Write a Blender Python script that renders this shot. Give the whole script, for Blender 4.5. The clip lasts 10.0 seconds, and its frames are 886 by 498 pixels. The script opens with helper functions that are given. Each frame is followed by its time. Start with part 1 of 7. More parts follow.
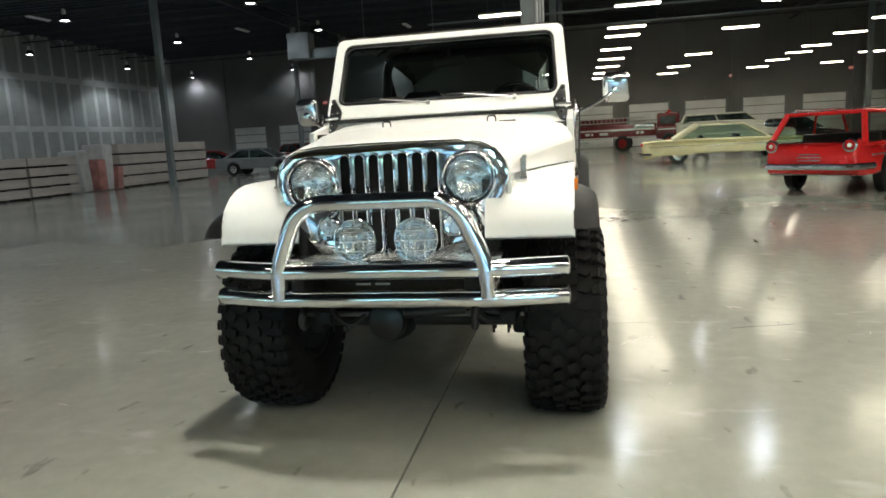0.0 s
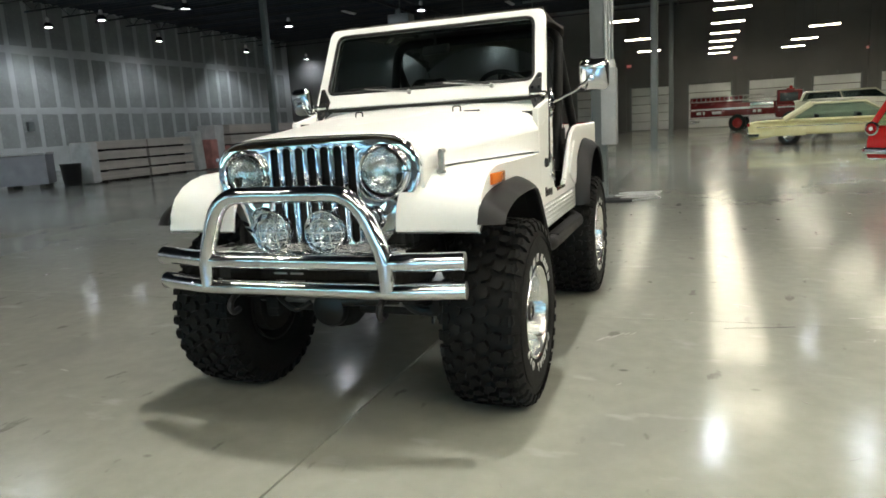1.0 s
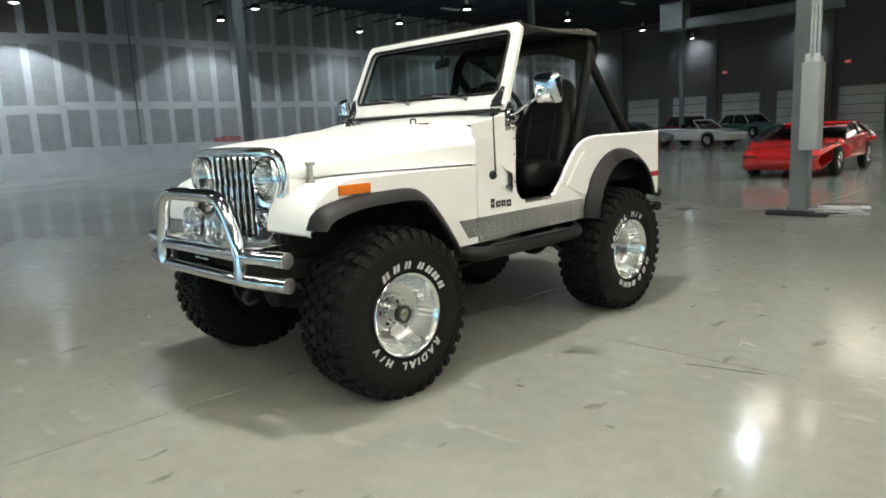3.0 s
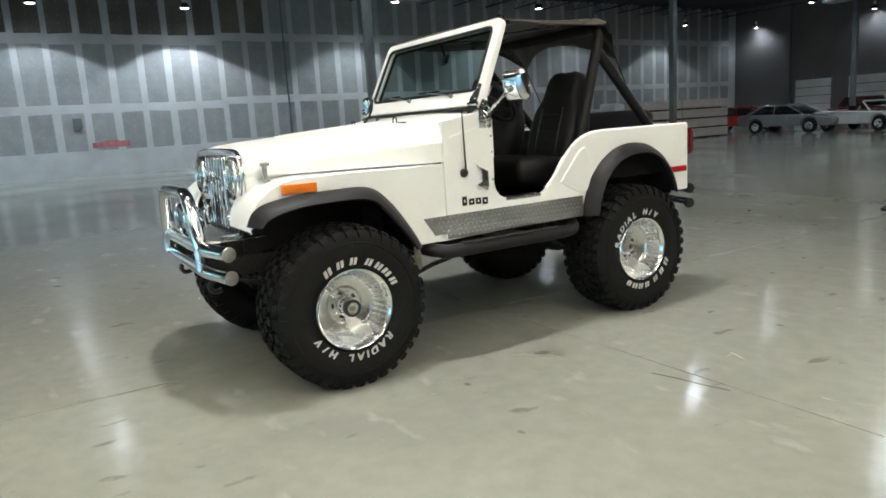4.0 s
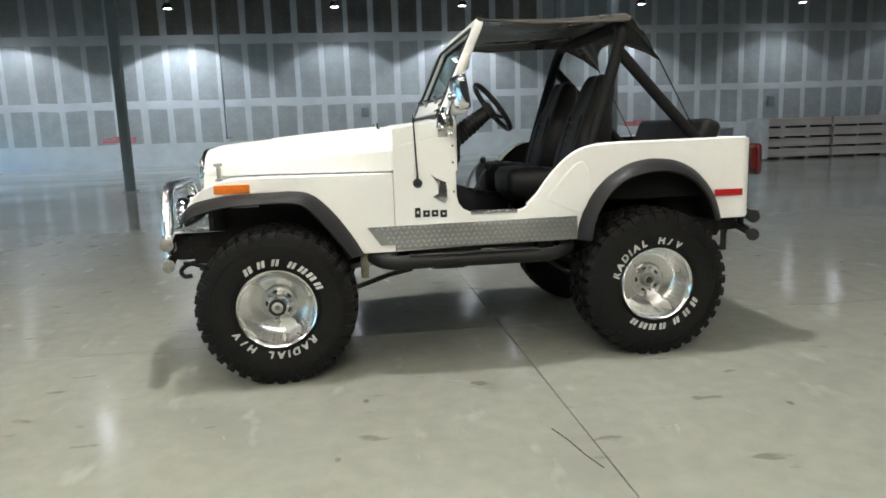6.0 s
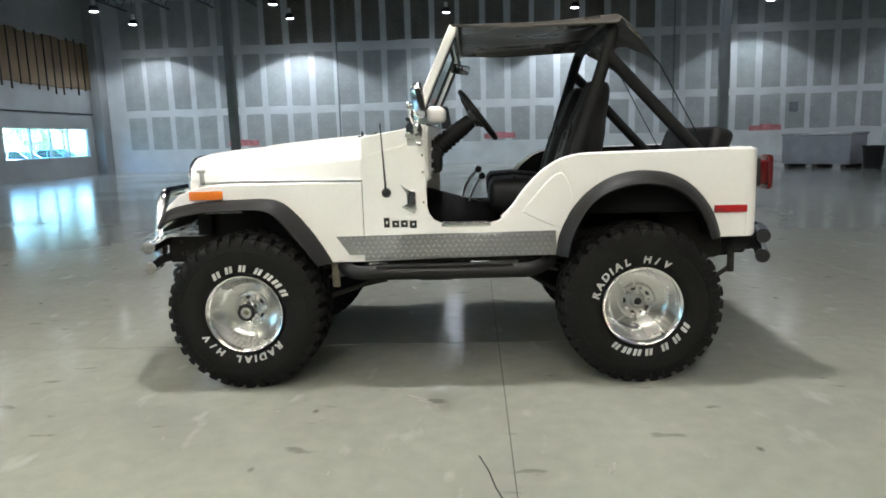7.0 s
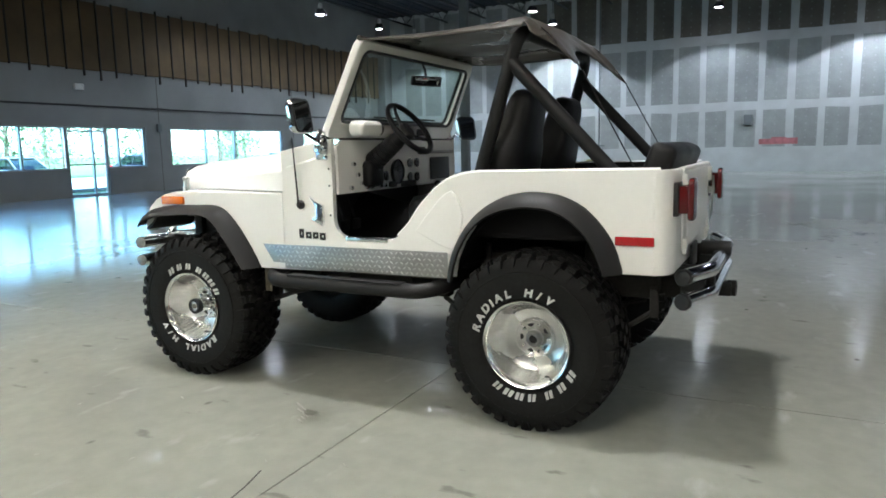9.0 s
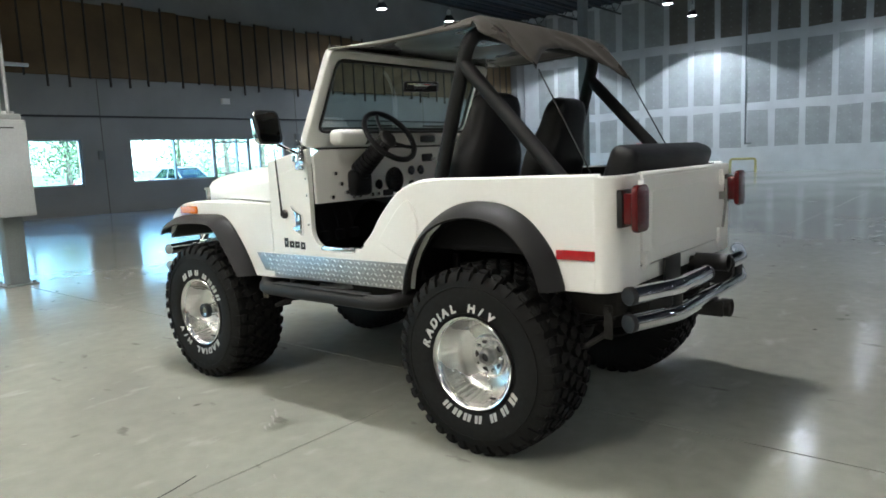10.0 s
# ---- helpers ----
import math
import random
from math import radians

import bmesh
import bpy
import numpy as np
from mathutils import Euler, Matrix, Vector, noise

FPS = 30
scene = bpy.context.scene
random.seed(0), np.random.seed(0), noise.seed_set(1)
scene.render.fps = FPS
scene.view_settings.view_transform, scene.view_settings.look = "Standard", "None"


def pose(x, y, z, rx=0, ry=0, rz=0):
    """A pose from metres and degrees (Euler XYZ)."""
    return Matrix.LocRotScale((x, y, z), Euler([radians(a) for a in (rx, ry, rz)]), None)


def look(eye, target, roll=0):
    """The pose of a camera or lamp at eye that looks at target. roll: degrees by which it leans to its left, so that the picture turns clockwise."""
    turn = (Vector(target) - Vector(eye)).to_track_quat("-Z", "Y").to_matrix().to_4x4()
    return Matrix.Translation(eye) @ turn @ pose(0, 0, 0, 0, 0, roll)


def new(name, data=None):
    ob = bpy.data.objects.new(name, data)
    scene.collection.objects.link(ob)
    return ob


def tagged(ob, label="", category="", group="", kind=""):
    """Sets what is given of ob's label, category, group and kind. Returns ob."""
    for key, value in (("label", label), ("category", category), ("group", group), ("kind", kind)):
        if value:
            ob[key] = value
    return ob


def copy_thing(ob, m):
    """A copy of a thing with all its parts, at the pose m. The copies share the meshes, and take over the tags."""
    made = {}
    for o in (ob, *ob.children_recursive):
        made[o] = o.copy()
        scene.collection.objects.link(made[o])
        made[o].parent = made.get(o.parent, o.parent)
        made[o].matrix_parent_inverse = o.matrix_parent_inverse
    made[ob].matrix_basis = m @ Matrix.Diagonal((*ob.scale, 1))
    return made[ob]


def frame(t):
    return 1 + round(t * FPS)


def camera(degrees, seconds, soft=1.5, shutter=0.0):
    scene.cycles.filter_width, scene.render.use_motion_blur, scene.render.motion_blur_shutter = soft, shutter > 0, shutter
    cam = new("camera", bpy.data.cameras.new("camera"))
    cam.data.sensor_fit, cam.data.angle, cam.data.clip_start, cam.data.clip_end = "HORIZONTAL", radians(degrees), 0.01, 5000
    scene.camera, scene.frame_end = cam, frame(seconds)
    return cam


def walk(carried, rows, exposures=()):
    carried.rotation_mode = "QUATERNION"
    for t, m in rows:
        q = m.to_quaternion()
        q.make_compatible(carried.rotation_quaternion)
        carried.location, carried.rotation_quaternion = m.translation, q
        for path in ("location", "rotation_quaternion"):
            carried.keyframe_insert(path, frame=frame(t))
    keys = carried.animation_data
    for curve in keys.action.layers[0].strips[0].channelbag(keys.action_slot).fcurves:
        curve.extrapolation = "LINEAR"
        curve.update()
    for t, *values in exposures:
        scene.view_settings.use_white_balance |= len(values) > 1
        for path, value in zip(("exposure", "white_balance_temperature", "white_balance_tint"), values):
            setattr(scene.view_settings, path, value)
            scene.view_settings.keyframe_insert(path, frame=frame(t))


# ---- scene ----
cam = camera(65.7, 10.0, 1.7)
PATH = [
    (0, (0.769, -3.174, 1.269), (0.381, -1.238, 0.952), -3.1),
    (0.5, (1.179, -3.123, 1.285), (0.622, -1.233, 0.944), -2.5),
    (1, (1.563, -2.978, 1.288), (0.86, -1.14, 0.929), -3.3),
    (1.5, (2.035, -2.834, 1.293), (1.167, -1.071, 0.923), -4.0),
    (2, (2.443, -2.644, 1.295), (1.397, -0.981, 0.923), -4.0),
    (2.5, (2.849, -2.402, 1.311), (1.626, -0.863, 0.942), -3.9),
    (2.7, (3.054, -2.305, 1.315), (1.75, -0.832, 0.955), -3.0),
    (3.8, (3.89, -1.592, 1.269), (2.268, -0.471, 0.937), -3.8),
    (4, (4.016, -1.383, 1.321), (2.338, -0.354, 0.965), -3.5),
    (4.5, (4.249, -0.968, 1.291), (2.467, -0.132, 0.939), -2.7),
    (5, (4.388, -0.531, 1.29), (2.533, 0.124, 0.929), -2.2),
    (5.5, (4.511, -0.049, 1.312), (2.594, 0.403, 0.963), -2.1),
    (6, (4.49, 0.422, 1.325), (2.536, 0.679, 0.984), -1.9),
    (6.2, (4.469, 0.609, 1.328), (2.506, 0.786, 0.989), -2.9),
    (7.3, (4.374, 1.551, 1.326), (2.411, 1.337, 1.012), -1.5),
    (7.5, (4.331, 1.784, 1.319), (2.378, 1.478, 1.01), -2.0),
    (8, (4.225, 2.29, 1.345), (2.312, 1.788, 1.045), -1.6),
    (8.5, (3.998, 2.739, 1.351), (2.147, 2.043, 1.052), -1.3),
    (9, (3.788, 3.199, 1.336), (2.024, 2.303, 1.046), -1.2),
    (9.5, (3.5, 3.578, 1.335), (1.841, 2.498, 1.05), -1.7),
    (10, (3.181, 3.905, 1.331), (1.648, 2.649, 1.062), -2.5),
]
walk(cam, [(t, look(eye, target, roll)) for t, eye, target, roll in PATH], [(0, 3.48, 6520, 12), (2.5, 3.46, 6320, 12), (4.5, 3.47, 6240, 13), (6, 3.49, 6220, 14), (8, 3.50, 6100, 14), (10, 3.54, 6040, 14)])

# ---- light and world ----
world = bpy.data.worlds.new("sky")
scene.world = world
world.use_nodes = True
_nt = world.node_tree
_sky = _nt.nodes.new("ShaderNodeTexSky")
_sky.sky_type = "NISHITA"
_sky.sun_disc = False
_sky.sun_elevation = radians(50)
_sky.sun_rotation = radians(48)
_nt.links.new(_sky.outputs["Color"], _nt.nodes["Background"].inputs["Color"])
_nt.nodes["Background"].inputs["Strength"].default_value = 0.15
_sun = new("sun", bpy.data.lights.new("sun", "SUN"))
_sun.data.energy = 3.8
_sun.data.angle = radians(0.5)
_sun.data.color = (1.0, 0.95, 0.88)
_sun.matrix_world = look((24, 12, 60), (-14, -22, 0))
TUBE_POWER = 4.4
BAY_POWER = 5.5
# the last strength drives the lamps added out of view
WALL_SPOT, HALL_SPOT, REAR_SPOT, UNSEEN_SPOT = 62.0, 26.0, 34.0, 66.0


# ---- mesh helpers ----
def part(name, bm, material, parent=None, label="", smooth=35):
    """Links a bmesh, or a mesh, as one object, under parent if there is one."""
    if isinstance(bm, bmesh.types.BMesh):
        bmesh.ops.recalc_face_normals(bm, faces=bm.faces)
        me = bpy.data.meshes.new(name)
        bm.to_mesh(me)
        bm.free()
    else:
        me = bm
    me.materials.clear()
    me.materials.append(material)
    me.polygons.foreach_set("use_smooth", [True] * len(me.polygons))
    me.set_sharp_from_angle(angle=radians(smooth))
    ob = new(name, me)
    if parent is not None:
        ob.parent = parent
        # parts are built in world space; the thing's own place is undone
        ob.matrix_parent_inverse = Matrix.Identity(4)
    if label:
        ob["label"] = label
    if material.name.startswith("cream_white"):
        wn = ob.modifiers.new("even_normals", "WEIGHTED_NORMAL")
        wn.keep_sharp, wn.weight = True, 60
    return ob


def thicken(ob, depth):
    """Gives a skin its thickness, ahead of the modifier that evens its normals."""
    sol = ob.modifiers.new("thickness", "SOLIDIFY")
    sol.thickness, sol.offset = depth, -1
    if len(ob.modifiers) > 1:
        ob.modifiers.move(len(ob.modifiers) - 1, 0)


def thing(name, label, category, place=None, group="", kind=""):
    ob = new(name)
    ob.empty_display_size = 0.1
    if place is not None:
        ob.matrix_basis = place
    return tagged(ob, label, category, group, kind)


def bm_new():
    return bmesh.new()


def box(bm, lo, hi, bevel=0.0, m=None, seg=2):
    """A box from corner lo to corner hi, with rounded edges."""
    lo, hi = Vector(lo), Vector(hi)
    mid, size = (lo + hi) / 2, hi - lo
    mat = Matrix.Translation(mid) @ Matrix.Diagonal((size.x, size.y, size.z, 1))
    if m is not None:
        mat = m @ mat
    r = bmesh.ops.create_cube(bm, size=1, matrix=mat)
    if bevel > 0:
        vs = set(r["verts"])
        es = [e for e in bm.edges if e.verts[0] in vs and e.verts[1] in vs]
        bmesh.ops.bevel(bm, geom=es, offset=bevel, segments=seg, affect="EDGES", profile=0.5)
    return bm


def loft(bm, rings, closed=True, caps=True):
    """Skins rings of equal length; closed rings run round."""
    vs = [[bm.verts.new(p) for p in ring] for ring in rings]
    n = len(rings[0])
    for a, b in zip(vs, vs[1:]):
        for i in range(n if closed else n - 1):
            j = (i + 1) % n
            try:
                bm.faces.new((a[i], a[j], b[j], b[i]))
            except ValueError:
                pass
    if caps and closed:
        for ring in (vs[0], vs[-1]):
            try:
                bm.faces.new(ring)
            except ValueError:
                pass
    return vs


def smooth_path(pts, steps=6):
    """A Catmull-Rom curve through the points."""
    pts = [Vector(p) for p in pts]
    ext = [2 * pts[0] - pts[1], *pts, 2 * pts[-1] - pts[-2]]
    out = []
    for i in range(1, len(ext) - 2):
        a, b, c, d = ext[i - 1:i + 3]
        for k in range(steps):
            t = k / steps
            out.append(0.5 * ((2 * b) + (c - a) * t + (2 * a - 5 * b + 4 * c - d) * t * t + (3 * b - a - 3 * c + d) * t ** 3))
    return out + [pts[-1]]


def rounded_path(pts, radius, steps=6):
    """A polyline whose corners are rounded."""
    pts = [Vector(p) for p in pts]
    out = [pts[0]]
    for a, b, c in zip(pts, pts[1:], pts[2:]):
        u, v = (a - b), (c - b)
        r = min(radius, u.length * 0.49, v.length * 0.49)
        p, q = b + u.normalized() * r, b + v.normalized() * r
        for k in range(steps + 1):
            t = k / steps
            out.append((1 - t) ** 2 * p + 2 * t * (1 - t) * b + t * t * q)
    return out + [pts[-1]]


def tube(bm, pts, r, n=12, caps=True, r_end=None):
    """A round bar along a path."""
    pts = [Vector(p) for p in pts]
    rings, up = [], None
    for i, p in enumerate(pts):
        d = (pts[min(i + 1, len(pts) - 1)] - pts[max(i - 1, 0)]).normalized()
        if up is None:
            up = d.orthogonal().normalized()
        up = (up - d * up.dot(d)).normalized()
        side = d.cross(up)
        rr = r if r_end is None else r + (r_end - r) * i / max(1, len(pts) - 1)
        rings.append([p + rr * (math.cos(2 * math.pi * k / n) * up + math.sin(2 * math.pi * k / n) * side) for k in range(n)])
    loft(bm, rings, True, caps)
    return bm


def lathe(bm, profile, m=None, n=32, caps=True):
    """Turns (radius, height) pairs about the local z axis."""
    m = m or Matrix.Identity(4)
    rings = [[m @ Vector((max(r, 1e-4) * math.cos(2 * math.pi * k / n), max(r, 1e-4) * math.sin(2 * math.pi * k / n), h)) for k in range(n)] for r, h in profile]
    loft(bm, rings, True, caps)
    return bm


def plate(outlines, depth, bevel=0.0, m=None, res=2):
    """A flat plate with holes: closed outlines of (u, v), even-odd filled, thickened to both sides. Returns a mesh, plane u, v, normal w."""
    cu = bpy.data.curves.new("outline", "CURVE")
    cu.dimensions, cu.fill_mode = "2D", "BOTH"
    cu.extrude, cu.bevel_depth, cu.bevel_resolution = max(1e-5, depth / 2 - bevel), bevel, res
    if bevel:
        cu.offset = -bevel
    for line in outlines:
        sp = cu.splines.new("POLY")
        sp.points.add(len(line) - 1)
        for p, (u, v) in zip(sp.points, line):
            p.co = (u, v, 0, 1)
        sp.use_cyclic_u = True
    ob = bpy.data.objects.new("outline", cu)
    scene.collection.objects.link(ob)
    me = bpy.data.meshes.new_from_object(ob.evaluated_get(bpy.context.evaluated_depsgraph_get()))
    bpy.data.objects.remove(ob)
    bpy.data.curves.remove(cu)
    bm = bmesh.new()
    bm.from_mesh(me)
    bmesh.ops.remove_doubles(bm, verts=bm.verts, dist=1e-5)
    bm.to_mesh(me)
    bm.free()
    if m is not None:
        me.transform(m)
    return me


def each(name, bm, material, parent=None, label="", smooth=35):
    """Links every loose piece of a bmesh as a part of its own."""
    bm.verts.ensure_lookup_table()
    seen, groups = set(), []
    for v in bm.verts:
        if v in seen:
            continue
        seen.add(v)
        stack, group = [v], []
        while stack:
            w = stack.pop()
            group.append(w)
            for e in w.link_edges:
                o = e.other_vert(w)
                if o not in seen:
                    seen.add(o)
                    stack.append(o)
        groups.append(group)
    made = []
    for group in groups:
        index = {v: i for i, v in enumerate(group)}
        faces = {f for v in group for f in v.link_faces}
        me = bpy.data.meshes.new(name)
        me.from_pydata([v.co.copy() for v in group], [], [[index[v] for v in f.verts] for f in faces])
        b2 = bmesh.new()
        b2.from_mesh(me)
        bpy.data.meshes.remove(me)
        made.append(part(name, b2, material, parent, label, smooth))
    bm.free()
    return made


def add_mesh(bm, me, m=None):
    """Adds a mesh to a bmesh and drops it."""
    if m is not None:
        me.transform(m)
    bm.from_mesh(me)
    bpy.data.meshes.remove(me)
    return bm


# local (u, v, w) to world (y, z, x): plates that stand in the car's side
SIDE = Matrix(((0, 0, 1, 0), (1, 0, 0, 0), (0, 1, 0, 0), (0, 0, 0, 1)))
# local (u, v, w) to world (x, z, -y): plates that face the front
FRONT = Matrix(((1, 0, 0, 0), (0, 0, -1, 0), (0, 1, 0, 0), (0, 0, 0, 1)))


def end_pose(place, along):
    """Local z turned along a direction, at a place."""
    m = Vector(along).to_track_quat("Z", "Y").to_matrix().to_4x4()
    m.translation = place
    return m


def at_x(x):
    return Matrix.Translation((x, 0, 0)) @ SIDE


def at_y(y):
    return Matrix.Translation((0, y, 0)) @ FRONT


def arc2(cx, cy, r, a0, a1, n=10):
    return [(cx + r * math.cos(radians(a0 + (a1 - a0) * k / n)), cy + r * math.sin(radians(a0 + (a1 - a0) * k / n))) for k in range(n + 1)]


def rrect(u0, v0, u1, v1, r, n=5):
    """A rectangle with rounded corners."""
    return arc2(u1 - r, v0 + r, r, -90, 0, n) + arc2(u1 - r, v1 - r, r, 0, 90, n) + arc2(u0 + r, v1 - r, r, 90, 180, n) + arc2(u0 + r, v0 + r, r, 180, 270, n)


# ---- materials ----
def material(name, color, rough=0.5, metal=0.0, coat=0.0, spec=0.5, var=0.12, var_scale=3.0, grain=0.05, grain_scale=60.0, bump=0.05, bump_scale=80.0, rough_var=0.08, trans=0.0, ior=1.45, per_object=0.0):
    """A principled surface with large stains, fine grain, uneven gloss and relief."""
    mat = bpy.data.materials.new(name)
    mat.use_nodes = True
    nt = mat.node_tree
    b = nt.nodes["Principled BSDF"]
    b.inputs["Metallic"].default_value = metal
    b.inputs["Coat Weight"].default_value = coat
    b.inputs["Coat Roughness"].default_value = 0.05
    b.inputs["Specular IOR Level"].default_value = spec
    b.inputs["Transmission Weight"].default_value = trans
    b.inputs["IOR"].default_value = ior
    geo = nt.nodes.new("ShaderNodeTexCoord")
    big = nt.nodes.new("ShaderNodeTexNoise")
    big.inputs["Scale"].default_value = var_scale
    big.inputs["Detail"].default_value = 6
    fine = nt.nodes.new("ShaderNodeTexNoise")
    fine.inputs["Scale"].default_value = grain_scale
    fine.inputs["Detail"].default_value = 4
    for n in (big, fine):
        nt.links.new(geo.outputs["Object"], n.inputs["Vector"])
    hsv = nt.nodes.new("ShaderNodeHueSaturation")
    hsv.inputs["Color"].default_value = (*color, 1)
    m1 = nt.nodes.new("ShaderNodeMapRange")
    m1.inputs["From Min"].default_value, m1.inputs["From Max"].default_value = 0.3, 0.7
    m1.inputs["To Min"].default_value, m1.inputs["To Max"].default_value = 1 - var, 1 + var
    nt.links.new(big.outputs["Fac"], m1.inputs["Value"])
    m2 = nt.nodes.new("ShaderNodeMapRange")
    m2.inputs["From Min"].default_value, m2.inputs["From Max"].default_value = 0.3, 0.7
    m2.inputs["To Min"].default_value, m2.inputs["To Max"].default_value = 1 - grain, 1 + grain
    nt.links.new(fine.outputs["Fac"], m2.inputs["Value"])
    mul = nt.nodes.new("ShaderNodeMath")
    mul.operation = "MULTIPLY"
    nt.links.new(m1.outputs[0], mul.inputs[0])
    nt.links.new(m2.outputs[0], mul.inputs[1])
    last = mul
    if per_object:
        inf = nt.nodes.new("ShaderNodeObjectInfo")
        m4 = nt.nodes.new("ShaderNodeMapRange")
        m4.inputs["To Min"].default_value, m4.inputs["To Max"].default_value = 1 - per_object, 1 + per_object
        nt.links.new(inf.outputs["Random"], m4.inputs["Value"])
        mul2 = nt.nodes.new("ShaderNodeMath")
        mul2.operation = "MULTIPLY"
        nt.links.new(mul.outputs[0], mul2.inputs[0])
        nt.links.new(m4.outputs[0], mul2.inputs[1])
        last = mul2
    nt.links.new(last.outputs[0], hsv.inputs["Value"])
    nt.links.new(hsv.outputs["Color"], b.inputs["Base Color"])
    m3 = nt.nodes.new("ShaderNodeMapRange")
    m3.inputs["From Min"].default_value, m3.inputs["From Max"].default_value = 0.3, 0.7
    m3.inputs["To Min"].default_value, m3.inputs["To Max"].default_value = max(0.02, rough - rough_var), min(1, rough + rough_var)
    nt.links.new(big.outputs["Fac"], m3.inputs["Value"])
    nt.links.new(m3.outputs[0], b.inputs["Roughness"])
    if bump:
        bt = nt.nodes.new("ShaderNodeTexNoise")
        bt.inputs["Scale"].default_value = bump_scale
        bt.inputs["Detail"].default_value = 3
        nt.links.new(geo.outputs["Object"], bt.inputs["Vector"])
        bp = nt.nodes.new("ShaderNodeBump")
        bp.inputs["Strength"].default_value = bump
        bp.inputs["Distance"].default_value = 0.01
        nt.links.new(bt.outputs["Fac"], bp.inputs["Height"])
        nt.links.new(bp.outputs["Normal"], b.inputs["Normal"])
    return mat


def pane_material(name, tint, gloss=0.03, facing=0.05):
    """Thin glass: clear with a tint, gloss by Fresnel."""
    mat = bpy.data.materials.new(name)
    mat.use_nodes = True
    nt = mat.node_tree
    nt.nodes.remove(nt.nodes["Principled BSDF"])
    out = nt.nodes["Material Output"]
    tr = nt.nodes.new("ShaderNodeBsdfTransparent")
    tr.inputs["Color"].default_value = (*tint, 1)
    gl = nt.nodes.new("ShaderNodeBsdfGlossy")
    gl.inputs["Roughness"].default_value = gloss
    lw = nt.nodes.new("ShaderNodeLayerWeight")
    lw.inputs["Blend"].default_value = 0.5
    pw = nt.nodes.new("ShaderNodeMath")
    pw.operation = "POWER"
    pw.inputs[1].default_value = 5.0
    nt.links.new(lw.outputs["Facing"], pw.inputs[0])
    fr = nt.nodes.new("ShaderNodeMath")
    fr.operation = "MULTIPLY_ADD"
    fr.inputs[1].default_value, fr.inputs[2].default_value = 0.9, facing
    nt.links.new(pw.outputs[0], fr.inputs[0])
    mx = nt.nodes.new("ShaderNodeMixShader")
    nt.links.new(fr.outputs[0], mx.inputs[0])
    nt.links.new(tr.outputs[0], mx.inputs[1])
    nt.links.new(gl.outputs[0], mx.inputs[2])
    nt.links.new(mx.outputs[0], out.inputs["Surface"])
    return mat


def glow(name, color, strength):
    mat = bpy.data.materials.new(name)
    mat.use_nodes = True
    b = mat.node_tree.nodes["Principled BSDF"]
    b.inputs["Base Color"].default_value = (0.8, 0.8, 0.8, 1)
    b.inputs["Emission Color"].default_value = (*color, 1)
    b.inputs["Emission Strength"].default_value = strength
    return mat


CREAM = material("cream_white_paint", (0.88, 0.878, 0.855), 0.32, coat=0.2, var=0.02, grain=0.01, bump=0.012, bump_scale=250, rough_var=0.04)
CHROME = material("chrome", (0.78, 0.79, 0.81), 0.04, 1.0, var=0.03, grain=0.02, bump=0.0, rough_var=0.03)
ALLOY = material("polished_aluminium", (0.78, 0.78, 0.77), 0.17, 1.0, var=0.03, grain=0.02, bump=0.0, rough_var=0.03)
DISHMETAL = material("polished_dish", (0.70, 0.70, 0.69), 0.26, 1.0, var=0.05, grain=0.03, bump=0.0, rough_var=0.05)
# turned metal: the highlights run out from the hub
DISHMETAL.node_tree.nodes["Principled BSDF"].inputs["Anisotropic"].default_value = 0.75
DISHMETAL.node_tree.nodes["Principled BSDF"].inputs["Anisotropic Rotation"].default_value = 0.25
_tan = DISHMETAL.node_tree.nodes.new("ShaderNodeTangent")
_tan.direction_type, _tan.axis = "RADIAL", "X"
DISHMETAL.node_tree.links.new(_tan.outputs[0], DISHMETAL.node_tree.nodes["Principled BSDF"].inputs["Tangent"])
TREADBAR = material("bright_tread_bars", (0.60, 0.61, 0.62), 0.42, 1.0, var=0.06, grain=0.04, bump=0.03)
TREADPLATE = material("tread_plate_aluminium", (0.46, 0.47, 0.48), 0.38, 1.0, var=0.08, grain=0.05, bump=0.05, rough_var=0.08)
RUBBER = material("tyre_rubber", (0.011, 0.011, 0.011), 0.68, spec=0.18, var=0.25, var_scale=8, grain=0.15, bump=0.15, bump_scale=120)
TYRE_LETTER = material("tyre_letter_white", (0.52, 0.52, 0.50), 0.6, var=0.10, var_scale=20, grain=0.08)
FLARE = material("black_flare_plastic", (0.013, 0.013, 0.014), 0.50, spec=0.3, var=0.12, grain=0.10, grain_scale=300, bump=0.06, bump_scale=400)
BLACK = material("black_enamel", (0.014, 0.014, 0.015), 0.42, var=0.2, grain=0.1, bump=0.05)
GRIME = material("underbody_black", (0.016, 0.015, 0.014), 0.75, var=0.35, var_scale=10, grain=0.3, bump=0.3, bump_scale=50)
VINYL = material("black_vinyl", (0.008, 0.008, 0.009), 0.42, spec=0.28, var=0.15, grain=0.1, bump=0.12, bump_scale=220)
TOPCLOTH = material("black_vinyl_cloth", (0.068, 0.062, 0.055), 0.30, var=0.2, grain=0.12, grain_scale=400, bump=0.10, bump_scale=18)
PAD = material("black_foam_sleeve", (0.009, 0.009, 0.010), 0.55, spec=0.3, var=0.15, grain=0.1, bump=0.1)
CARPET = material("black_carpet", (0.012, 0.012, 0.013), 0.95, var=0.2, grain=0.4, grain_scale=300, bump=0.5, bump_scale=300, spec=0.1)
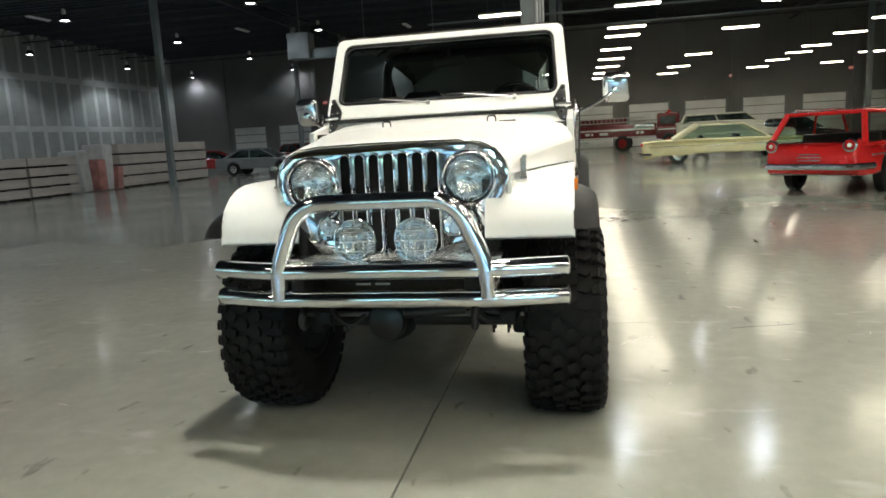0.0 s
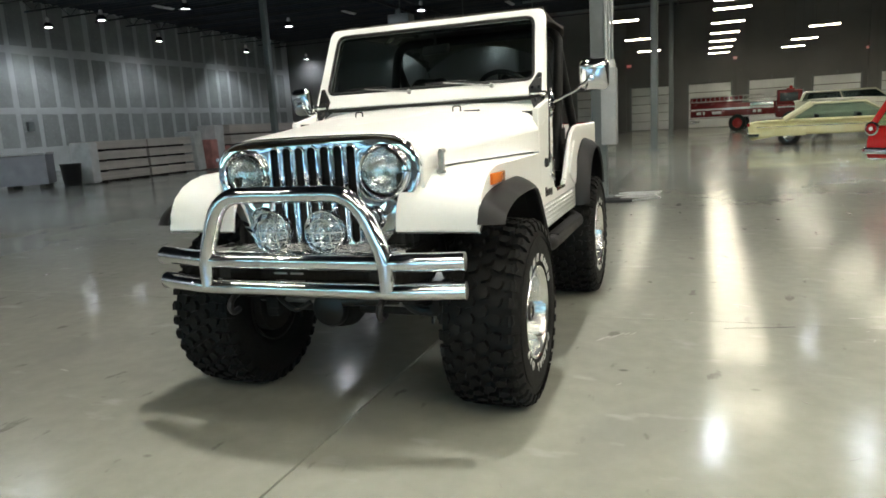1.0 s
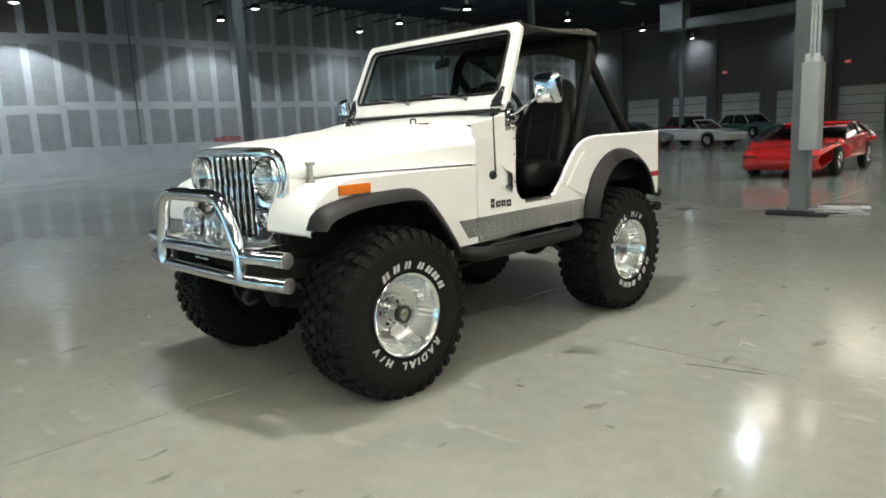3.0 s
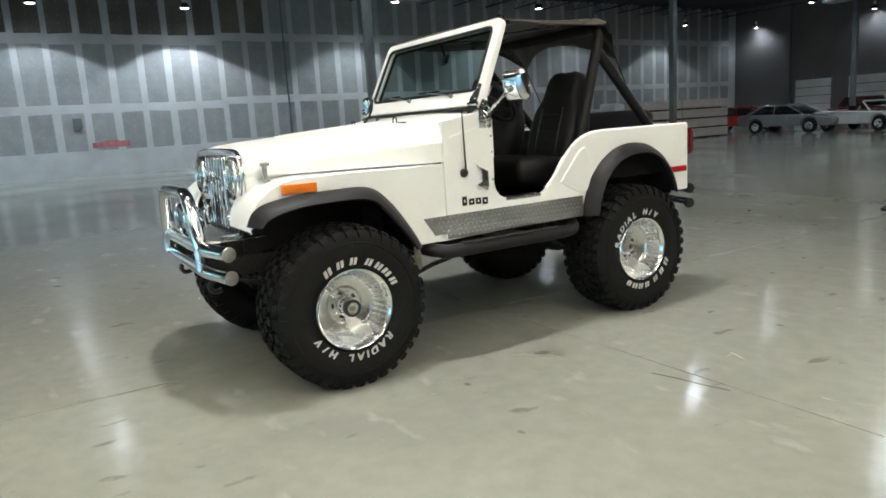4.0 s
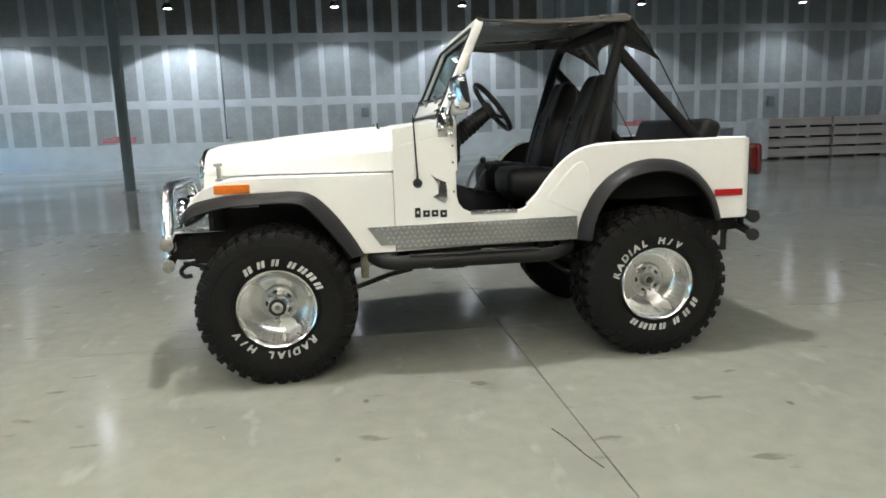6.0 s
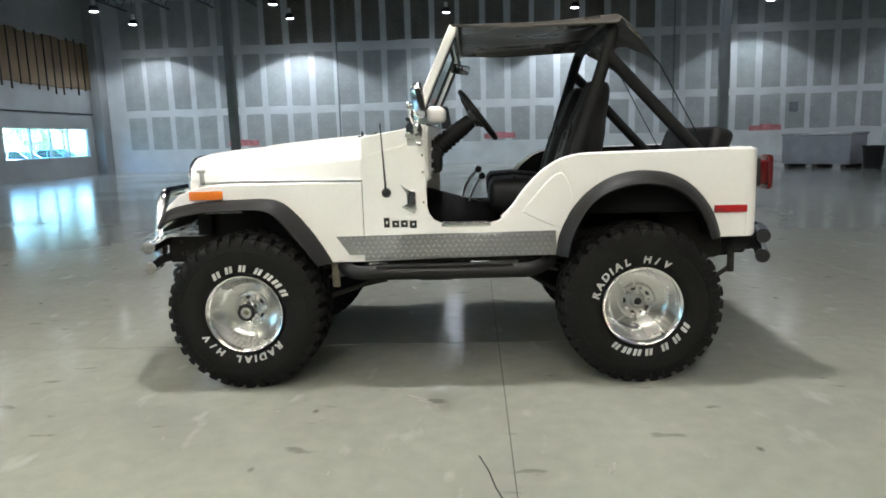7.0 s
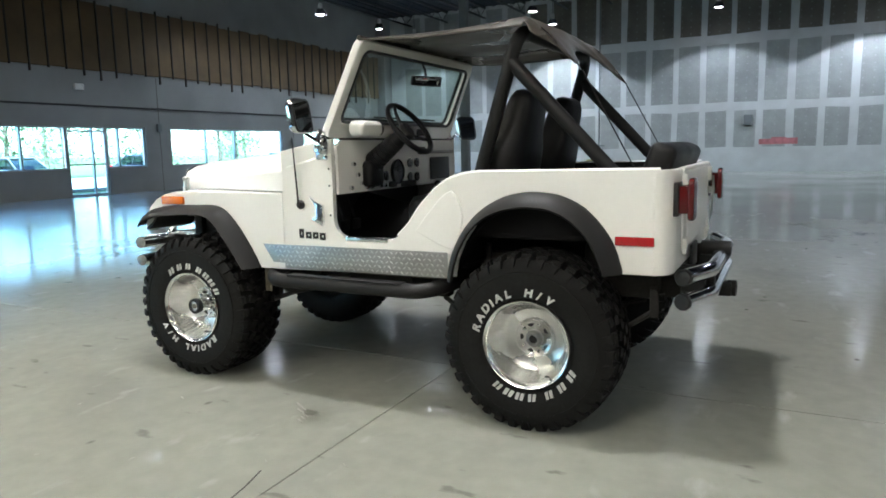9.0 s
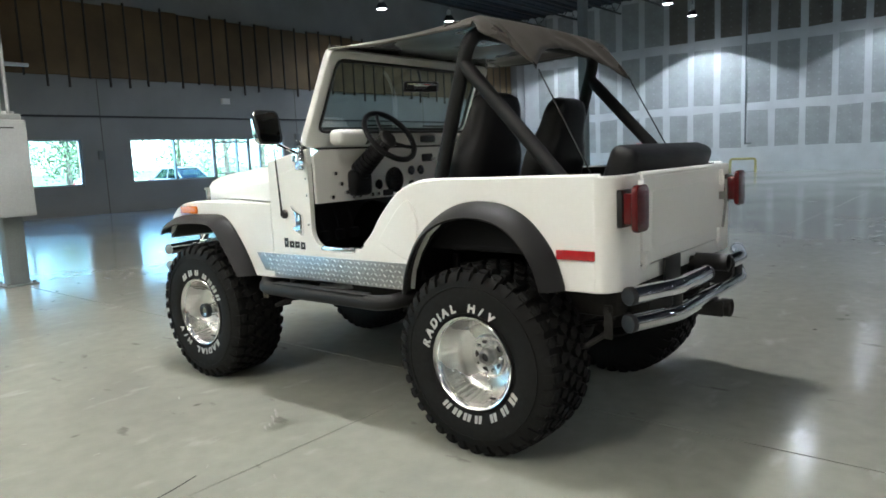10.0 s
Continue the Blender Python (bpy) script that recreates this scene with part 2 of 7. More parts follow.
AMBER = material("amber_lens", (0.75, 0.19, 0.02), 0.15, coat=0.6, var=0.08, grain=0.05, bump=0.1, bump_scale=150)
REDLENS = material("red_lens", (0.42, 0.014, 0.018), 0.15, coat=0.6, var=0.10, grain=0.06, bump=0.1, bump_scale=150)
TAILLENS = material("dark_red_lens", (0.095, 0.006, 0.007), 0.18, coat=0.5, var=0.15, grain=0.06, bump=0.1, bump_scale=150)
TRAYPLATE = material("bright_tray_plate", (0.72, 0.72, 0.71), 0.24, 1.0, var=0.08, grain=0.05, bump=0.05)
GASKET = material("black_gasket", (0.012, 0.012, 0.012), 0.5, var=0.1)
GLASS = pane_material("windscreen_glass", (0.50, 0.61, 0.58), 0.03, 0.10)
LENS = pane_material("lamp_lens", (0.93, 0.95, 0.95), 0.02)
LAMPFACE = material("sealed_beam_face", (0.70, 0.72, 0.74), 0.16, 0.9, coat=0.6, var=0.10, var_scale=40, grain=0.05, bump=0.2, bump_scale=120)
MIRROR = material("mirror_glass", (0.85, 0.87, 0.88), 0.03, 1.0, var=0.0, grain=0.0, bump=0.0, rough_var=0.01)
STEEL = material("grey_steel", (0.35, 0.35, 0.34), 0.4, 0.9, var=0.2, var_scale=15, grain=0.1)
BRASSY = material("yellow_zinc_steel", (0.20, 0.185, 0.14), 0.5, 0.6, var=0.2, var_scale=25)
GAUGE = material("gauge_face", (0.02, 0.02, 0.02), 0.2, coat=0.7, var=0.1)
LETTER = material("dark_lettering", (0.02, 0.02, 0.022), 0.4)
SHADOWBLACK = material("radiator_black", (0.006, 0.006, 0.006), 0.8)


# ---- the white open vehicle ----
CAR = thing("off_road_vehicle", "cream-white open off-road vehicle on big mud tyres", "car")
TYRE_R, HUB_Z = 0.433, 0.419


# outline of the tub's side, as (y, z)
DOOR_CUT = [(1.0, 1.40), (1.0, 0.965), (1.01, 0.925), (1.035, 0.892), (1.075, 0.873), (1.13, 0.868), (1.32, 0.868), (1.375, 0.878), (1.42, 0.905), (1.465, 0.955), (1.52, 1.03), (1.575, 1.09), (1.63, 1.14), (1.69, 1.178), (1.76, 1.203), (1.87, 1.216)]
REAR_ARCH = [(2.53, 0.765), (2.51, 0.85), (2.465, 0.93), (2.40, 1.0), (2.31, 1.05), (2.22, 1.075), (2.12, 1.08), (2.02, 1.065), (1.93, 1.02), (1.85, 0.955), (1.79, 0.87), (1.75, 0.78), (1.735, 0.70)]
TUB = [(0.655, 0.672), (0.655, 1.338), (0.80, 1.365), *DOOR_CUT, (2.69, 1.226), (2.70, 1.216), (2.70, 0.775), (2.69, 0.765), *REAR_ARCH]


def build_tub():
    bm = bm_new()
    for s in (1, -1):
        add_mesh(bm, plate([TUB], 0.034, 0.006, at_x(s * 0.739)))
    each("body_side", bm, CREAM, CAR)
    # rounded rear corners and rear panel
    bm = bm_new()
    for s in (1, -1):
        ring = []
        for z in (0.766, 0.775, 1.216, 1.226):
            inset = 0.006 if z in (0.766, 1.226) else 0.0
            row = [(s * 0.7535, 2.668, z), (s * (0.7582 - inset), 2.684, z)]
            row += [(s * (0.642 + (0.1162 - inset) * math.cos(radians(a))), 2.684 + (0.0760 - inset) * math.sin(radians(a)), z) for a in range(0, 91, 15)]
            row += [(s * 0.50, 2.76 - inset, z), (s * 0.50, 2.735, z), (s * 0.64, 2.735, z), (s * 0.70, 2.715, z), (s * 0.725, 2.69, z), (s * 0.725, 2.668, z)]
            ring.append(row)
        loft(bm, ring, True, True)
    each("rear_corner", bm, CREAM, CAR)
    bm = bm_new()
    box(bm, (-0.50, 2.735, 0.768), (0.50, 2.757, 0.835), 0.004)
    part("rear_sill", bm, CREAM, CAR)
    # tailgate with a pressed panel, hinges and chains' brackets
    gate = part("tailgate", plate([rrect(-0.489, 0.842, 0.489, 1.212, 0.02)], 0.03, 0.006, at_y(2.752)), CREAM, CAR)
    part("pressed_panel", plate([rrect(-0.40, 0.90, 0.40, 1.15, 0.03)], 0.006, 0.0028, at_y(2.768)), CREAM, gate)
    bm = bm_new()
    for s in (1, -1):
        box(bm, (s * 0.47 - 0.016, 2.765, 0.83), (s * 0.47 + 0.016, 2.782, 0.90), 0.004)
        tube(bm, [(s * 0.44, 2.775, 0.838), (s * 0.50, 2.775, 0.838)], 0.009, 8)
        box(bm, (s * 0.505 - 0.012, 2.76, 1.12), (s * 0.505 + 0.02, 2.785, 1.20), 0.004)
    each("tailgate_latch", bm, CREAM, gate)
    # black strips behind the tailgate's side gaps, in place of their shade
    bm = bm_new()
    for s in (1, -1):
        box(bm, (s * 0.4945 - 0.016, 2.720, 0.80), (s * 0.4945 + 0.016, 2.734, 1.20), 0.002)
    each("gate_gap_shade", bm, GASKET, CAR)
    bm = bm_new()
    tube(bm, smooth_path([(-0.512, 2.792, 1.15), (-0.507, 2.796, 1.06), (-0.500, 2.790, 0.97), (-0.494, 2.784, 0.90)], 4), 0.007, 6)
    box(bm, (-0.522, 2.762, 1.045), (-0.496, 2.790, 1.085), 0.004)
    part("gate_chain", bm, STEEL, gate, "dark steel retaining chain")
    # top rail lip all along the tub
    bm = bm_new()
    for s in (1, -1):
        tube(bm, smooth_path([(s * 0.742, y, z) for y, z in ((1.40, 0.893), (1.465, 0.955), (1.52, 1.03), (1.575, 1.09), (1.63, 1.14), (1.69, 1.178), (1.76, 1.202), (1.87, 1.215), (2.20, 1.218), (2.70, 1.222))], 3), 0.0145, 10)
    tube(bm, [(-0.49, 2.752, 1.218), (0.49, 2.752, 1.218)], 0.014, 8)
    each("top_rail", bm, CREAM, CAR)
    # raised pressing behind the door opening
    bulge = [(1.505, 0.925), (1.57, 1.005), (1.64, 1.085), (1.685, 1.122), (1.715, 1.130), (1.742, 1.105), (1.765, 1.05), (1.775, 1.0), (1.765, 0.94), (1.745, 0.88), (1.715, 0.835), (1.66, 0.848), (1.58, 0.885)]
    for s in (1, -1):
        part("pressing", plate([bulge], 0.022, 0.0085, at_x(s * 0.7535), 3), CREAM, CAR, smooth=60)
    # floor, firewall, inner wheel boxes
    bm = bm_new()
    box(bm, (-0.722, 0.70, 0.74), (0.722, 1.78, 0.765), 0.004)
    box(bm, (-0.722, 1.74, 0.765), (0.722, 1.765, 0.93), 0.004)
    box(bm, (-0.722, 1.75, 0.90), (0.722, 2.73, 0.925), 0.004)
    part("tub_floor", bm, CARPET, CAR, "black carpeted floor")
    bm = bm_new()
    box(bm, (-0.72, 0.69, 0.75), (0.72, 0.71, 1.33), 0.004)
    part("firewall", bm, BLACK, CAR)
    for s in (1, -1):
        bm = bm_new()
        ring = []
        for x in (0.7575, 0.46):
            ring.append([(s * x, y, z + 0.012) for y, z in REAR_ARCH] + [(s * x, y, z - 0.012) for y, z in reversed(REAR_ARCH)])
        loft(bm, ring)
        box(bm, (s * 0.46 - 0.01, 1.75, 0.70), (s * 0.46 + 0.01, 2.53, 1.07), 0.004)
        part("wheel_box", bm, CARPET, CAR)
    # sill plate in the door opening
    for s in (1, -1):
        bm = bm_new()
        box(bm, (s * 0.70, 1.08, 0.8715), (s * 0.7585, 1.335, 0.8775), 0.002) if s > 0 else box(bm, (-0.7585, 1.08, 0.8715), (-0.70, 1.335, 0.8775), 0.002)
        box(bm, (min(s * 0.757, s * 0.761), 1.075, 0.855), (max(s * 0.757, s * 0.761), 1.34, 0.875), 0.0015)
        part("sill_plate", bm, CHROME, CAR, "polished metal sill plate")


def build_cowl_and_hood():
    def section(w, zc, zs, drop):
        half = [(0.0, zc), (0.35 * w, zc - 0.002), (0.62 * w, zc - 0.010), (0.82 * w, zc - 0.026), (0.92 * w, zc - 0.05), (0.975 * w, zc - 0.085), (w, zc - drop), (w + 0.0008, zc - drop - 0.012), (w + 0.002, zs)]
        return [(-x, z) for x, z in reversed(half)][:-1] + half
    bm = bm_new()
    rings = []
    # y, half width, crown height, side bottom
    for y, w, zc in ((-0.379, 0.498, 1.252), (-0.376, 0.505, 1.263), (-0.365, 0.510, 1.270), (-0.33, 0.517, 1.280), (-0.20, 0.540, 1.294), (0.0, 0.580, 1.309), (0.2, 0.622, 1.324), (0.4, 0.676, 1.339), (0.55, 0.721, 1.350), (0.648, 0.7495, 1.357)):
        rings.append([(x, y, z) for x, z in section(w, zc, 1.116, 0.125)])
    loft(bm, rings, False)
    hood = part("bonnet", bm, CREAM, CAR, smooth=50)
    thicken(hood, 0.012)
    # cowl: from the bonnet's rear edge to the windscreen's foot
    bm = bm_new()
    rings = []
    for y, w, zc in ((0.640, 0.740, 1.347), (0.653, 0.7500, 1.357), (0.70, 0.7566, 1.368), (0.86, 0.7566, 1.382), (0.93, 0.7566, 1.397), (1.0, 0.7566, 1.402)):
        rings.append([(x, y, z) for x, z in section(w, zc, 1.12, 0.12 - 0.05 * (y - 0.656) / 0.344)])
    loft(bm, rings, False)
    cowl = part("cowl", bm, CREAM, CAR, smooth=50)
    thicken(cowl, 0.008)
    # foot loops and small vent on the cowl
    for x in (-0.27, 0.32):
        bm = bm_new()
        tube(bm, rounded_path([(x - 0.022, 0.60, 1.335), (x - 0.022, 0.60, 1.378), (x + 0.022, 0.60, 1.378), (x + 0.022, 0.60, 1.335)], 0.012, 4), 0.004, 8)
        part("tie_loop", bm, BLACK, CAR)
    bm = bm_new()
    box(bm, (0.36, 0.595, 1.336), (0.45, 0.607, 1.352), 0.003)
    part("bonnet_badge", bm, BLACK, CAR)
    # raised crease in the bonnet's middle
    bm = bm_new()
    rings = []
    for y, w, z in ((-0.05, 0.05, 1.306), (0.05, 0.12, 1.316), (0.25, 0.17, 1.332), (0.45, 0.18, 1.347), (0.60, 0.17, 1.357)):
        rings.append([(-w, y, z - 0.006), (-w + 0.02, y, z + 0.004), (w - 0.02, y, z + 0.004), (w, y, z - 0.006)])
    loft(bm, rings, False)
    part("bonnet_bulge", bm, CREAM, CAR, smooth=60)
    # black seal along the windscreen's foot
    bm = bm_new()
    tube(bm, [(-0.71, 0.925, 1.408), (0.71, 0.925, 1.408)], 0.009, 8)
    part("windscreen_seal", bm, GASKET, CAR)
    # bonnet latches
    for s in (1, -1):
        bm = bm_new()
        x = s * 0.545
        box(bm, (x - 0.006, -0.305, 1.10), (x + 0.012 * s + 0.006, -0.285, 1.175), 0.003)
        tube(bm, [(x + s * 0.012, -0.318, 1.178), (x + s * 0.012, -0.272, 1.178)], 0.009, 8)
        box(bm, (x - 0.01, -0.315, 1.088), (x + 0.02, -0.275, 1.10), 0.003)
        part("bonnet_latch", bm, STEEL, CAR, "grey metal bonnet latch")


def fender_profile():
    return [(0.652, 1.107), (0.30, 1.108), (-0.10, 1.108), (-0.20, 1.104), (-0.28, 1.088), (-0.35, 1.058), (-0.41, 1.010), (-0.448, 0.945), (-0.462, 0.872)]


def build_fenders():
    arch = [(-0.455, 0.872), (-0.40, 0.905), (-0.36, 0.955), (-0.30, 0.985), (-0.20, 0.997), (0.12, 1.002), (0.20, 0.985), (0.28, 0.93), (0.36, 0.83), (0.43, 0.72), (0.455, 0.672)]
    top = fender_profile()
    for s in (1, -1):
        bm = bm_new()
        out = [(y, z) for y, z in top]
        outline = out + [(y, z) for y, z in arch[0:]] + [(0.652, 0.672)]
        add_mesh(bm, plate([outline], 0.026, 0.005, at_x(s * 0.744)))
        # top and nose skin, narrowing to the rear under the bonnet
        rings = []
        prof = smooth_path([(0, y, z) for y, z in top], 4)
        for x, dx in ((0.40, 0.0), (0.66, 0.0), (0.735, 0.0), (0.750, -0.004), (0.7565, -0.014)):
            rings.append([(s * x, p.y - dx * (0.3 if p.y < -0.3 else 0), p.z + dx) for p in prof] + [(s * x, p.y + (0.012 if p.y < -0.3 else 0), p.z - 0.014) for p in reversed(prof)])
        loft(bm, rings)
        part("front_fender", bm, CREAM, CAR, smooth=40)
        bm = bm_new()
        box(bm, (min(s * 0.490, s * 0.506), -0.385, 0.93), (max(s * 0.490, s * 0.506), -0.10, 1.122), 0.003)
        part("fender_apron", bm, CREAM, CAR)
        bm = bm_new()
        loft(bm, [[(s * x, y, z + 0.006) for y, z in arch] + [(s * x, y, z - 0.012) for y, z in reversed(arch)] for x in (0.7575, 0.40)])
        part("arch_liner", bm, FLARE, CAR)
        # dark inner wing
        bm = bm_new()
        box(bm, (s * 0.40 - 0.012, -0.40, 0.72), (s * 0.40 + 0.012, 0.66, 1.10), 0.004)
        box(bm, (min(s * 0.40, s * 0.72), 0.60, 0.70), (max(s * 0.40, s * 0.72), 0.62, 1.09), 0.004)
        part("inner_wing", bm, GRIME, CAR)
        # amber side marker with a dark bezel
        bm = bm_new()
        box(bm, (min(s * 0.755, s * 0.772), -0.290, 1.030), (max(s * 0.755, s * 0.772), -0.105, 1.078), 0.006)
        part("side_marker", bm, AMBER, CAR, "amber side marker lamp")
        bm = bm_new()
        box(bm, (min(s * 0.752, s * 0.768), 2.515, 0.895), (max(s * 0.752, s * 0.768), 2.685, 0.935), 0.005)
        part("rear_side_marker", bm, REDLENS, CAR, "red side marker lamp")


def build_flares():
    f_out = [(-0.475, 0.895), (-0.445, 0.955), (-0.395, 0.990), (-0.30, 1.012), (-0.19, 1.024), (0.0, 1.030), (0.13, 1.030), (0.21, 1.010), (0.28, 0.955), (0.36, 0.86), (0.43, 0.755), (0.475, 0.675)]
    f_in = [(-0.425, 0.890), (-0.395, 0.920), (-0.345, 0.940), (-0.27, 0.958), (-0.17, 0.970), (0.0, 0.976), (0.10, 0.974), (0.17, 0.955), (0.225, 0.905), (0.295, 0.82), (0.36, 0.735), (0.405, 0.670)]
    r_out = [(1.685, 0.69), (1.70, 0.78), (1.74, 0.88), (1.80, 0.97), (1.88, 1.045), (1.98, 1.10), (2.08, 1.125), (2.17, 1.127), (2.27, 1.112), (2.37, 1.065), (2.45, 0.99), (2.51, 0.90), (2.545, 0.80), (2.55, 0.768)]
    r_in = [(1.745, 0.69), (1.76, 0.77), (1.795, 0.86), (1.85, 0.945), (1.92, 1.005), (2.0, 1.04), (2.09, 1.058), (2.17, 1.058), (2.25, 1.045), (2.33, 1.005), (2.40, 0.94), (2.445, 0.87), (2.475, 0.79), (2.48, 0.768)]
    for s in (1, -1):
        for outer, inner in ((f_out, f_in), (r_out, r_in)):
            bm = bm_new()
            rings = []
            outer, inner = ([(p.x, p.y) for p in smooth_path([(y, z, 0) for y, z in line], 4)] for line in (outer, inner))
            for (yo, zo), (yi, zi) in zip(outer, inner):
                def mix(k, x):
                    return (s * x, yo + (yi - yo) * k, zo + (zi - zo) * k)
                rings.append([mix(0, 0.752), mix(0, 0.764), mix(0.10, 0.782), mix(0.35, 0.815), mix(0.68, 0.842), mix(0.93, 0.853), mix(1.0, 0.850), mix(1.06, 0.840), mix(0.75, 0.825), mix(0.4, 0.79), mix(0.3, 0.752)])
            loft(bm, rings)
            part("wheel_arch_flare", bm, FLARE, CAR, "black plastic wheel arch flare", smooth=50)


def build_rocker():
    # tread plate along the sill, with its raised diamonds
    for s in (1, -1):
        outline = [(0.50, 0.815), (1.685, 0.822), (1.69, 0.69), (0.655, 0.682), (0.655, 0.712), (0.572, 0.712)]
        base = part("tread_plate", plate([outline], 0.005, 0.001, at_x(s * 0.7600), 1), TREADPLATE, CAR, "bright diamond tread plate sill cover")
        bm = bm_new()
        for row in range(5):
            z = 0.701 + row * 0.0255
            col = 0
            y = 0.52 + (0.015 if row % 2 else 0.0)
            while y < 1.665:
                left = 0.655 if z < 0.716 else 0.52 + (0.815 - z) * 0.85
                if y > left + 0.014:
                    a = radians(38 if (row + col) % 2 else -38)
                    dy, dz = 0.0135 * math.cos(a), 0.0135 * math.sin(a)
                    ny, nz = -0.0052 * math.sin(a), 0.0052 * math.cos(a)
                    x0, x1 = s * 0.7622, s * 0.7665
                    v = [bm.verts.new((x0, y - dy, z - dz)), bm.verts.new((x0, y + ny, z + nz)), bm.verts.new((x0, y + dy, z + dz)), bm.verts.new((x0, y - ny, z - nz))]
                    c1, c2 = bm.verts.new((x1, y - dy * 0.35, z - dz * 0.35)), bm.verts.new((x1, y + dy * 0.35, z + dz * 0.35))
                    for f in ((v[0], v[1], c1), (v[1], c2, c1), (v[1], v[2], c2), (v[2], v[3], c2), (v[3], c1, c2), (v[3], v[0], c1)):
                        bm.faces.new(f)
                y += 0.030
                col += 1
        tagged(part("tread_pattern", bm, TREADBAR, base), kind="stuff")
        # side step tube
        bm = bm_new()
        tube(bm, rounded_path([(s * 0.50, 0.50, 0.665), (s * 0.70, 0.52, 0.64), (s * 0.805, 0.60, 0.618), (s * 0.805, 1.55, 0.618), (s * 0.70, 1.66, 0.64), (s * 0.50, 1.68, 0.665)], 0.08, 6), 0.039, 14)
        box(bm, (s * 0.805 - 0.035, 0.72, 0.650), (s * 0.805 + 0.030, 1.45, 0.660), 0.004)
        part("side_step", bm, FLARE, CAR, "black tubular side step")
        # bracket behind the front wheel
        bm = bm_new()
        box(bm, (min(s * 0.70, s * 0.712), 0.455, 0.525), (max(s * 0.70, s * 0.712), 0.50, 0.665), 0.006)
        tube(bm, [(s * 0.714, 0.478, 0.55), (s * 0.722, 0.478, 0.55)], 0.01, 8)
        tube(bm, [(s * 0.714, 0.478, 0.64), (s * 0.722, 0.478, 0.64)], 0.01, 8)
        part("spring_shackle", bm, BRASSY, CAR, "zinc-yellow spring shackle")


def build_grille():
    slot_r = 0.0205
    outline = [(-0.30, 0.785), (0.30, 0.785), (0.37, 0.86), (0.43, 0.965), (0.478, 1.04), (0.497, 1.10), (0.490, 1.165), (0.455, 1.222), (0.395, 1.252), (0.30, 1.264), (0.0, 1.268)]
    outline += [(-u, v) for u, v in reversed(outline[2:-1])]
    holes = []
    for i in range(-3, 4):
        u = i * 0.0625
        z0 = 0.80 + (0.012 if abs(i) == 3 else 0)
        holes.append(arc2(u, 1.200, slot_r, 0, 180, 8) + arc2(u, z0 + slot_r, slot_r, 180, 360, 8))
    for s in (1, -1):
        holes.append(arc2(s * 0.337, 1.108, 0.096, 0, 345, 23))
    lean = Matrix.Identity(4)
    lean[1][2], lean[1][3] = 0.016, -0.016 * 0.85
    grille = part("grille", plate([outline, *holes], 0.022, 0.004, lean @ at_y(-0.392)), CHROME, CAR, "chrome-plated slotted grille shell")
    bm = bm_new()
    tube(bm, [lean @ Vector((u * 0.988, -0.399, v - (0.006 if v > 1.2 else 0.0))) for u, v in outline[2:-2]], 0.0055, 8)
    part("rolled_edge", bm, CHROME, grille)
    bm = bm_new()
    for i in range(-3, 4):
        u = i * 0.0625
        ring = [(u + (slot_r + 0.003) * math.cos(radians(a)), -0.405, 1.200 + (slot_r + 0.003) * math.sin(radians(a))) for a in range(0, 181, 20)]
        ring += [(u - slot_r - 0.003, -0.405, 0.825), (u, -0.405, 0.803), (u + slot_r + 0.003, -0.405, 0.825), ring[0]]
        tube(bm, [lean @ Vector(p) for p in ring], 0.0048, 6, False)
    each("slot_trim", bm, CHROME, grille)
    bm = bm_new()
    box(bm, (-0.24, -0.352, 0.78), (0.24, -0.33, 1.24), 0.003)
    part("radiator", bm, SHADOWBLACK, CAR)
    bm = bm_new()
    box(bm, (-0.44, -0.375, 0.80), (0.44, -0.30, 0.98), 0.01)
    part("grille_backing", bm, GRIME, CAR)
    for s in (1, -1):
        m = Matrix.Translation((s * 0.337, -0.40, 1.108)) @ Matrix.Rotation(radians(90), 4, "X")
        lamp = part("headlight", lathe(bm_new(), [(0.113, 0.0), (0.115, 0.006), (0.114, 0.014), (0.110, 0.020), (0.105, 0.022), (0.100, 0.018), (0.098, 0.008), (0.098, -0.03)], m, 48, False), CHROME, CAR, "round headlight in a chrome ring")
        part("seal", lathe(bm_new(), [(0.0985, 0.004), (0.0955, 0.006), (0.0945, -0.01)], m, 40, False), GASKET, lamp)
        part("retainer", lathe(bm_new(), [(0.0945, 0.004), (0.0940, 0.016), (0.0905, 0.020), (0.0875, 0.016), (0.0870, 0.004)], m, 40, False), CHROME, lamp)
        part("lens", lathe(bm_new(), [(0.089, 0.012), (0.08, 0.020), (0.06, 0.028), (0.03, 0.033), (0.0, 0.034)], m, 40, False), LENS, lamp)
        bm = bm_new()
        for k in range(-5, 6):
            u = k * 0.015
            h = math.sqrt(max(0, 0.084 ** 2 - u * u))
            for j in (-1, 0, 1):
                a, b = max(-h, j * 0.055 - 0.026), min(h, j * 0.055 + 0.026)
                if b > a:
                    tube(bm, [m @ Vector((u, a, 0.012)), m @ Vector((u, b, 0.012))], 0.0018, 5)
        lathe(bm, [(0.018, 0.0), (0.018, 0.012), (0.0, 0.016)], m, 16)
        part("lens_ribs", bm, LENS, lamp)
        part("lamp_face", lathe(bm_new(), [(0.087, 0.004), (0.075, -0.016), (0.05, -0.034), (0.02, -0.042), (0.016, -0.02), (0.0, -0.016)], m, 32, False), LAMPFACE, lamp)
        # parking lamps
        m = Matrix.Translation((s * 0.275, -0.405, 0.915)) @ Matrix.Rotation(radians(90), 4, "X")
        part("parking_face", lathe(bm_new(), [(0.044, 0.008), (0.0, 0.006)], m, 24, False), LAMPFACE, CAR)
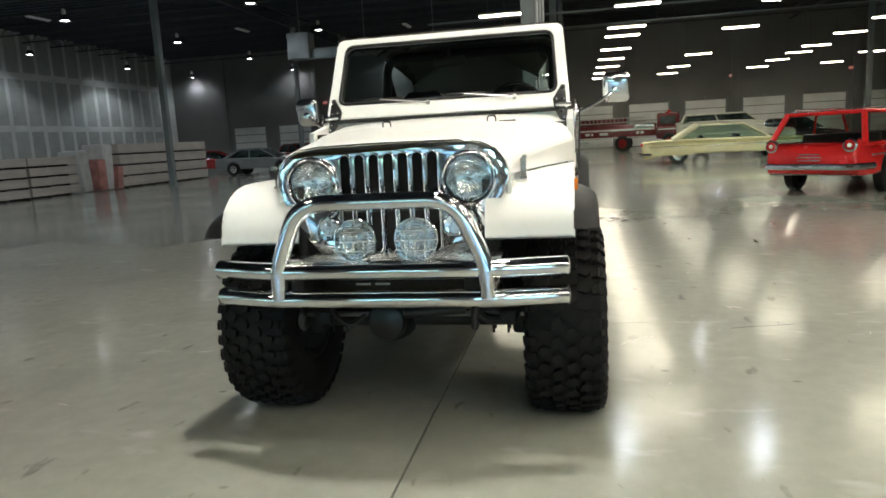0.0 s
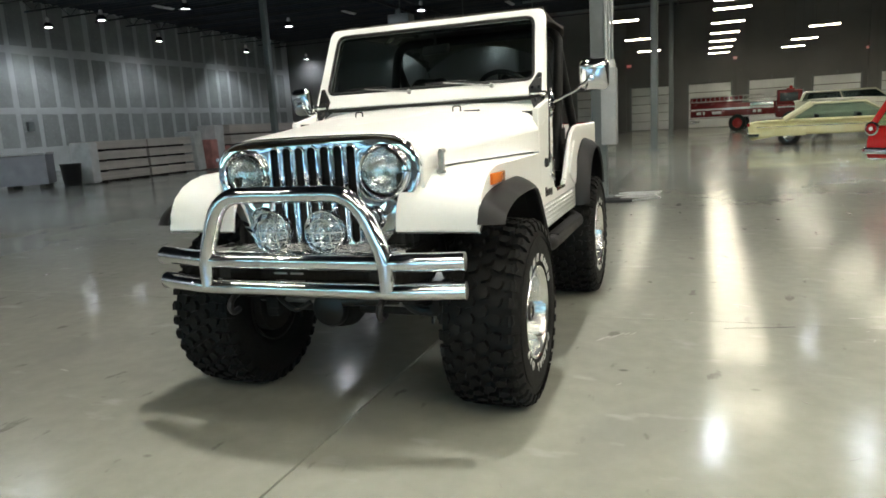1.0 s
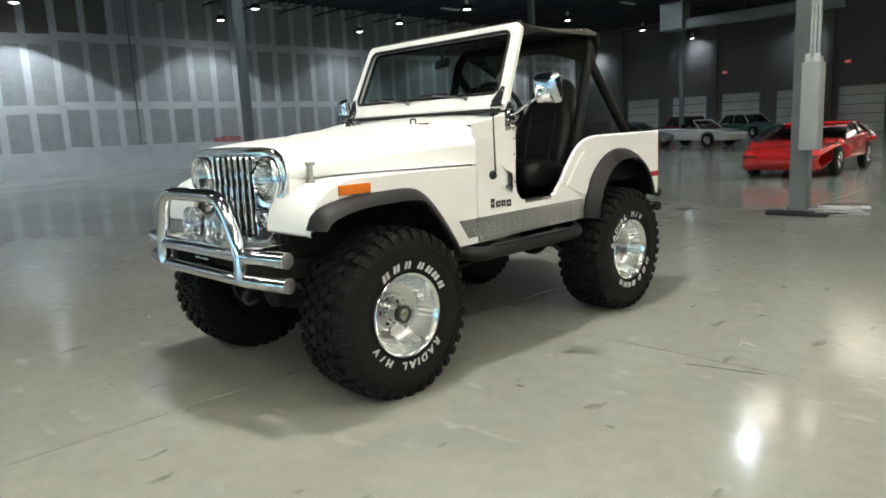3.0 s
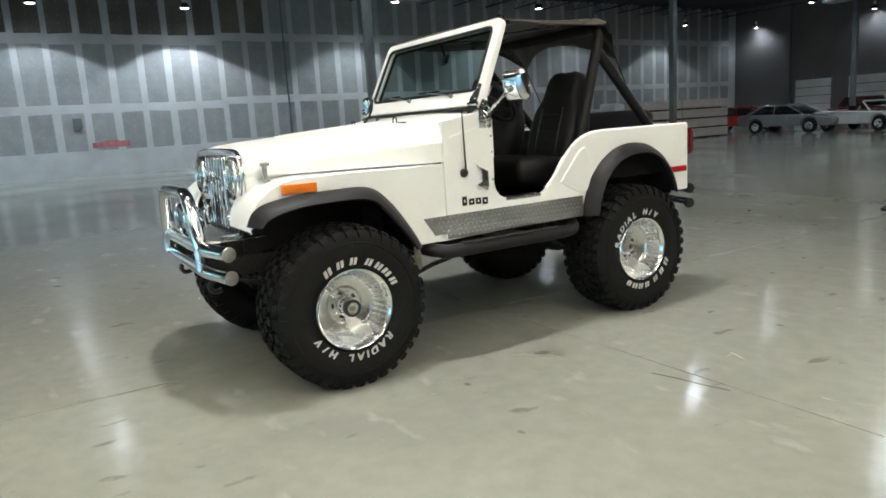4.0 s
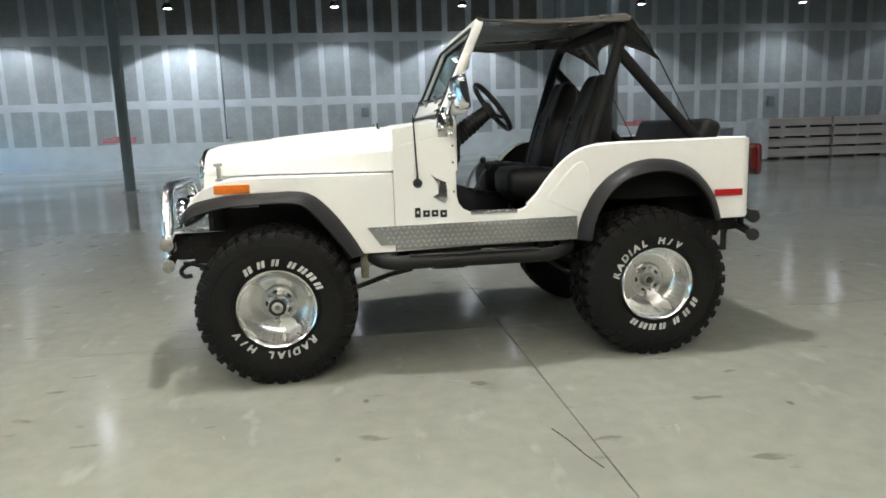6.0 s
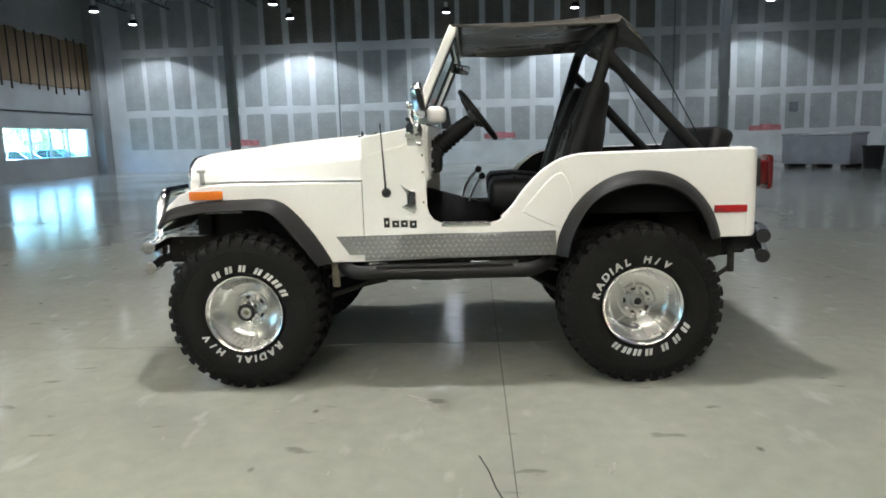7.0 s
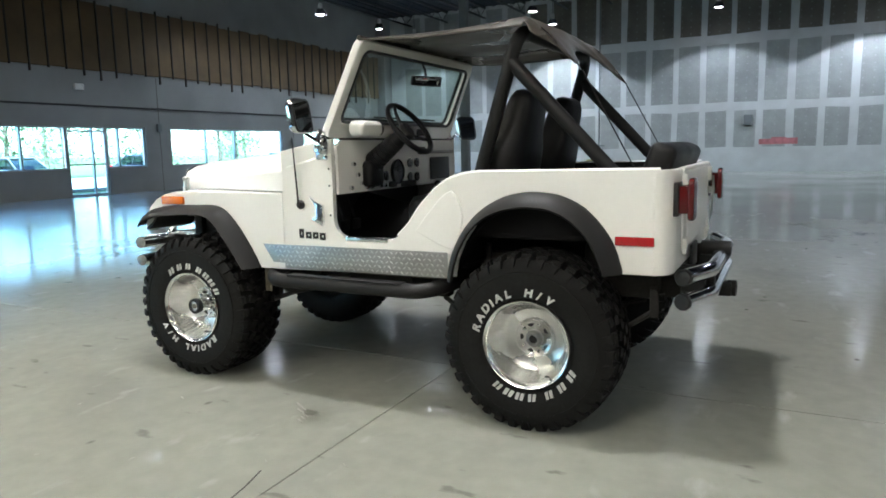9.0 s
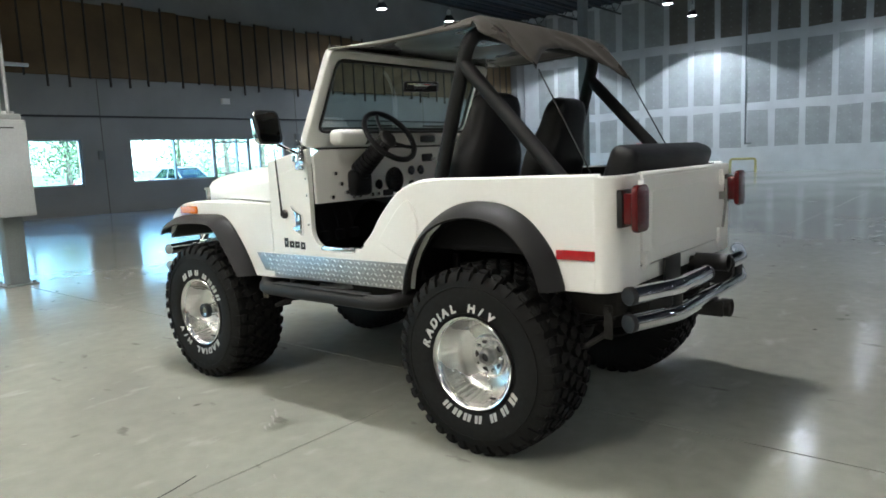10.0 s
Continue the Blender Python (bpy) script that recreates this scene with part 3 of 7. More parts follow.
        p = part("parking_lamp", lathe(bm_new(), [(0.052, 0.0), (0.053, 0.010), (0.048, 0.016), (0.044, 0.010), (0.02, 0.004), (0.0, 0.003)], m, 28, False), CHROME, CAR)
        part("lens", lathe(bm_new(), [(0.045, 0.010), (0.03, 0.019), (0.0, 0.023)], m, 28, False), LENS, p)


def build_front_bumper():
    bumper = part("front_bumper", tube(bm_new(), rounded_path([(-0.715, -0.555, 0.775), (-0.46, -0.615, 0.770), (0.46, -0.615, 0.770), (0.725, -0.565, 0.770)], 0.06, 5), 0.038, 20), CHROME, CAR, "chrome double-tube front bumper with grille guard")
    part("lower_tube", tube(bm_new(), rounded_path([(-0.715, -0.555, 0.660), (-0.46, -0.615, 0.655), (0.46, -0.615, 0.655), (0.725, -0.565, 0.655)], 0.06, 5), 0.036, 20), CHROME, bumper)
    guard = rounded_path([(-0.425, -0.628, 0.70), (-0.418, -0.628, 0.80), (-0.315, -0.640, 1.045), (0.315, -0.640, 1.045), (0.418, -0.628, 0.80), (0.425, -0.628, 0.70)], 0.11, 8)
    part("grille_guard", tube(bm_new(), guard, 0.034, 20), CHROME, bumper)
    bm = bm_new()
    for s in (1, -1):
        tube(bm, [(s * 0.425, -0.632, 0.66), (s * 0.425, -0.632, 0.77)], 0.031, 16)
    each("guard_upright", bm, CHROME, bumper)
    bm = bm_new()
    for s in (1, -1):
        for z in (0.770, 0.655):
            x = 0.725 if s > 0 else -0.715
            lathe(bm, [(0.0355, -0.006), (0.0360, 0.003), (0.030, 0.006), (0.0, 0.006)], end_pose((x, -0.565 if s > 0 else -0.555, z), (s * 0.265, 0.055, 0)), 18)
    each("end_cap", bm, STEEL, bumper)
    # bright tread plate gravel tray and black brackets behind the bumper
    bm = bm_new()
    box(bm, (-0.40, -0.60, 0.790), (0.40, -0.39, 0.798), 0.002)
    box(bm, (-0.47, -0.585, 0.796), (-0.36, -0.30, 0.803), 0.002)
    box(bm, (0.36, -0.585, 0.796), (0.47, -0.30, 0.803), 0.002)
    for i in range(30):
        for j in range(9):
            a = radians(45 if (i + j) % 2 else -45)
            m = Matrix.Translation((-0.40 + 0.0275 * i, -0.585 + 0.023 * j, 0.801)) @ Matrix.Rotation(a, 4, "Z")
            box(bm, (-0.011, -0.003, -0.002), (0.011, 0.003, 0.002), 0, m)
    part("gravel_tray", bm, TRAYPLATE, CAR, "bright tread plate tray behind the bumper")
    bm = bm_new()
    for s in (1, -1):
        box(bm, (s * 0.36 - 0.03, -0.60, 0.63), (s * 0.36 + 0.03, -0.30, 0.79), 0.006)
        for y in (-0.52, -0.40):
            for z in (0.755, 0.68):
                tube(bm, [(s * 0.39, y, z), (s * 0.40, y, z)], 0.010, 6)
    each("bumper_bracket", bm, GRIME, CAR)
    for s in (1, -1):
        bm = bm_new()
        tube(bm, smooth_path([(s * 0.36, -0.40, 0.640), (s * 0.36, -0.52, 0.605), (s * 0.36, -0.575, 0.580), (s * 0.36, -0.590, 0.550), (s * 0.36, -0.570, 0.525), (s * 0.36, -0.530, 0.530)], 4), 0.014, 10)
        part("tow_hook", bm, BLACK, CAR, "black steel tow hook")
    bm = bm_new()
    for x in (-0.08, 0.0):
        box(bm, (x - 0.03, -0.60, 0.708), (x + 0.03, -0.595, 0.716), 0.001)
    each("reflector_strip", bm, STEEL, CAR)
    # two round driving lamps with wire guards
    for x in (-0.098, 0.150):
        m = Matrix.Translation((x, -0.565, 0.889)) @ Matrix.Rotation(radians(90), 4, "X") @ Matrix.Scale(1.09, 4)
        lamp = part("driving_lamp", lathe(bm_new(), [(0.0, -0.03), (0.045, -0.022), (0.070, -0.005), (0.078, 0.018), (0.080, 0.034), (0.076, 0.040), (0.072, 0.036), (0.06, 0.012), (0.03, -0.008), (0.0, -0.012)], m, 36, False), CHROME, CAR, "round chrome driving lamp behind a white wire guard")
        part("lens", lathe(bm_new(), [(0.074, 0.036), (0.05, 0.044), (0.0, 0.048)], m, 32, False), LENS, lamp)
        part("lamp_face", lathe(bm_new(), [(0.073, 0.034), (0.06, 0.018), (0.035, 0.002), (0.015, -0.003), (0.012, 0.012), (0.0, 0.014)], m, 32, False), LAMPFACE, lamp)
        bm = bm_new()
        for k in range(3):
            r = (0.078, 0.050, 0.022)[k]
            h = (0.042, 0.056, 0.062)[k]
            tube(bm, [m @ Vector((r * math.cos(a), r * math.sin(a), h)) for a in [2 * math.pi * i / 24 for i in range(25)]], 0.0032, 6, False)
        for u in (-0.036, 0.0, 0.036):
            w = math.sqrt(0.078 ** 2 - u * u)
            for swap in (0, 1):
                pts = [((u, t * w) if swap else (t * w, u), 0.064 - 0.022 * ((t * w) ** 2 + u * u) / 0.078 ** 2) for t in (-1, -0.6, -0.2, 0.2, 0.6, 1)]
                tube(bm, [m @ Vector((p[0], p[1], h)) for p, h in pts], 0.0030, 6)
        each("guard_wire", bm, CHROME, lamp)
        bm = bm_new()
        tube(bm, [(x, -0.55, 0.82), (x, -0.55, 0.795)], 0.010, 8)
        part("stem", bm, CHROME, lamp)


def build_wheel(side):
    """A wheel about the local x axis, outer face towards +x for side 1. Local origin at the hub on the tyre's middle plane."""
    w = thing("wheel", "", "")
    del_keys = [k for k in w.keys()]
    for k in del_keys:
        del w[k]
    turn = Matrix.Rotation(radians(90), 4, "Y")
    half = 0.160
    R = TYRE_R - 0.016
    prof = [(0.200, -half + 0.03), (0.222, -half + 0.006), (0.245, -half - 0.008), (0.28, -half - 0.012), (0.33, -half - 0.012), (0.375, -half - 0.002), (0.405, -half + 0.012), (R - 0.014, -half + 0.035), (R - 0.009, -half + 0.07), (R - 0.007, 0.0), (R - 0.009, half - 0.07), (R - 0.014, half - 0.035), (0.405, half - 0.012), (0.375, half + 0.002), (0.33, half + 0.012), (0.28, half + 0.012), (0.245, half + 0.008), (0.222, half - 0.006), (0.200, half - 0.03)]
    tyre = part("tyre", lathe(bm_new(), prof, turn, 72, False), RUBBER, w, "chunky black mud tyre with raised white letters", smooth=38)
    bm = bm_new()
    # tread: two staggered centre rows, two half rows and shoulder lugs
    rng = random.Random(3)

    def block(cx, ang, lx, ly, skew, top=0.016, base=-0.02):
        pts = [(-lx, -ly + rng.uniform(0, 0.003)), (lx * 0.55, -ly), (lx, -ly * 0.2), (lx * 0.8, ly), (-lx * 0.5, ly), (-lx, ly * 0.3)]
        lo, hi = [], []
        for px, py in pts:
            u = cx + px * math.cos(skew) - py * math.sin(skew)
            a = ang + (px * math.sin(skew) + py * math.cos(skew)) / R
            sag = max(0, abs(u) - (half - 0.075)) * 0.16
            for lst, rr in ((lo, R + base - sag), (hi, R + top - sag)):
                lst.append(bm.verts.new((u, rr * math.sin(a), rr * math.cos(a))))
        bm.faces.new(hi)
        for i in range(6):
            j = (i + 1) % 6
            bm.faces.new((lo[i], lo[j], hi[j], hi[i]))
    n = 36
    for k in range(n):
        a = 2 * math.pi * k / n
        block(-0.030, a, 0.024, 0.0215, 0.35)
        block(0.030, a + math.pi / n, 0.024, 0.0215, 0.35)
        block(-0.085, a + math.pi / n * 0.9, 0.022, 0.021, -0.30)
        block(0.085, a + math.pi / n * 0.1, 0.022, 0.021, -0.30)
        block(-0.138, a, 0.024, 0.020 if k % 2 else 0.024, 0.08, 0.013, -0.035)
        block(0.138, a, 0.024, 0.020 if k % 2 else 0.024, 0.08, 0.013, -0.035)
    # side lugs that run down on to the wall
    for k in range(n):
        a = 2 * math.pi * (k + 0.0) / n
        for sx in (1, -1):
            vs = []
            for rr, u in ((R + 0.010, half - 0.030), (R - 0.014, half - 0.002), (R - 0.045, half + 0.006)):
                for da in (-0.050, 0.050):
                    k2 = 1.0 if rr > R - 0.03 else 0.72
                    vs.append(bm.verts.new((sx * (u + 0.010), rr * math.sin(a + da * k2), rr * math.cos(a + da * k2))))
            bm.faces.new((vs[0], vs[1], vs[3], vs[2]))
            bm.faces.new((vs[2], vs[3], vs[5], vs[4]))
            inner = [bm.verts.new((v.co.x - sx * 0.016, v.co.y, v.co.z)) for v in vs]
            for i, j in ((0, 2), (2, 4), (5, 3), (3, 1)):
                bm.faces.new((vs[i], vs[j], inner[j], inner[i]))
    tagged(part("tread", bm, RUBBER, tyre, "chunky mud tread blocks", smooth=38), kind="stuff")
    # raised rings on the wall
    bm = bm_new()
    for r in (0.224, 0.345):
        ring = [Vector((side * (half + (0.004 if r < 0.3 else 0.0115)), r * math.sin(2 * math.pi * k / 72), r * math.cos(2 * math.pi * k / 72))) for k in range(73)]
        tube(bm, ring, 0.003, 6, False)
    each("wall_ring", bm, RUBBER, tyre)
    return w, tyre, half


def tyre_letters(tyre, side, half, turned):
    """White raised wall letters: plain blocks for the maker's mark, and the readable words."""
    def place(ang, r):
        # ang: clockwise from the top as seen from outside
        a = radians(ang + turned)
        up = Vector((0, side * math.sin(a), math.cos(a)))
        out = Vector((side, 0, 0))
        right = up.cross(out)
        m = Matrix((right, up, out)).transposed().to_4x4()
        m.translation = up * r + out * (half + 0.0095)
        return m
    bm = bm_new()
    for ang, w in ((-32, 0.023), (-15, 0.020), (2, 0.019), (22, 0.019), (36, 0.020), (49, 0.023), (63, 0.019)):
        for q in (-1, 1):
            u = q * w * 0.58
            add_mesh(bm, plate([[(u - w * 0.40 - 0.004, -0.018), (u + w * 0.40 - 0.004, -0.018), (u + w * 0.40 + 0.004, 0.018), (u - w * 0.40 + 0.004, 0.018)]], 0.003, 0, place(ang, 0.2515)))
    each("mark_block", bm, TYRE_LETTER, tyre, "white raised block")
    bm = bm_new()
    for ch, ang in zip("RADIAL", (134, 146.5, 159, 168.5, 178, 190)):
        add_mesh(bm, text_mesh(ch, 0.056, 0.0015, 0.0024), place(ang, 0.2515))
    for ch, ang in zip("H/V", (214, 226, 238)):
        add_mesh(bm, text_mesh(ch, 0.056, 0.0015, 0.0024), place(ang, 0.2515))
    each("raised_letter", bm, TYRE_LETTER, tyre, "white raised letter")


def text_mesh(body, size, depth, bold=0.0016):
    cu = bpy.data.curves.new("text", "FONT")
    cu.body, cu.size, cu.extrude, cu.align_x, cu.align_y, cu.offset = body, size, depth, "CENTER", "CENTER", bold
    cu.shear = 0.15
    ob = bpy.data.objects.new("text", cu)
    scene.collection.objects.link(ob)
    me = bpy.data.meshes.new_from_object(ob.evaluated_get(bpy.context.evaluated_depsgraph_get()))
    bpy.data.objects.remove(ob)
    bpy.data.curves.remove(cu)
    return me


def rim_parts(w, side, half, front):
    """Deep polished dish with a stepped barrel, lug bowl, nuts and a hub."""
    turn = Matrix.Rotation(radians(90 * side), 4, "Y")
    prof = [(0.198, half - 0.030), (0.211, half - 0.012), (0.216, half + 0.002), (0.211, half + 0.009), (0.200, half + 0.004), (0.195, half - 0.010)]
    rim = part("rim", lathe(bm_new(), prof, turn, 72, False), ALLOY, w, "polished deep-dish aluminium rim", smooth=50)
    # the dish: a polished cone with fine radial flutes
    bm = bm_new()
    rings, n = [], 240
    for r, h, f in ((0.1945, -0.010, 0.0), (0.1925, -0.013, 0.0), (0.1900, -0.026, 0.0005), (0.1860, -0.047, 0.0009), (0.1800, -0.072, 0.0010), (0.1720, -0.096, 0.0010), (0.1640, -0.112, 0.0009), (0.1540, -0.123, 0.0006), (0.1400, -0.130, 0.0), (0.100, -0.137, 0.0)):
        ring = []
        for k in range(n):
            a, q = 2 * math.pi * k / n, r + 0.8 * f * math.cos(2 * math.pi * 40 * k / n)
            ring.append(turn @ Vector((q * math.cos(a), q * math.sin(a), half + h)))
        rings.append(ring)
    loft(bm, rings, True, False)
    part("dish", bm, DISHMETAL, rim, smooth=40)
    part("hub_face", lathe(bm_new(), [(0.101, half - 0.137), (0.098, half - 0.128), (0.090, half - 0.126), (0.060, half - 0.140), (0.0, half - 0.142)], turn, 40, False), DISHMETAL, rim, smooth=30)
    # back of the rim
    part("rim_barrel", lathe(bm_new(), [(0.206, half - 0.03), (0.19, -half + 0.06), (0.206, -half + 0.01), (0.196, -half + 0.01), (0.17, -half + 0.06), (0.16, half - 0.15)], turn, 40, False), GRIME, rim)
    # flat black discs stand in for the shade of the lug holes
    bm = bm_new()
    for k in range(5):
        a = 2 * math.pi * (k + 0.5) / 5 + 0.3
        m = turn @ Matrix.Translation((0.074 * math.cos(a), 0.074 * math.sin(a), half - 0.1365))
        lathe(bm, [(0.016, -0.004), (0.016, 0.003), (0.0, 0.0032)], m, 14)
    each("lug_hole_disc", bm, BLACK, rim)
    bm = bm_new()
    for k in range(5):
        a = 2 * math.pi * k / 5 + 0.3
        m = turn @ Matrix.Translation((0.068 * math.cos(a), 0.068 * math.sin(a), half - 0.150))
        lathe(bm, [(0.012, 0), (0.012, 0.012), (0.008, 0.022), (0.0, 0.023)], m, 6)
    each("wheel_nut", bm, CHROME, rim)
    if front:
        hub = part("hub", lathe(bm_new(), [(0.050, half - 0.150), (0.050, half - 0.110), (0.044, half - 0.104), (0.040, half - 0.060), (0.040, half - 0.030), (0.034, half - 0.024), (0.030, half - 0.028), (0.0, half - 0.030)], turn, 28, False), CHROME, rim, "chrome locking hub with a black ring")
        part("dial", lathe(bm_new(), [(0.046, half - 0.052), (0.047, half - 0.026), (0.043, half - 0.020), (0.031, half - 0.020), (0.029, half - 0.040)], turn, 28, False), BLACK, hub)
        part("dial_face", lathe(bm_new(), [(0.0, half - 0.0235), (0.015, half - 0.0245), (0.017, half - 0.032)], turn, 24, False), BRASSY, hub)
    else:
        hub = part("hub", lathe(bm_new(), [(0.044, half - 0.150), (0.042, half - 0.120), (0.034, half - 0.112), (0.030, half - 0.100), (0.023, half - 0.097), (0.021, half - 0.115), (0.0, half - 0.116)], turn, 28, False), STEEL, rim)
        # black disc in place of the shade inside the hub's bore
        part("bore_disc", lathe(bm_new(), [(0.021, half - 0.112), (0.0, half - 0.110)], turn, 16, False), BLACK, hub)
    bm = bm_new()
    tube(bm, [turn @ Vector((0.150, 0.105, half - 0.03)), turn @ Vector((0.140, 0.098, half + 0.0))], 0.005, 8)
    part("valve", bm, BLACK, rim)


def build_wheels():
    for side in (1, -1):
        for y, front in ((0.0, True), (2.12, False)):
            w, tyre, half = build_wheel(side)
            w.parent = CAR
            w.location = (side * (0.705 if side > 0 else 0.685) if front else side * 0.692, y + (0.008 if y else 0.0), HUB_Z)
            rim_parts(w, side, half, front)
            tyre_letters(tyre, side, half, 0 if front else 150)


WS = Matrix(((1, 0, 0, 0), (0, 0.413, -0.911, 0.942), (0, 0.911, 0.413, 1.410), (0, 0, 0, 1)))


def flat_pane(points):
    bm = bm_new()
    bm.faces.new([bm.verts.new(p) for p in points])
    return bm


def build_windscreen():
    def trap(b, t, v0, v1, r):
        pts = [Vector((b, v0, 0)), Vector((t, v1, 0)), Vector((-t, v1, 0)), Vector((-b, v0, 0))]
        loop = rounded_path([(pts[0] + pts[3]) / 2, *pts, (pts[0] + pts[3]) / 2], r, 6)
        return [(p.x, p.y) for p in loop[:-1]]
    frame_ob = part("windscreen_frame", plate([trap(0.742, 0.704, 0.0, 0.550, 0.055), trap(0.668, 0.644, 0.094, 0.500, 0.055)], 0.046, 0.010, WS, 3), CREAM, CAR, "cream-white windscreen frame")
    bm = bm_new()
    loop = trap(0.664, 0.640, 0.098, 0.496, 0.052)
    for w in (0.021, -0.021):
        tube(bm, [WS @ Vector((u, v, w)) for u, v in [*loop, loop[0]]], 0.010, 8, False)
    part("gasket", bm, GASKET, frame_ob, "black rubber gasket")
    pane = part("windscreen_pane", flat_pane([WS @ Vector((u, v, 0.0)) for u, v in trap(0.662, 0.638, 0.098, 0.496, 0.05)]), GLASS, frame_ob, "clear glass pane")
    pane.visible_shadow = False
    # wipers
    for x0, x1 in ((-0.40, -0.12), (0.12, 0.40)):
        bm = bm_new()
        a, b = WS @ Vector((x0 + 0.30, 0.075, 0.030)), WS @ Vector((x0, 0.112, 0.034))
        tube(bm, [a, b], 0.0045, 6)
        lathe(bm, [(0.014, 0), (0.014, 0.02), (0.0, 0.024)], WS @ Matrix.Translation((x0 + 0.30, 0.075, 0.018)), 12)
        part("wiper_arm", bm, STEEL, frame_ob, "silver wiper arm")
        bm = bm_new()
        box(bm, (x0 - 0.12, 0.112, 0.024), (x0 + 0.14, 0.122, 0.032), 0.002, WS)
        part("wiper_blade", bm, GASKET, frame_ob)
    for s in (1, -1):
        # dark triangular hinge plates with bolts
        bm = bm_new()
        pts = [(s * 0.718, 0.02), (s * 0.650, -0.02), (s * 0.640, 0.045), (s * 0.690, 0.135), (s * 0.712, 0.13)]
        add_mesh(bm, plate([pts if s > 0 else pts[::-1]], 0.006, 0.001, WS @ Matrix.Translation((0, 0, 0.027))))
        pts2 = [(s * 0.718, -0.015), (s * 0.655, -0.03), (s * 0.68, -0.085), (s * 0.715, -0.10)]
        add_mesh(bm, plate([pts2 if s > 0 else pts2[::-1]], 0.006, 0.001, WS @ Matrix.Translation((0, 0, 0.030))))
        hinge = part("windscreen_hinge", bm, BLACK, CAR, "black windscreen hinge bracket")
        bm = bm_new()
        for u, v in ((0.700, 0.105), (0.665, 0.04), (0.700, 0.04), (0.690, -0.04), (0.700, -0.075)):
            lathe(bm, [(0.010, 0), (0.009, 0.006), (0.0, 0.008)], WS @ Matrix.Translation((s * u, v, 0.031)), 10)
        tube(bm, [WS @ Vector((s * 0.655, 0.004, 0.036)), WS @ Vector((s * 0.745, 0.004, 0.036))], 0.011, 10)
        # side strap and catch
        box(bm, (min(s * 0.757, s * 0.763), 0.905, 1.29), (max(s * 0.757, s * 0.763), 0.955, 1.385), 0.004)
        tube(bm, [(s * 0.768, 0.935, 1.335), (s * 0.768, 0.965, 1.405)], 0.012, 10)
        lathe(bm, [(0.020, 0), (0.020, 0.012), (0.0, 0.016)], Matrix.Translation((s * 0.760, 0.955, 1.372)) @ Matrix.Rotation(radians(90 * s), 4, "Y"), 14)
        add_mesh(bm, plate([[(0.895, 1.335), (0.985, 1.315), (0.990, 1.375), (0.965, 1.44), (0.935, 1.452), (0.905, 1.40)]], 0.010, 0.003, at_x(s * 0.7655)))
        for y, z in ((0.915, 1.355), (0.970, 1.345), (0.955, 1.415)):
            lathe(bm, [(0.011, 0), (0.010, 0.008), (0.0, 0.011)], Matrix.Translation((s * 0.770, y, z)) @ Matrix.Rotation(radians(90 * s), 4, "Y"), 8)
        each("hinge_bolt", bm, CHROME, hinge)
    # inside mirror
    bm = bm_new()
    tube(bm, [WS @ Vector((0, 0.49, -0.02)), WS @ Vector((0.0, 0.46, -0.05)), WS @ Vector((0.0, 0.42, -0.075))], 0.008, 8)
    stem = part("inside_mirror", bm, BLACK, CAR, "black inside mirror")
    bm = bm_new()
    m = Matrix.Translation(WS @ Vector((0.0, 0.405, -0.085))) @ Matrix.Rotation(radians(-24), 4, "Z") @ Matrix.Rotation(radians(-14), 4, "X")
    box(bm, (-0.115, -0.014, -0.030), (0.115, 0.010, 0.030), 0.010, m)
    part("housing", bm, BLACK, stem)
    bm = bm_new()
    box(bm, (-0.097, 0.0095, -0.022), (0.097, 0.0115, 0.022), 0.0008, m)
    part("glass", bm, MIRROR, stem)


def build_mirrors():
    for s, c, yaw in ((1, (1.000, 0.985, 1.508), 7), (-1, (-0.900, 1.02, 1.475), -22)):
        bm = bm_new()
        arm = [(s * 0.765, 0.945, 1.372), (s * 0.80, 0.955, 1.385), (0.5 * (s * 0.80 + c[0]), 0.5 * (0.95 + c[1]) - 0.02, 1.43), (c[0] - s * 0.01, c[1] - 0.03, c[2] - 0.02)]
        tube(bm, smooth_path(arm, 5), 0.0095, 10)
        lathe(bm, [(0.016, -0.01), (0.020, 0.0), (0.018, 0.016), (0.0, 0.02)], Matrix.Translation((c[0] - s * 0.01, c[1] - 0.035, c[2] - 0.02)) @ Matrix.Rotation(radians(90), 4, "X"), 14)
        ob = part("door_mirror", bm, CHROME, CAR, "chrome-backed door mirror on a bent arm")
        m = Matrix.Translation(c) @ Matrix.Rotation(radians(yaw), 4, "Z") @ Matrix.Rotation(radians(9), 4, "X")
        rings = []
        for y, k in ((0.024, 1.0), (0.016, 1.03), (0.0, 1.0), (-0.016, 0.90), (-0.026, 0.72), (-0.030, 0.4)):
            rings.append([m @ Vector((u * k, y, v * k)) for u, v in rrect(-0.080, -0.084, 0.080, 0.084, 0.034, 7)])
        bm = bm_new()
        loft(bm, rings)
        part("mirror_shell", bm, CHROME, ob)
        bm = bm_new()
        add_mesh(bm, plate([rrect(-0.081, -0.085, 0.081, 0.085, 0.034, 7), rrect(-0.072, -0.076, 0.072, 0.076, 0.028, 7)], 0.008, 0.002, m @ Matrix.Translation((0, 0.027, 0)) @ Matrix.Rotation(radians(90), 4, "X")))
        part("rim_seal", bm, BLACK, ob)
        bm = bm_new()
        add_mesh(bm, plate([rrect(-0.074, -0.078, 0.074, 0.078, 0.029, 7)], 0.003, 0, m @ Matrix.Translation((0, 0.0265, 0)) @ Matrix.Rotation(radians(90), 4, "X")))
        part("mirror_glass", bm, MIRROR, ob)


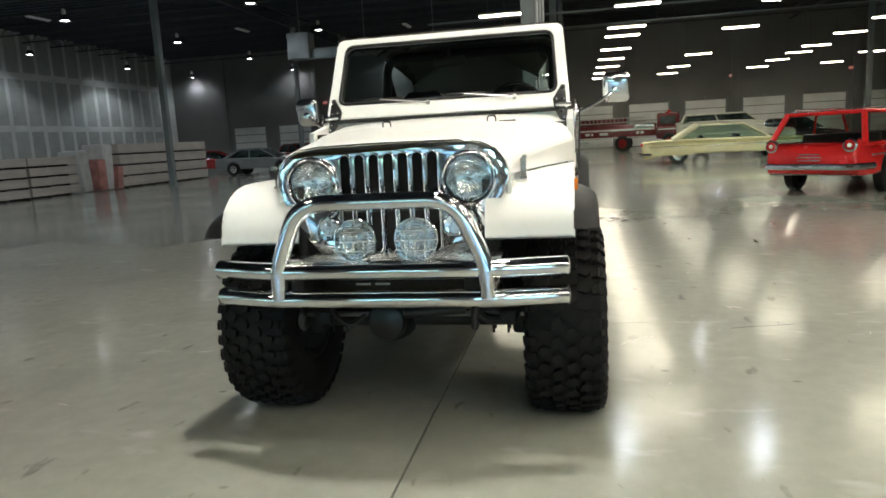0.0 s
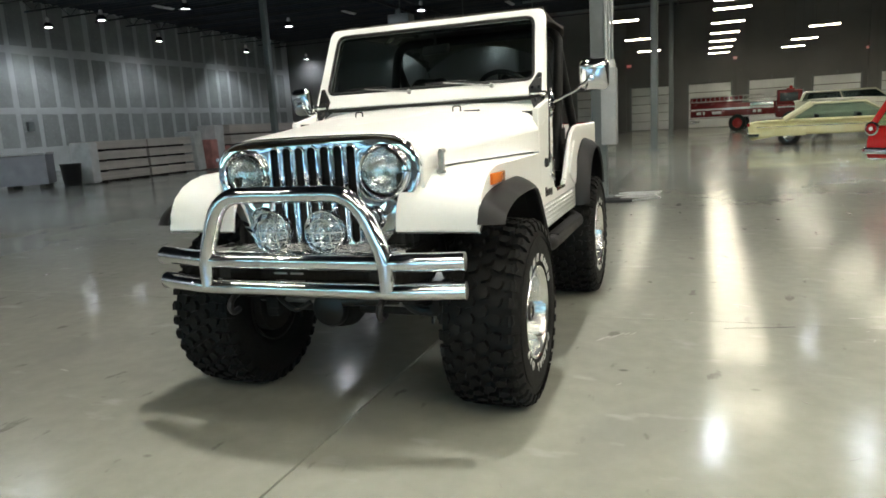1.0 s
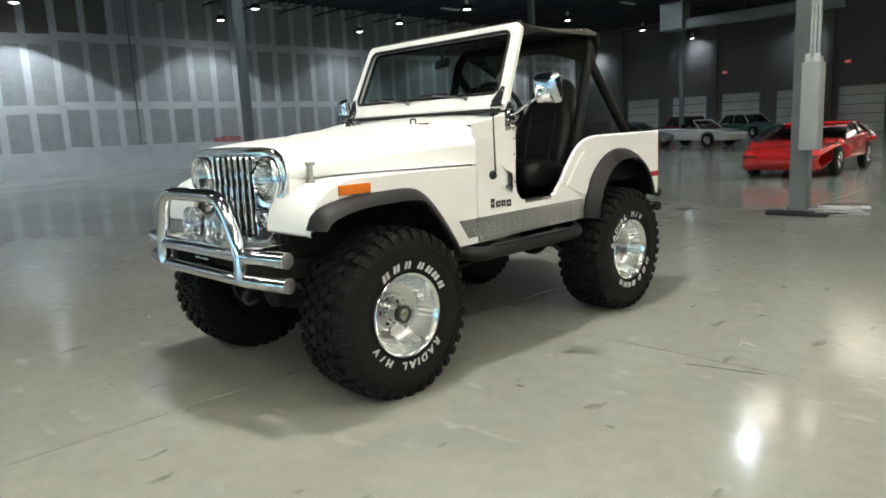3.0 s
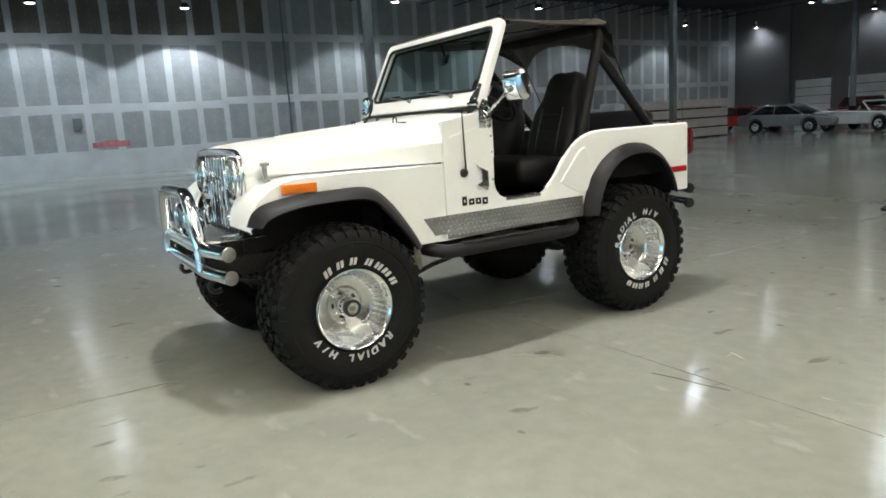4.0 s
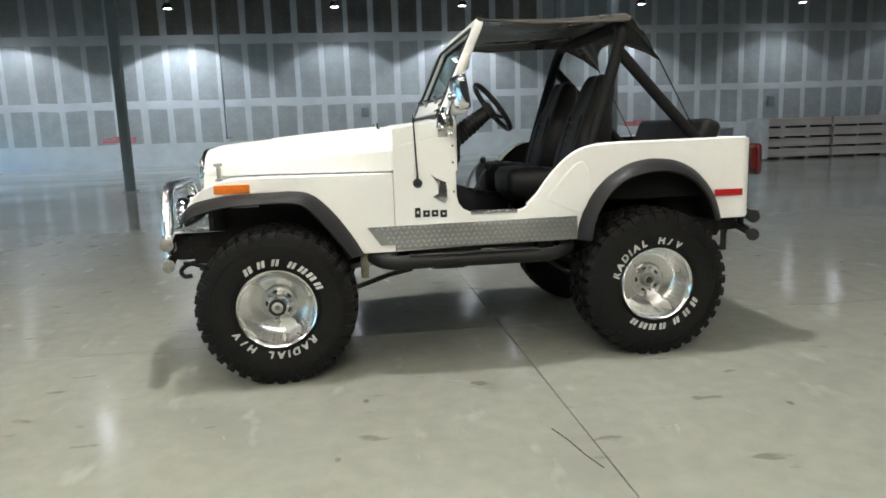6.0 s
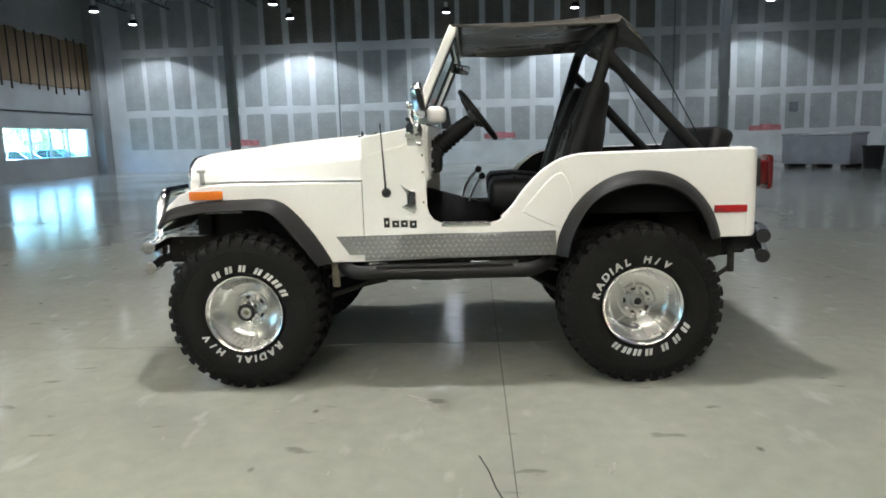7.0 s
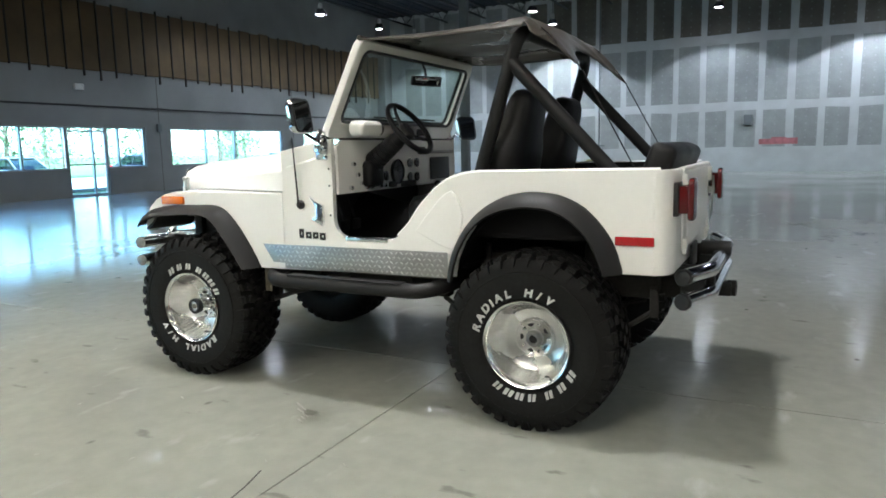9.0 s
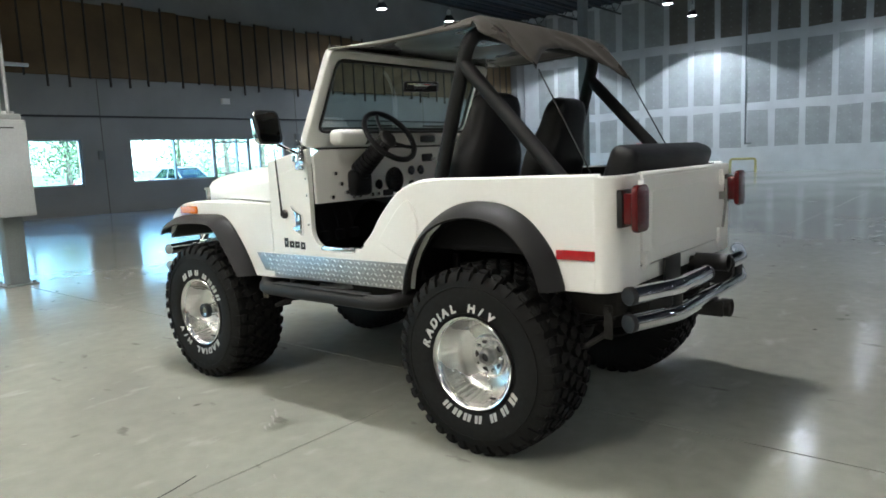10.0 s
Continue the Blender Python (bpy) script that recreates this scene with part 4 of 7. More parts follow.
def build_cabin():
    # dash panel
    outline = [(-0.715, 1.10), (0.715, 1.10), (0.72, 1.36), (0.66, 1.395), (-0.66, 1.395), (-0.72, 1.36)]
    dash = part("dashboard", plate([outline], 0.02, 0.004, at_y(1.004)), CREAM, CAR, "cream-white metal dashboard")
    bm = bm_new()
    lathe(bm, [(0.075, 0.0), (0.078, 0.012), (0.07, 0.018), (0.066, 0.010), (0.0, 0.008)], Matrix.Translation((0.10, 1.015, 1.20)) @ Matrix.Rotation(radians(-90), 4, "X"), 32, False)
    for x, z in ((-0.06, 1.25), (-0.06, 1.16), (-0.15, 1.25), (-0.15, 1.16), (0.235, 1.18)):
        lathe(bm, [(0.028, 0.0), (0.030, 0.008), (0.025, 0.010), (0.0, 0.006)], Matrix.Translation((x, 1.015, z)) @ Matrix.Rotation(radians(-90), 4, "X"), 20, False)
    each("gauge", bm, GAUGE, dash, "black round gauges")
    bm = bm_new()
    box(bm, (-0.13, 1.012, 1.105), (0.05, 1.026, 1.14), 0.004)
    box(bm, (-0.62, 1.012, 1.13), (-0.34, 1.026, 1.28), 0.008)
    box(bm, (0.12, 1.012, 1.108), (0.20, 1.030, 1.145), 0.006)
    box(bm, (-0.27, 1.012, 1.30), (-0.17, 1.028, 1.35), 0.012)
    box(bm, (-0.30, 1.012, 1.42), (-0.16, 1.032, 1.465), 0.014)
    each("radio", bm, BLACK, dash, "black radio or glovebox insert")
    bm = bm_new()
    for x, z in ((0.40, 1.125), (0.45, 1.125), (0.50, 1.15), (0.54, 1.20), (0.30, 1.125), (0.25, 1.125), (0.58, 1.26), (0.61, 1.13)):
        lathe(bm, [(0.012, 0.0), (0.012, 0.018), (0.008, 0.022), (0.0, 0.023)], Matrix.Translation((x, 1.013, z)) @ Matrix.Rotation(radians(-90), 4, "X"), 12)
    each("knob", bm, CHROME, dash)
    bm = bm_new()
    tube(bm, [(-0.62, 1.05, 1.315), (-0.58, 1.075, 1.315), (-0.30, 1.075, 1.315), (-0.26, 1.05, 1.315)], 0.010, 8)
    for x in (-0.62, -0.26):
        tube(bm, [(x, 1.01, 1.315), (x, 1.05, 1.315)], 0.010, 8)
    part("grab_bar", bm, STEEL, dash)
    # white rounded cover on top of the dash
    bm = bm_new()
    box(bm, (0.375, 1.000, 1.410), (0.600, 1.105, 1.500), 0.034, None, 4)
    part("defroster_cover", bm, CREAM, dash)
    bm = bm_new()
    tube(bm, [(0.37, 1.045, 1.455), (0.345, 1.045, 1.455)], 0.040, 16)
    tube(bm, [(-0.70, 1.012, 1.398), (0.70, 1.012, 1.398)], 0.006, 6)
    each("dash_seam", bm, GASKET, dash)
    # steering column, sleeve and wheel
    c = Vector((0.40, 1.285, 1.450))
    axis = Vector((0, 0.80, 0.60)).normalized()
    bm = bm_new()
    tube(bm, [c - axis * 0.36, c - axis * 0.30, c - axis * 0.10, c - axis * 0.05], 0.055, 16, True, 0.042)
    box(bm, (0.33, 0.99, 1.125), (0.48, 1.075, 1.275), 0.03, None, 3)
    col = part("steering_column", bm, VINYL, CAR, "black sleeved steering column")
    for k in range(7):
        q = c - axis * (0.30 - 0.03 * k)
        part("sleeve_fold", tube(bm_new(), [q - axis * 0.009, q - axis * 0.003, q + axis * 0.003, q + axis * 0.009], 0.060 - 0.0015 * k, 16), VINYL, col)
    m = axis.to_track_quat("Z", "Y").to_matrix().to_4x4()
    m.translation = c
    bm = bm_new()
    tube(bm, [m @ Vector((0.162 * math.cos(2 * math.pi * k / 48), 0.162 * math.sin(2 * math.pi * k / 48), 0.0)) for k in range(49)], 0.0155, 12, False)
    part("steering_wheel", bm, VINYL, col, "black three-spoke steering wheel")
    bm = bm_new()
    for a in (90, 210, 330):
        d = Vector((math.cos(radians(a)), math.sin(radians(a)), 0))
        tube(bm, [m @ (d * 0.03 + Vector((0, 0, -0.035))), m @ (d * 0.12 + Vector((0, 0, -0.018))), m @ (d * 0.157)], 0.010, 8)
    lathe(bm, [(0.0, -0.05), (0.05, -0.045), (0.056, -0.02), (0.045, -0.008), (0.0, -0.004)], m, 24)
    tube(bm, [c - axis * 0.10, c - axis * 0.02], 0.03, 12)
    each("spoke", bm, BLACK, col)
    # gear levers and transmission hump
    bm = bm_new()
    rings = []
    for y, w, h in ((0.72, 0.22, 0.30), (1.0, 0.19, 0.24), (1.3, 0.16, 0.15), (1.74, 0.14, 0.10)):
        rings.append([(w * math.cos(a), y, 0.765 + h * math.sin(a)) for a in [math.pi * i / 10 for i in range(11)]])
    loft(bm, rings, False)
    part("transmission_hump", bm, CARPET, CAR)
    bm = bm_new()
    tube(bm, smooth_path([(0.03, 1.18, 0.95), (0.05, 1.21, 1.04), (0.07, 1.28, 1.12)], 5), 0.008, 8)
    tube(bm, smooth_path([(0.10, 1.22, 0.93), (0.11, 1.26, 1.02), (0.12, 1.30, 1.08)], 5), 0.007, 8)
    lever = part("gear_lever", bm, STEEL, CAR)
    bm = bm_new()
    for p in ((0.07, 1.285, 1.125), (0.12, 1.305, 1.085)):
        bmesh.ops.create_uvsphere(bm, u_segments=14, v_segments=10, radius=0.022, matrix=Matrix.Translation(p))
    each("lever_knob", bm, BLACK, lever)
    # pedals and kick panel clutter
    bm = bm_new()
    for x in (0.26, 0.38, 0.50):
        box(bm, (x - 0.03, 0.80, 0.86), (x + 0.03, 0.825, 0.92), 0.005)
        tube(bm, [(x, 0.81, 0.90), (x, 0.76, 1.06)], 0.008, 6)
    each("pedal", bm, BLACK, CAR)
    # seats
    for x in (0.345, -0.345):
        seat = thing("seat", "", "")
        for k in [k for k in seat.keys()]:
            del seat[k]
        seat.parent = CAR
        seat.location = (x, 1.625, 0.732)
        bm = bm_new()
        rings = []
        for y, zc, w, h in ((-0.285, 0.265, 0.17, 0.03), (-0.28, 0.265, 0.20, 0.07), (-0.255, 0.264, 0.225, 0.10), (-0.12, 0.258, 0.235, 0.115), (0.06, 0.238, 0.235, 0.115), (0.20, 0.215, 0.23, 0.10), (0.23, 0.206, 0.20, 0.06)):
            ring = []
            for k in range(20):
                a = 2 * math.pi * k / 20
                ca, sa = math.cos(a), math.sin(a)
                ring.append((w * math.copysign(abs(ca) ** 0.55, ca), y, zc + h * math.copysign(abs(sa) ** 0.6, sa) - (0.012 if abs(ca) < 0.4 and sa > 0 else 0)))
            rings.append(ring)
        loft(bm, rings)
        part("cushion", bm, VINYL, seat, "black vinyl seat cushion", smooth=60)
        bm = bm_new()
        rings = []
        a0 = radians(74)
        d = Vector((0, math.cos(a0), math.sin(a0)))
        nrm = Vector((0, -math.sin(a0), math.cos(a0)))
        for t, w, h in ((0.0, 0.17, 0.04), (0.015, 0.205, 0.065), (0.08, 0.225, 0.08), (0.20, 0.235, 0.085), (0.33, 0.235, 0.085), (0.41, 0.222, 0.080), (0.47, 0.185, 0.074), (0.52, 0.170, 0.068), (0.60, 0.166, 0.062), (0.645, 0.152, 0.056), (0.678, 0.125, 0.045), (0.692, 0.08, 0.022)):
            o = Vector((0, 0.165, 0.225)) + d * t
            ring = []
            for k in range(20):
                a = 2 * math.pi * k / 20
                ca, sa = math.cos(a), math.sin(a)
                hollow = 0.018 if (abs(ca) < 0.5 and sa > 0) else 0
                p = o + Vector((1, 0, 0)) * w * math.copysign(abs(ca) ** 0.6, ca) + nrm * (h * (1.45 - 0.4 * t) * math.copysign(abs(sa) ** 0.6, sa) - hollow)
                ring.append(p)
            rings.append(ring)
        loft(bm, rings)
        part("backrest", bm, VINYL, seat, "black vinyl high backrest", smooth=60)
        # piped seams on the front of the backrest
        bm = bm_new()
        for sx in (-0.105, 0.105):
            tube(bm, smooth_path([Vector((sx, 0.165, 0.225)) + d * t + nrm * 0.092 for t in (0.10, 0.25, 0.42)], 4), 0.006, 6)
        for t in (0.14, 0.20, 0.26, 0.32, 0.38):
            tube(bm, smooth_path([Vector((sx, 0.165, 0.225)) + d * t + nrm * h for sx, h in ((-0.105, 0.088), (-0.05, 0.092), (0.05, 0.092), (0.105, 0.088))], 3), 0.0065, 6)
        for yy in (-0.14, -0.06, 0.02):
            tube(bm, [(-0.11, yy, 0.360 - 0.11 * (yy + 0.14)), (0.11, yy, 0.360 - 0.11 * (yy + 0.14))], 0.0065, 6)
        each("seam", bm, VINYL, seat)
        bm = bm_new()
        for sx in (-0.17, 0.17):
            box(bm, (sx - 0.015, -0.20, 0.0), (sx + 0.015, 0.20, 0.02), 0.003)
            for y in (-0.18, 0.18):
                box(bm, (sx - 0.012, y - 0.015, 0.018), (sx + 0.012, y + 0.015, 0.11), 0.003)
        each("seat_runner", bm, BLACK, seat)
    # rear bench
    bench = thing("rear_bench", "", "")
    for k in [k for k in bench.keys()]:
        del bench[k]
    bench.parent = CAR
    bm = bm_new()
    m = Matrix.Translation((-0.04, 2.62, 1.19)) @ Matrix.Rotation(radians(-20), 4, "X")
    box(bm, (-0.50, -0.065, -0.15), (0.50, 0.065, 0.155), 0.045, m, 4)
    part("bench_backrest", bm, VINYL, bench, "black vinyl bench backrest")
    bm = bm_new()
    box(bm, (-0.44, 2.20, 1.00), (0.44, 2.55, 1.12), 0.035, None, 3)
    part("bench_cushion", bm, VINYL, bench)
    bm = bm_new()
    for x in (-0.36, 0.36):
        box(bm, (x - 0.02, 2.26, 0.925), (x + 0.02, 2.50, 1.01), 0.004)
    each("bench_leg", bm, BLACK, bench)


def build_cage_and_top():
    cage = part("roll_cage", tube(bm_new(), rounded_path([(0.625, 1.735, 0.925), (0.625, 1.815, 1.22), (0.615, 2.015, 1.885), (-0.615, 2.015, 1.885), (-0.625, 1.815, 1.22), (-0.625, 1.735, 0.925)], 0.12, 8), 0.034, 16), PAD, CAR, "black padded roll cage")
    for s in (1, -1):
        part("brace", tube(bm_new(), [(s * 0.618, 1.972, 1.745), (s * 0.622, 2.44, 1.245), (s * 0.622, 2.66, 1.01)], 0.033, 16), PAD, cage)
    # bikini top
    bm = bm_new()
    ny, nx = 14, 90
    grid = []
    for i in range(ny + 1):
        t = i / ny
        y = 1.155 + (2.035 - 1.155) * t
        row = []
        for j in range(nx + 1):
            u = -1 + 2 * j / nx
            w = 0.690 + (0.640 - 0.690) * t
            zt = 1.918 + 0.032 * t
            sag = 0.020 * math.sin(math.pi * t) * (1 - 0.6 * u * u)
            crown = 0.012 * (1 - u * u)
            roll = -0.050 * max(0, abs(u) - 0.90) / 0.10
            wr = 0.004 * math.sin(9 * u + 5 * t) * math.sin(math.pi * t)
            row.append((u * w, y, zt + crown - sag + roll * (0.25 + 0.75 * t) + wr))
        grid.append(row)
    # flap over the hoop with two tails
    for k in range(1, 8):
        f = k / 7
        row = []
        for j in range(nx + 1):
            u = -1 + 2 * j / nx
            a = abs(u)
            reach = 0.46 + 0.54 * (a / 0.76) ** 2.2 if a < 0.76 else 1 - 0.80 * (a - 0.76) / 0.24
            drop = 0.03 * max(0, a - 0.90) / 0.10
            fold = 0.007 * math.sin(9 * (a - 0.76) / (1.35 - f) + 1.2 * math.sin(6 * u)) * math.sqrt(f) * (1.25 - f)
            row.append((u * 0.640 + math.copysign(max(0.0, 0.18 - abs(a - 0.76)) * 0.10 * f, 0.76 - a) * math.copysign(1, u), 2.035 + 0.255 * f * reach + fold, 1.950 + 0.012 * (1 - u * u) - (0.03 * f + 0.232 * f ** 1.4) * reach - drop + fold))
        grid.append(row)
    vs = [[bm.verts.new(p) for p in row] for row in grid]
    for a, b in zip(vs, vs[1:]):
        for j in range(nx):
            bm.faces.new((a[j], a[j + 1], b[j + 1], b[j]))
    top = part("bikini_top", bm, TOPCLOTH, CAR, "black vinyl bikini top stretched to the roll cage", smooth=70)
    thicken(top, 0.004)
    bm = bm_new()
    for s in (1, -1):
        tip = Vector((s * 0.486, 2.288, 1.692))
        tube(bm, [tip, Vector((s * 0.50, 2.535, 1.24)), Vector((s * 0.50, 2.56, 1.18))], 0.0035, 6)
    each("strap", bm, GASKET, top, "black tie strap")
    bm = bm_new()
    tube(bm, [(-0.690, 1.160, 1.915), (0.690, 1.160, 1.915)], 0.012, 8)
    for s in (1, -1):
        tube(bm, [(s * 0.690, 1.16, 1.905), (s * 0.672, 1.5, 1.887), (s * 0.640, 2.03, 1.900)], 0.006, 8)
    part("hem", bm, TOPCLOTH, top)


def build_rear():
    for s in (1, -1):
        bm = bm_new()
        box(bm, (min(s * 0.590, s * 0.70), 2.735, 1.022), (max(s * 0.590, s * 0.70), 2.772, 1.17), 0.006, None, 2)
        lampo = part("tail_lamp", bm, BLACK, CAR, "red square tail lamp on a dark base")
        bm = bm_new()
        box(bm, (min(s * 0.596, s * 0.694), 2.770, 1.034), (max(s * 0.596, s * 0.694), 2.812, 1.158), 0.010, None, 3)
        part("side_lens", bm, TAILLENS, lampo)
        bm = bm_new()
        add_mesh(bm, plate([rrect(s * 0.645 - 0.062, 1.004, s * 0.645 + 0.062, 1.188, 0.03)], 0.026, 0.008, at_y(2.822)))
        part("red_lens", bm, TAILLENS, lampo)
    zt, zb = 0.757, 0.648
    bump = part("rear_bumper", tube(bm_new(), rounded_path([(0.70, 2.80, zt), (0.44, 2.89, zt), (0.08, 2.89, zt)], 0.06, 5), 0.036, 18), CHROME, CAR, "chrome double-tube rear bumper")
    part("short_tube", tube(bm_new(), rounded_path([(-0.22, 2.89, zt), (-0.44, 2.89, zt), (-0.70, 2.80, zt)], 0.06, 5), 0.036, 18), CHROME, bump)
    part("lower_tube", tube(bm_new(), rounded_path([(0.70, 2.80, zb), (0.44, 2.89, zb), (-0.44, 2.89, zb), (-0.70, 2.80, zb)], 0.06, 5), 0.036, 18), CHROME, bump)
    bm = bm_new()
    for s in (1, -1):
        tube(bm, [(s * 0.42, 2.885, zb), (s * 0.42, 2.885, zt)], 0.022, 10)
        box(bm, (s * 0.36 - 0.02, 2.60, 0.63), (s * 0.36 + 0.02, 2.88, 0.76), 0.005)
        for z in (zt, zb):
            lathe(bm, [(0.0375, -0.014), (0.0380, 0.004), (0.034, 0.010), (0.0, 0.012)], end_pose((s * 0.70, 2.80, z), (s * 0.26, -0.09, 0)), 18)
        lathe(bm, [(0.0375, -0.012), (0.0380, 0.003), (0.0, 0.006)], end_pose((0.08 if s > 0 else -0.22, 2.89, zt), (-s, 0, 0)), 18)
    each("bumper_mount", bm, BLACK, bump)
    bm = bm_new()
    box(bm, (-0.035, 2.62, 0.55), (0.035, 2.95, 0.62), 0.005)
    lathe(bm, [(0.042, 0), (0.042, 0.04), (0.034, 0.044), (0.030, 0.03), (0.0, 0.03)], Matrix.Translation((-0.02, 2.93, 0.585)) @ Matrix.Rotation(radians(-90), 4, "X"), 16)
    part("tow_hitch", bm, GRIME, CAR)
    bm = bm_new()
    lathe(bm, [(0.024, -0.06), (0.032, -0.06), (0.033, 0.05), (0.034, 0.055), (0.029, 0.055), (0.027, -0.02), (0.0, -0.02)], Matrix.Translation((-0.09, 2.865, 0.782)) @ Matrix.Rotation(radians(-90), 4, "X") @ Matrix.Diagonal((1.25, 1.25, 1.3, 1)), 20, False)
    part("exhaust_tip", bm, BLACK, CAR, "black exhaust tip")
    bm = bm_new()
    box(bm, (0.12, 2.775, 0.735), (0.30, 2.79, 0.85), 0.004)
    part("plate_bracket", bm, BLACK, CAR)
    # fuel or step bracket by the rear wheel
    bm = bm_new()
    for s in (1, -1):
        box(bm, (min(s * 0.60, s * 0.612), 2.645, 0.545), (max(s * 0.60, s * 0.612), 2.685, 0.69), 0.006)
        tube(bm, [(s * 0.595, 2.665, 0.575), (s * 0.60, 2.56, 0.50), (s * 0.58, 2.42, 0.46)], 0.013, 8)
        tube(bm, [(s * 0.612, 2.665, 0.665), (s * 0.624, 2.665, 0.665)], 0.016, 10)
    each("rear_shackle", bm, GRIME, CAR)
    bm = bm_new()
    for s in (1, -1):
        box(bm, (s * 0.55 - 0.04, 1.50, 0.55), (s * 0.55 + 0.04, 1.60, 0.68), 0.012)
        tube(bm, [(s * 0.55, 1.56, 0.545), (s * 0.55, 1.70, 0.455), (s * 0.55, 1.90, 0.44)], 0.014, 8)
        tube(bm, [(s * 0.60, 0.30, 0.42), (s * 0.60, 0.42, 0.45), (s * 0.62, 0.62, 0.52), (s * 0.62, 0.75, 0.545)], 0.014, 8)
    each("spring_hanger", bm, GRIME, CAR)


def build_side_trim():
    # base and whip of the aerial
    bm = bm_new()
    lathe(bm, [(0.026, 0), (0.026, 0.008), (0.018, 0.020), (0.0, 0.024)], Matrix.Translation((0.757, 0.785, 1.045)) @ Matrix.Rotation(radians(90), 4, "Y"), 16)
    aer = part("aerial", bm, BLACK, CAR, "black whip aerial")
    part("whip", tube(bm_new(), [(0.780, 0.785, 1.045), (0.782, 0.783, 1.10), (0.790, 0.770, 1.41)], 0.0075, 8, True, 0.0035), BLACK, aer)
    # maker's mark as four plain dark blocks
    bm = bm_new()
    for y, w, h in ((0.765, 0.030, 0.052), (0.810, 0.036, 0.036), (0.857, 0.036, 0.036), (0.905, 0.036, 0.040)):
        z = 0.858 if h != 0.040 else 0.852
        add_mesh(bm, plate([[(y, z), (y + w, z), (y + w, z + h), (y, z + h)], [(y + w * 0.34, z + h * 0.36), (y + w * 0.70, z + h * 0.36), (y + w * 0.70, z + h * 0.66), (y + w * 0.34, z + h * 0.66)]], 0.004, 0.0, at_x(0.7585)))
    each("mark_block", bm, LETTER, CAR, "plain dark block of a maker's mark")
    # chrome spare catch on the cowl side
    bm = bm_new()
    add_mesh(bm, plate([[(0.855, 1.095), (0.885, 1.070), (0.942, 1.045), (0.946, 0.955), (0.935, 0.930), (0.862, 0.968), (0.895, 0.985), (0.892, 1.04)]], 0.022, 0.006, at_x(0.768)))
    part("side_catch", bm, CHROME, CAR, "chrome side catch")
    bm = bm_new()
    lathe(bm, [(0.014, 0), (0.014, 0.01), (0.0, 0.014)], Matrix.Translation((0.757, 0.97, 1.30)) @ Matrix.Rotation(radians(90), 4, "Y"), 12)
    for z in (1.24, 1.15, 0.99):
        lathe(bm, [(0.007, 0), (0.006, 0.004), (0.0, 0.005)], Matrix.Translation((0.757, 0.983, z)) @ Matrix.Rotation(radians(90), 4, "Y"), 10)
    each("door_striker", bm, CHROME, CAR)


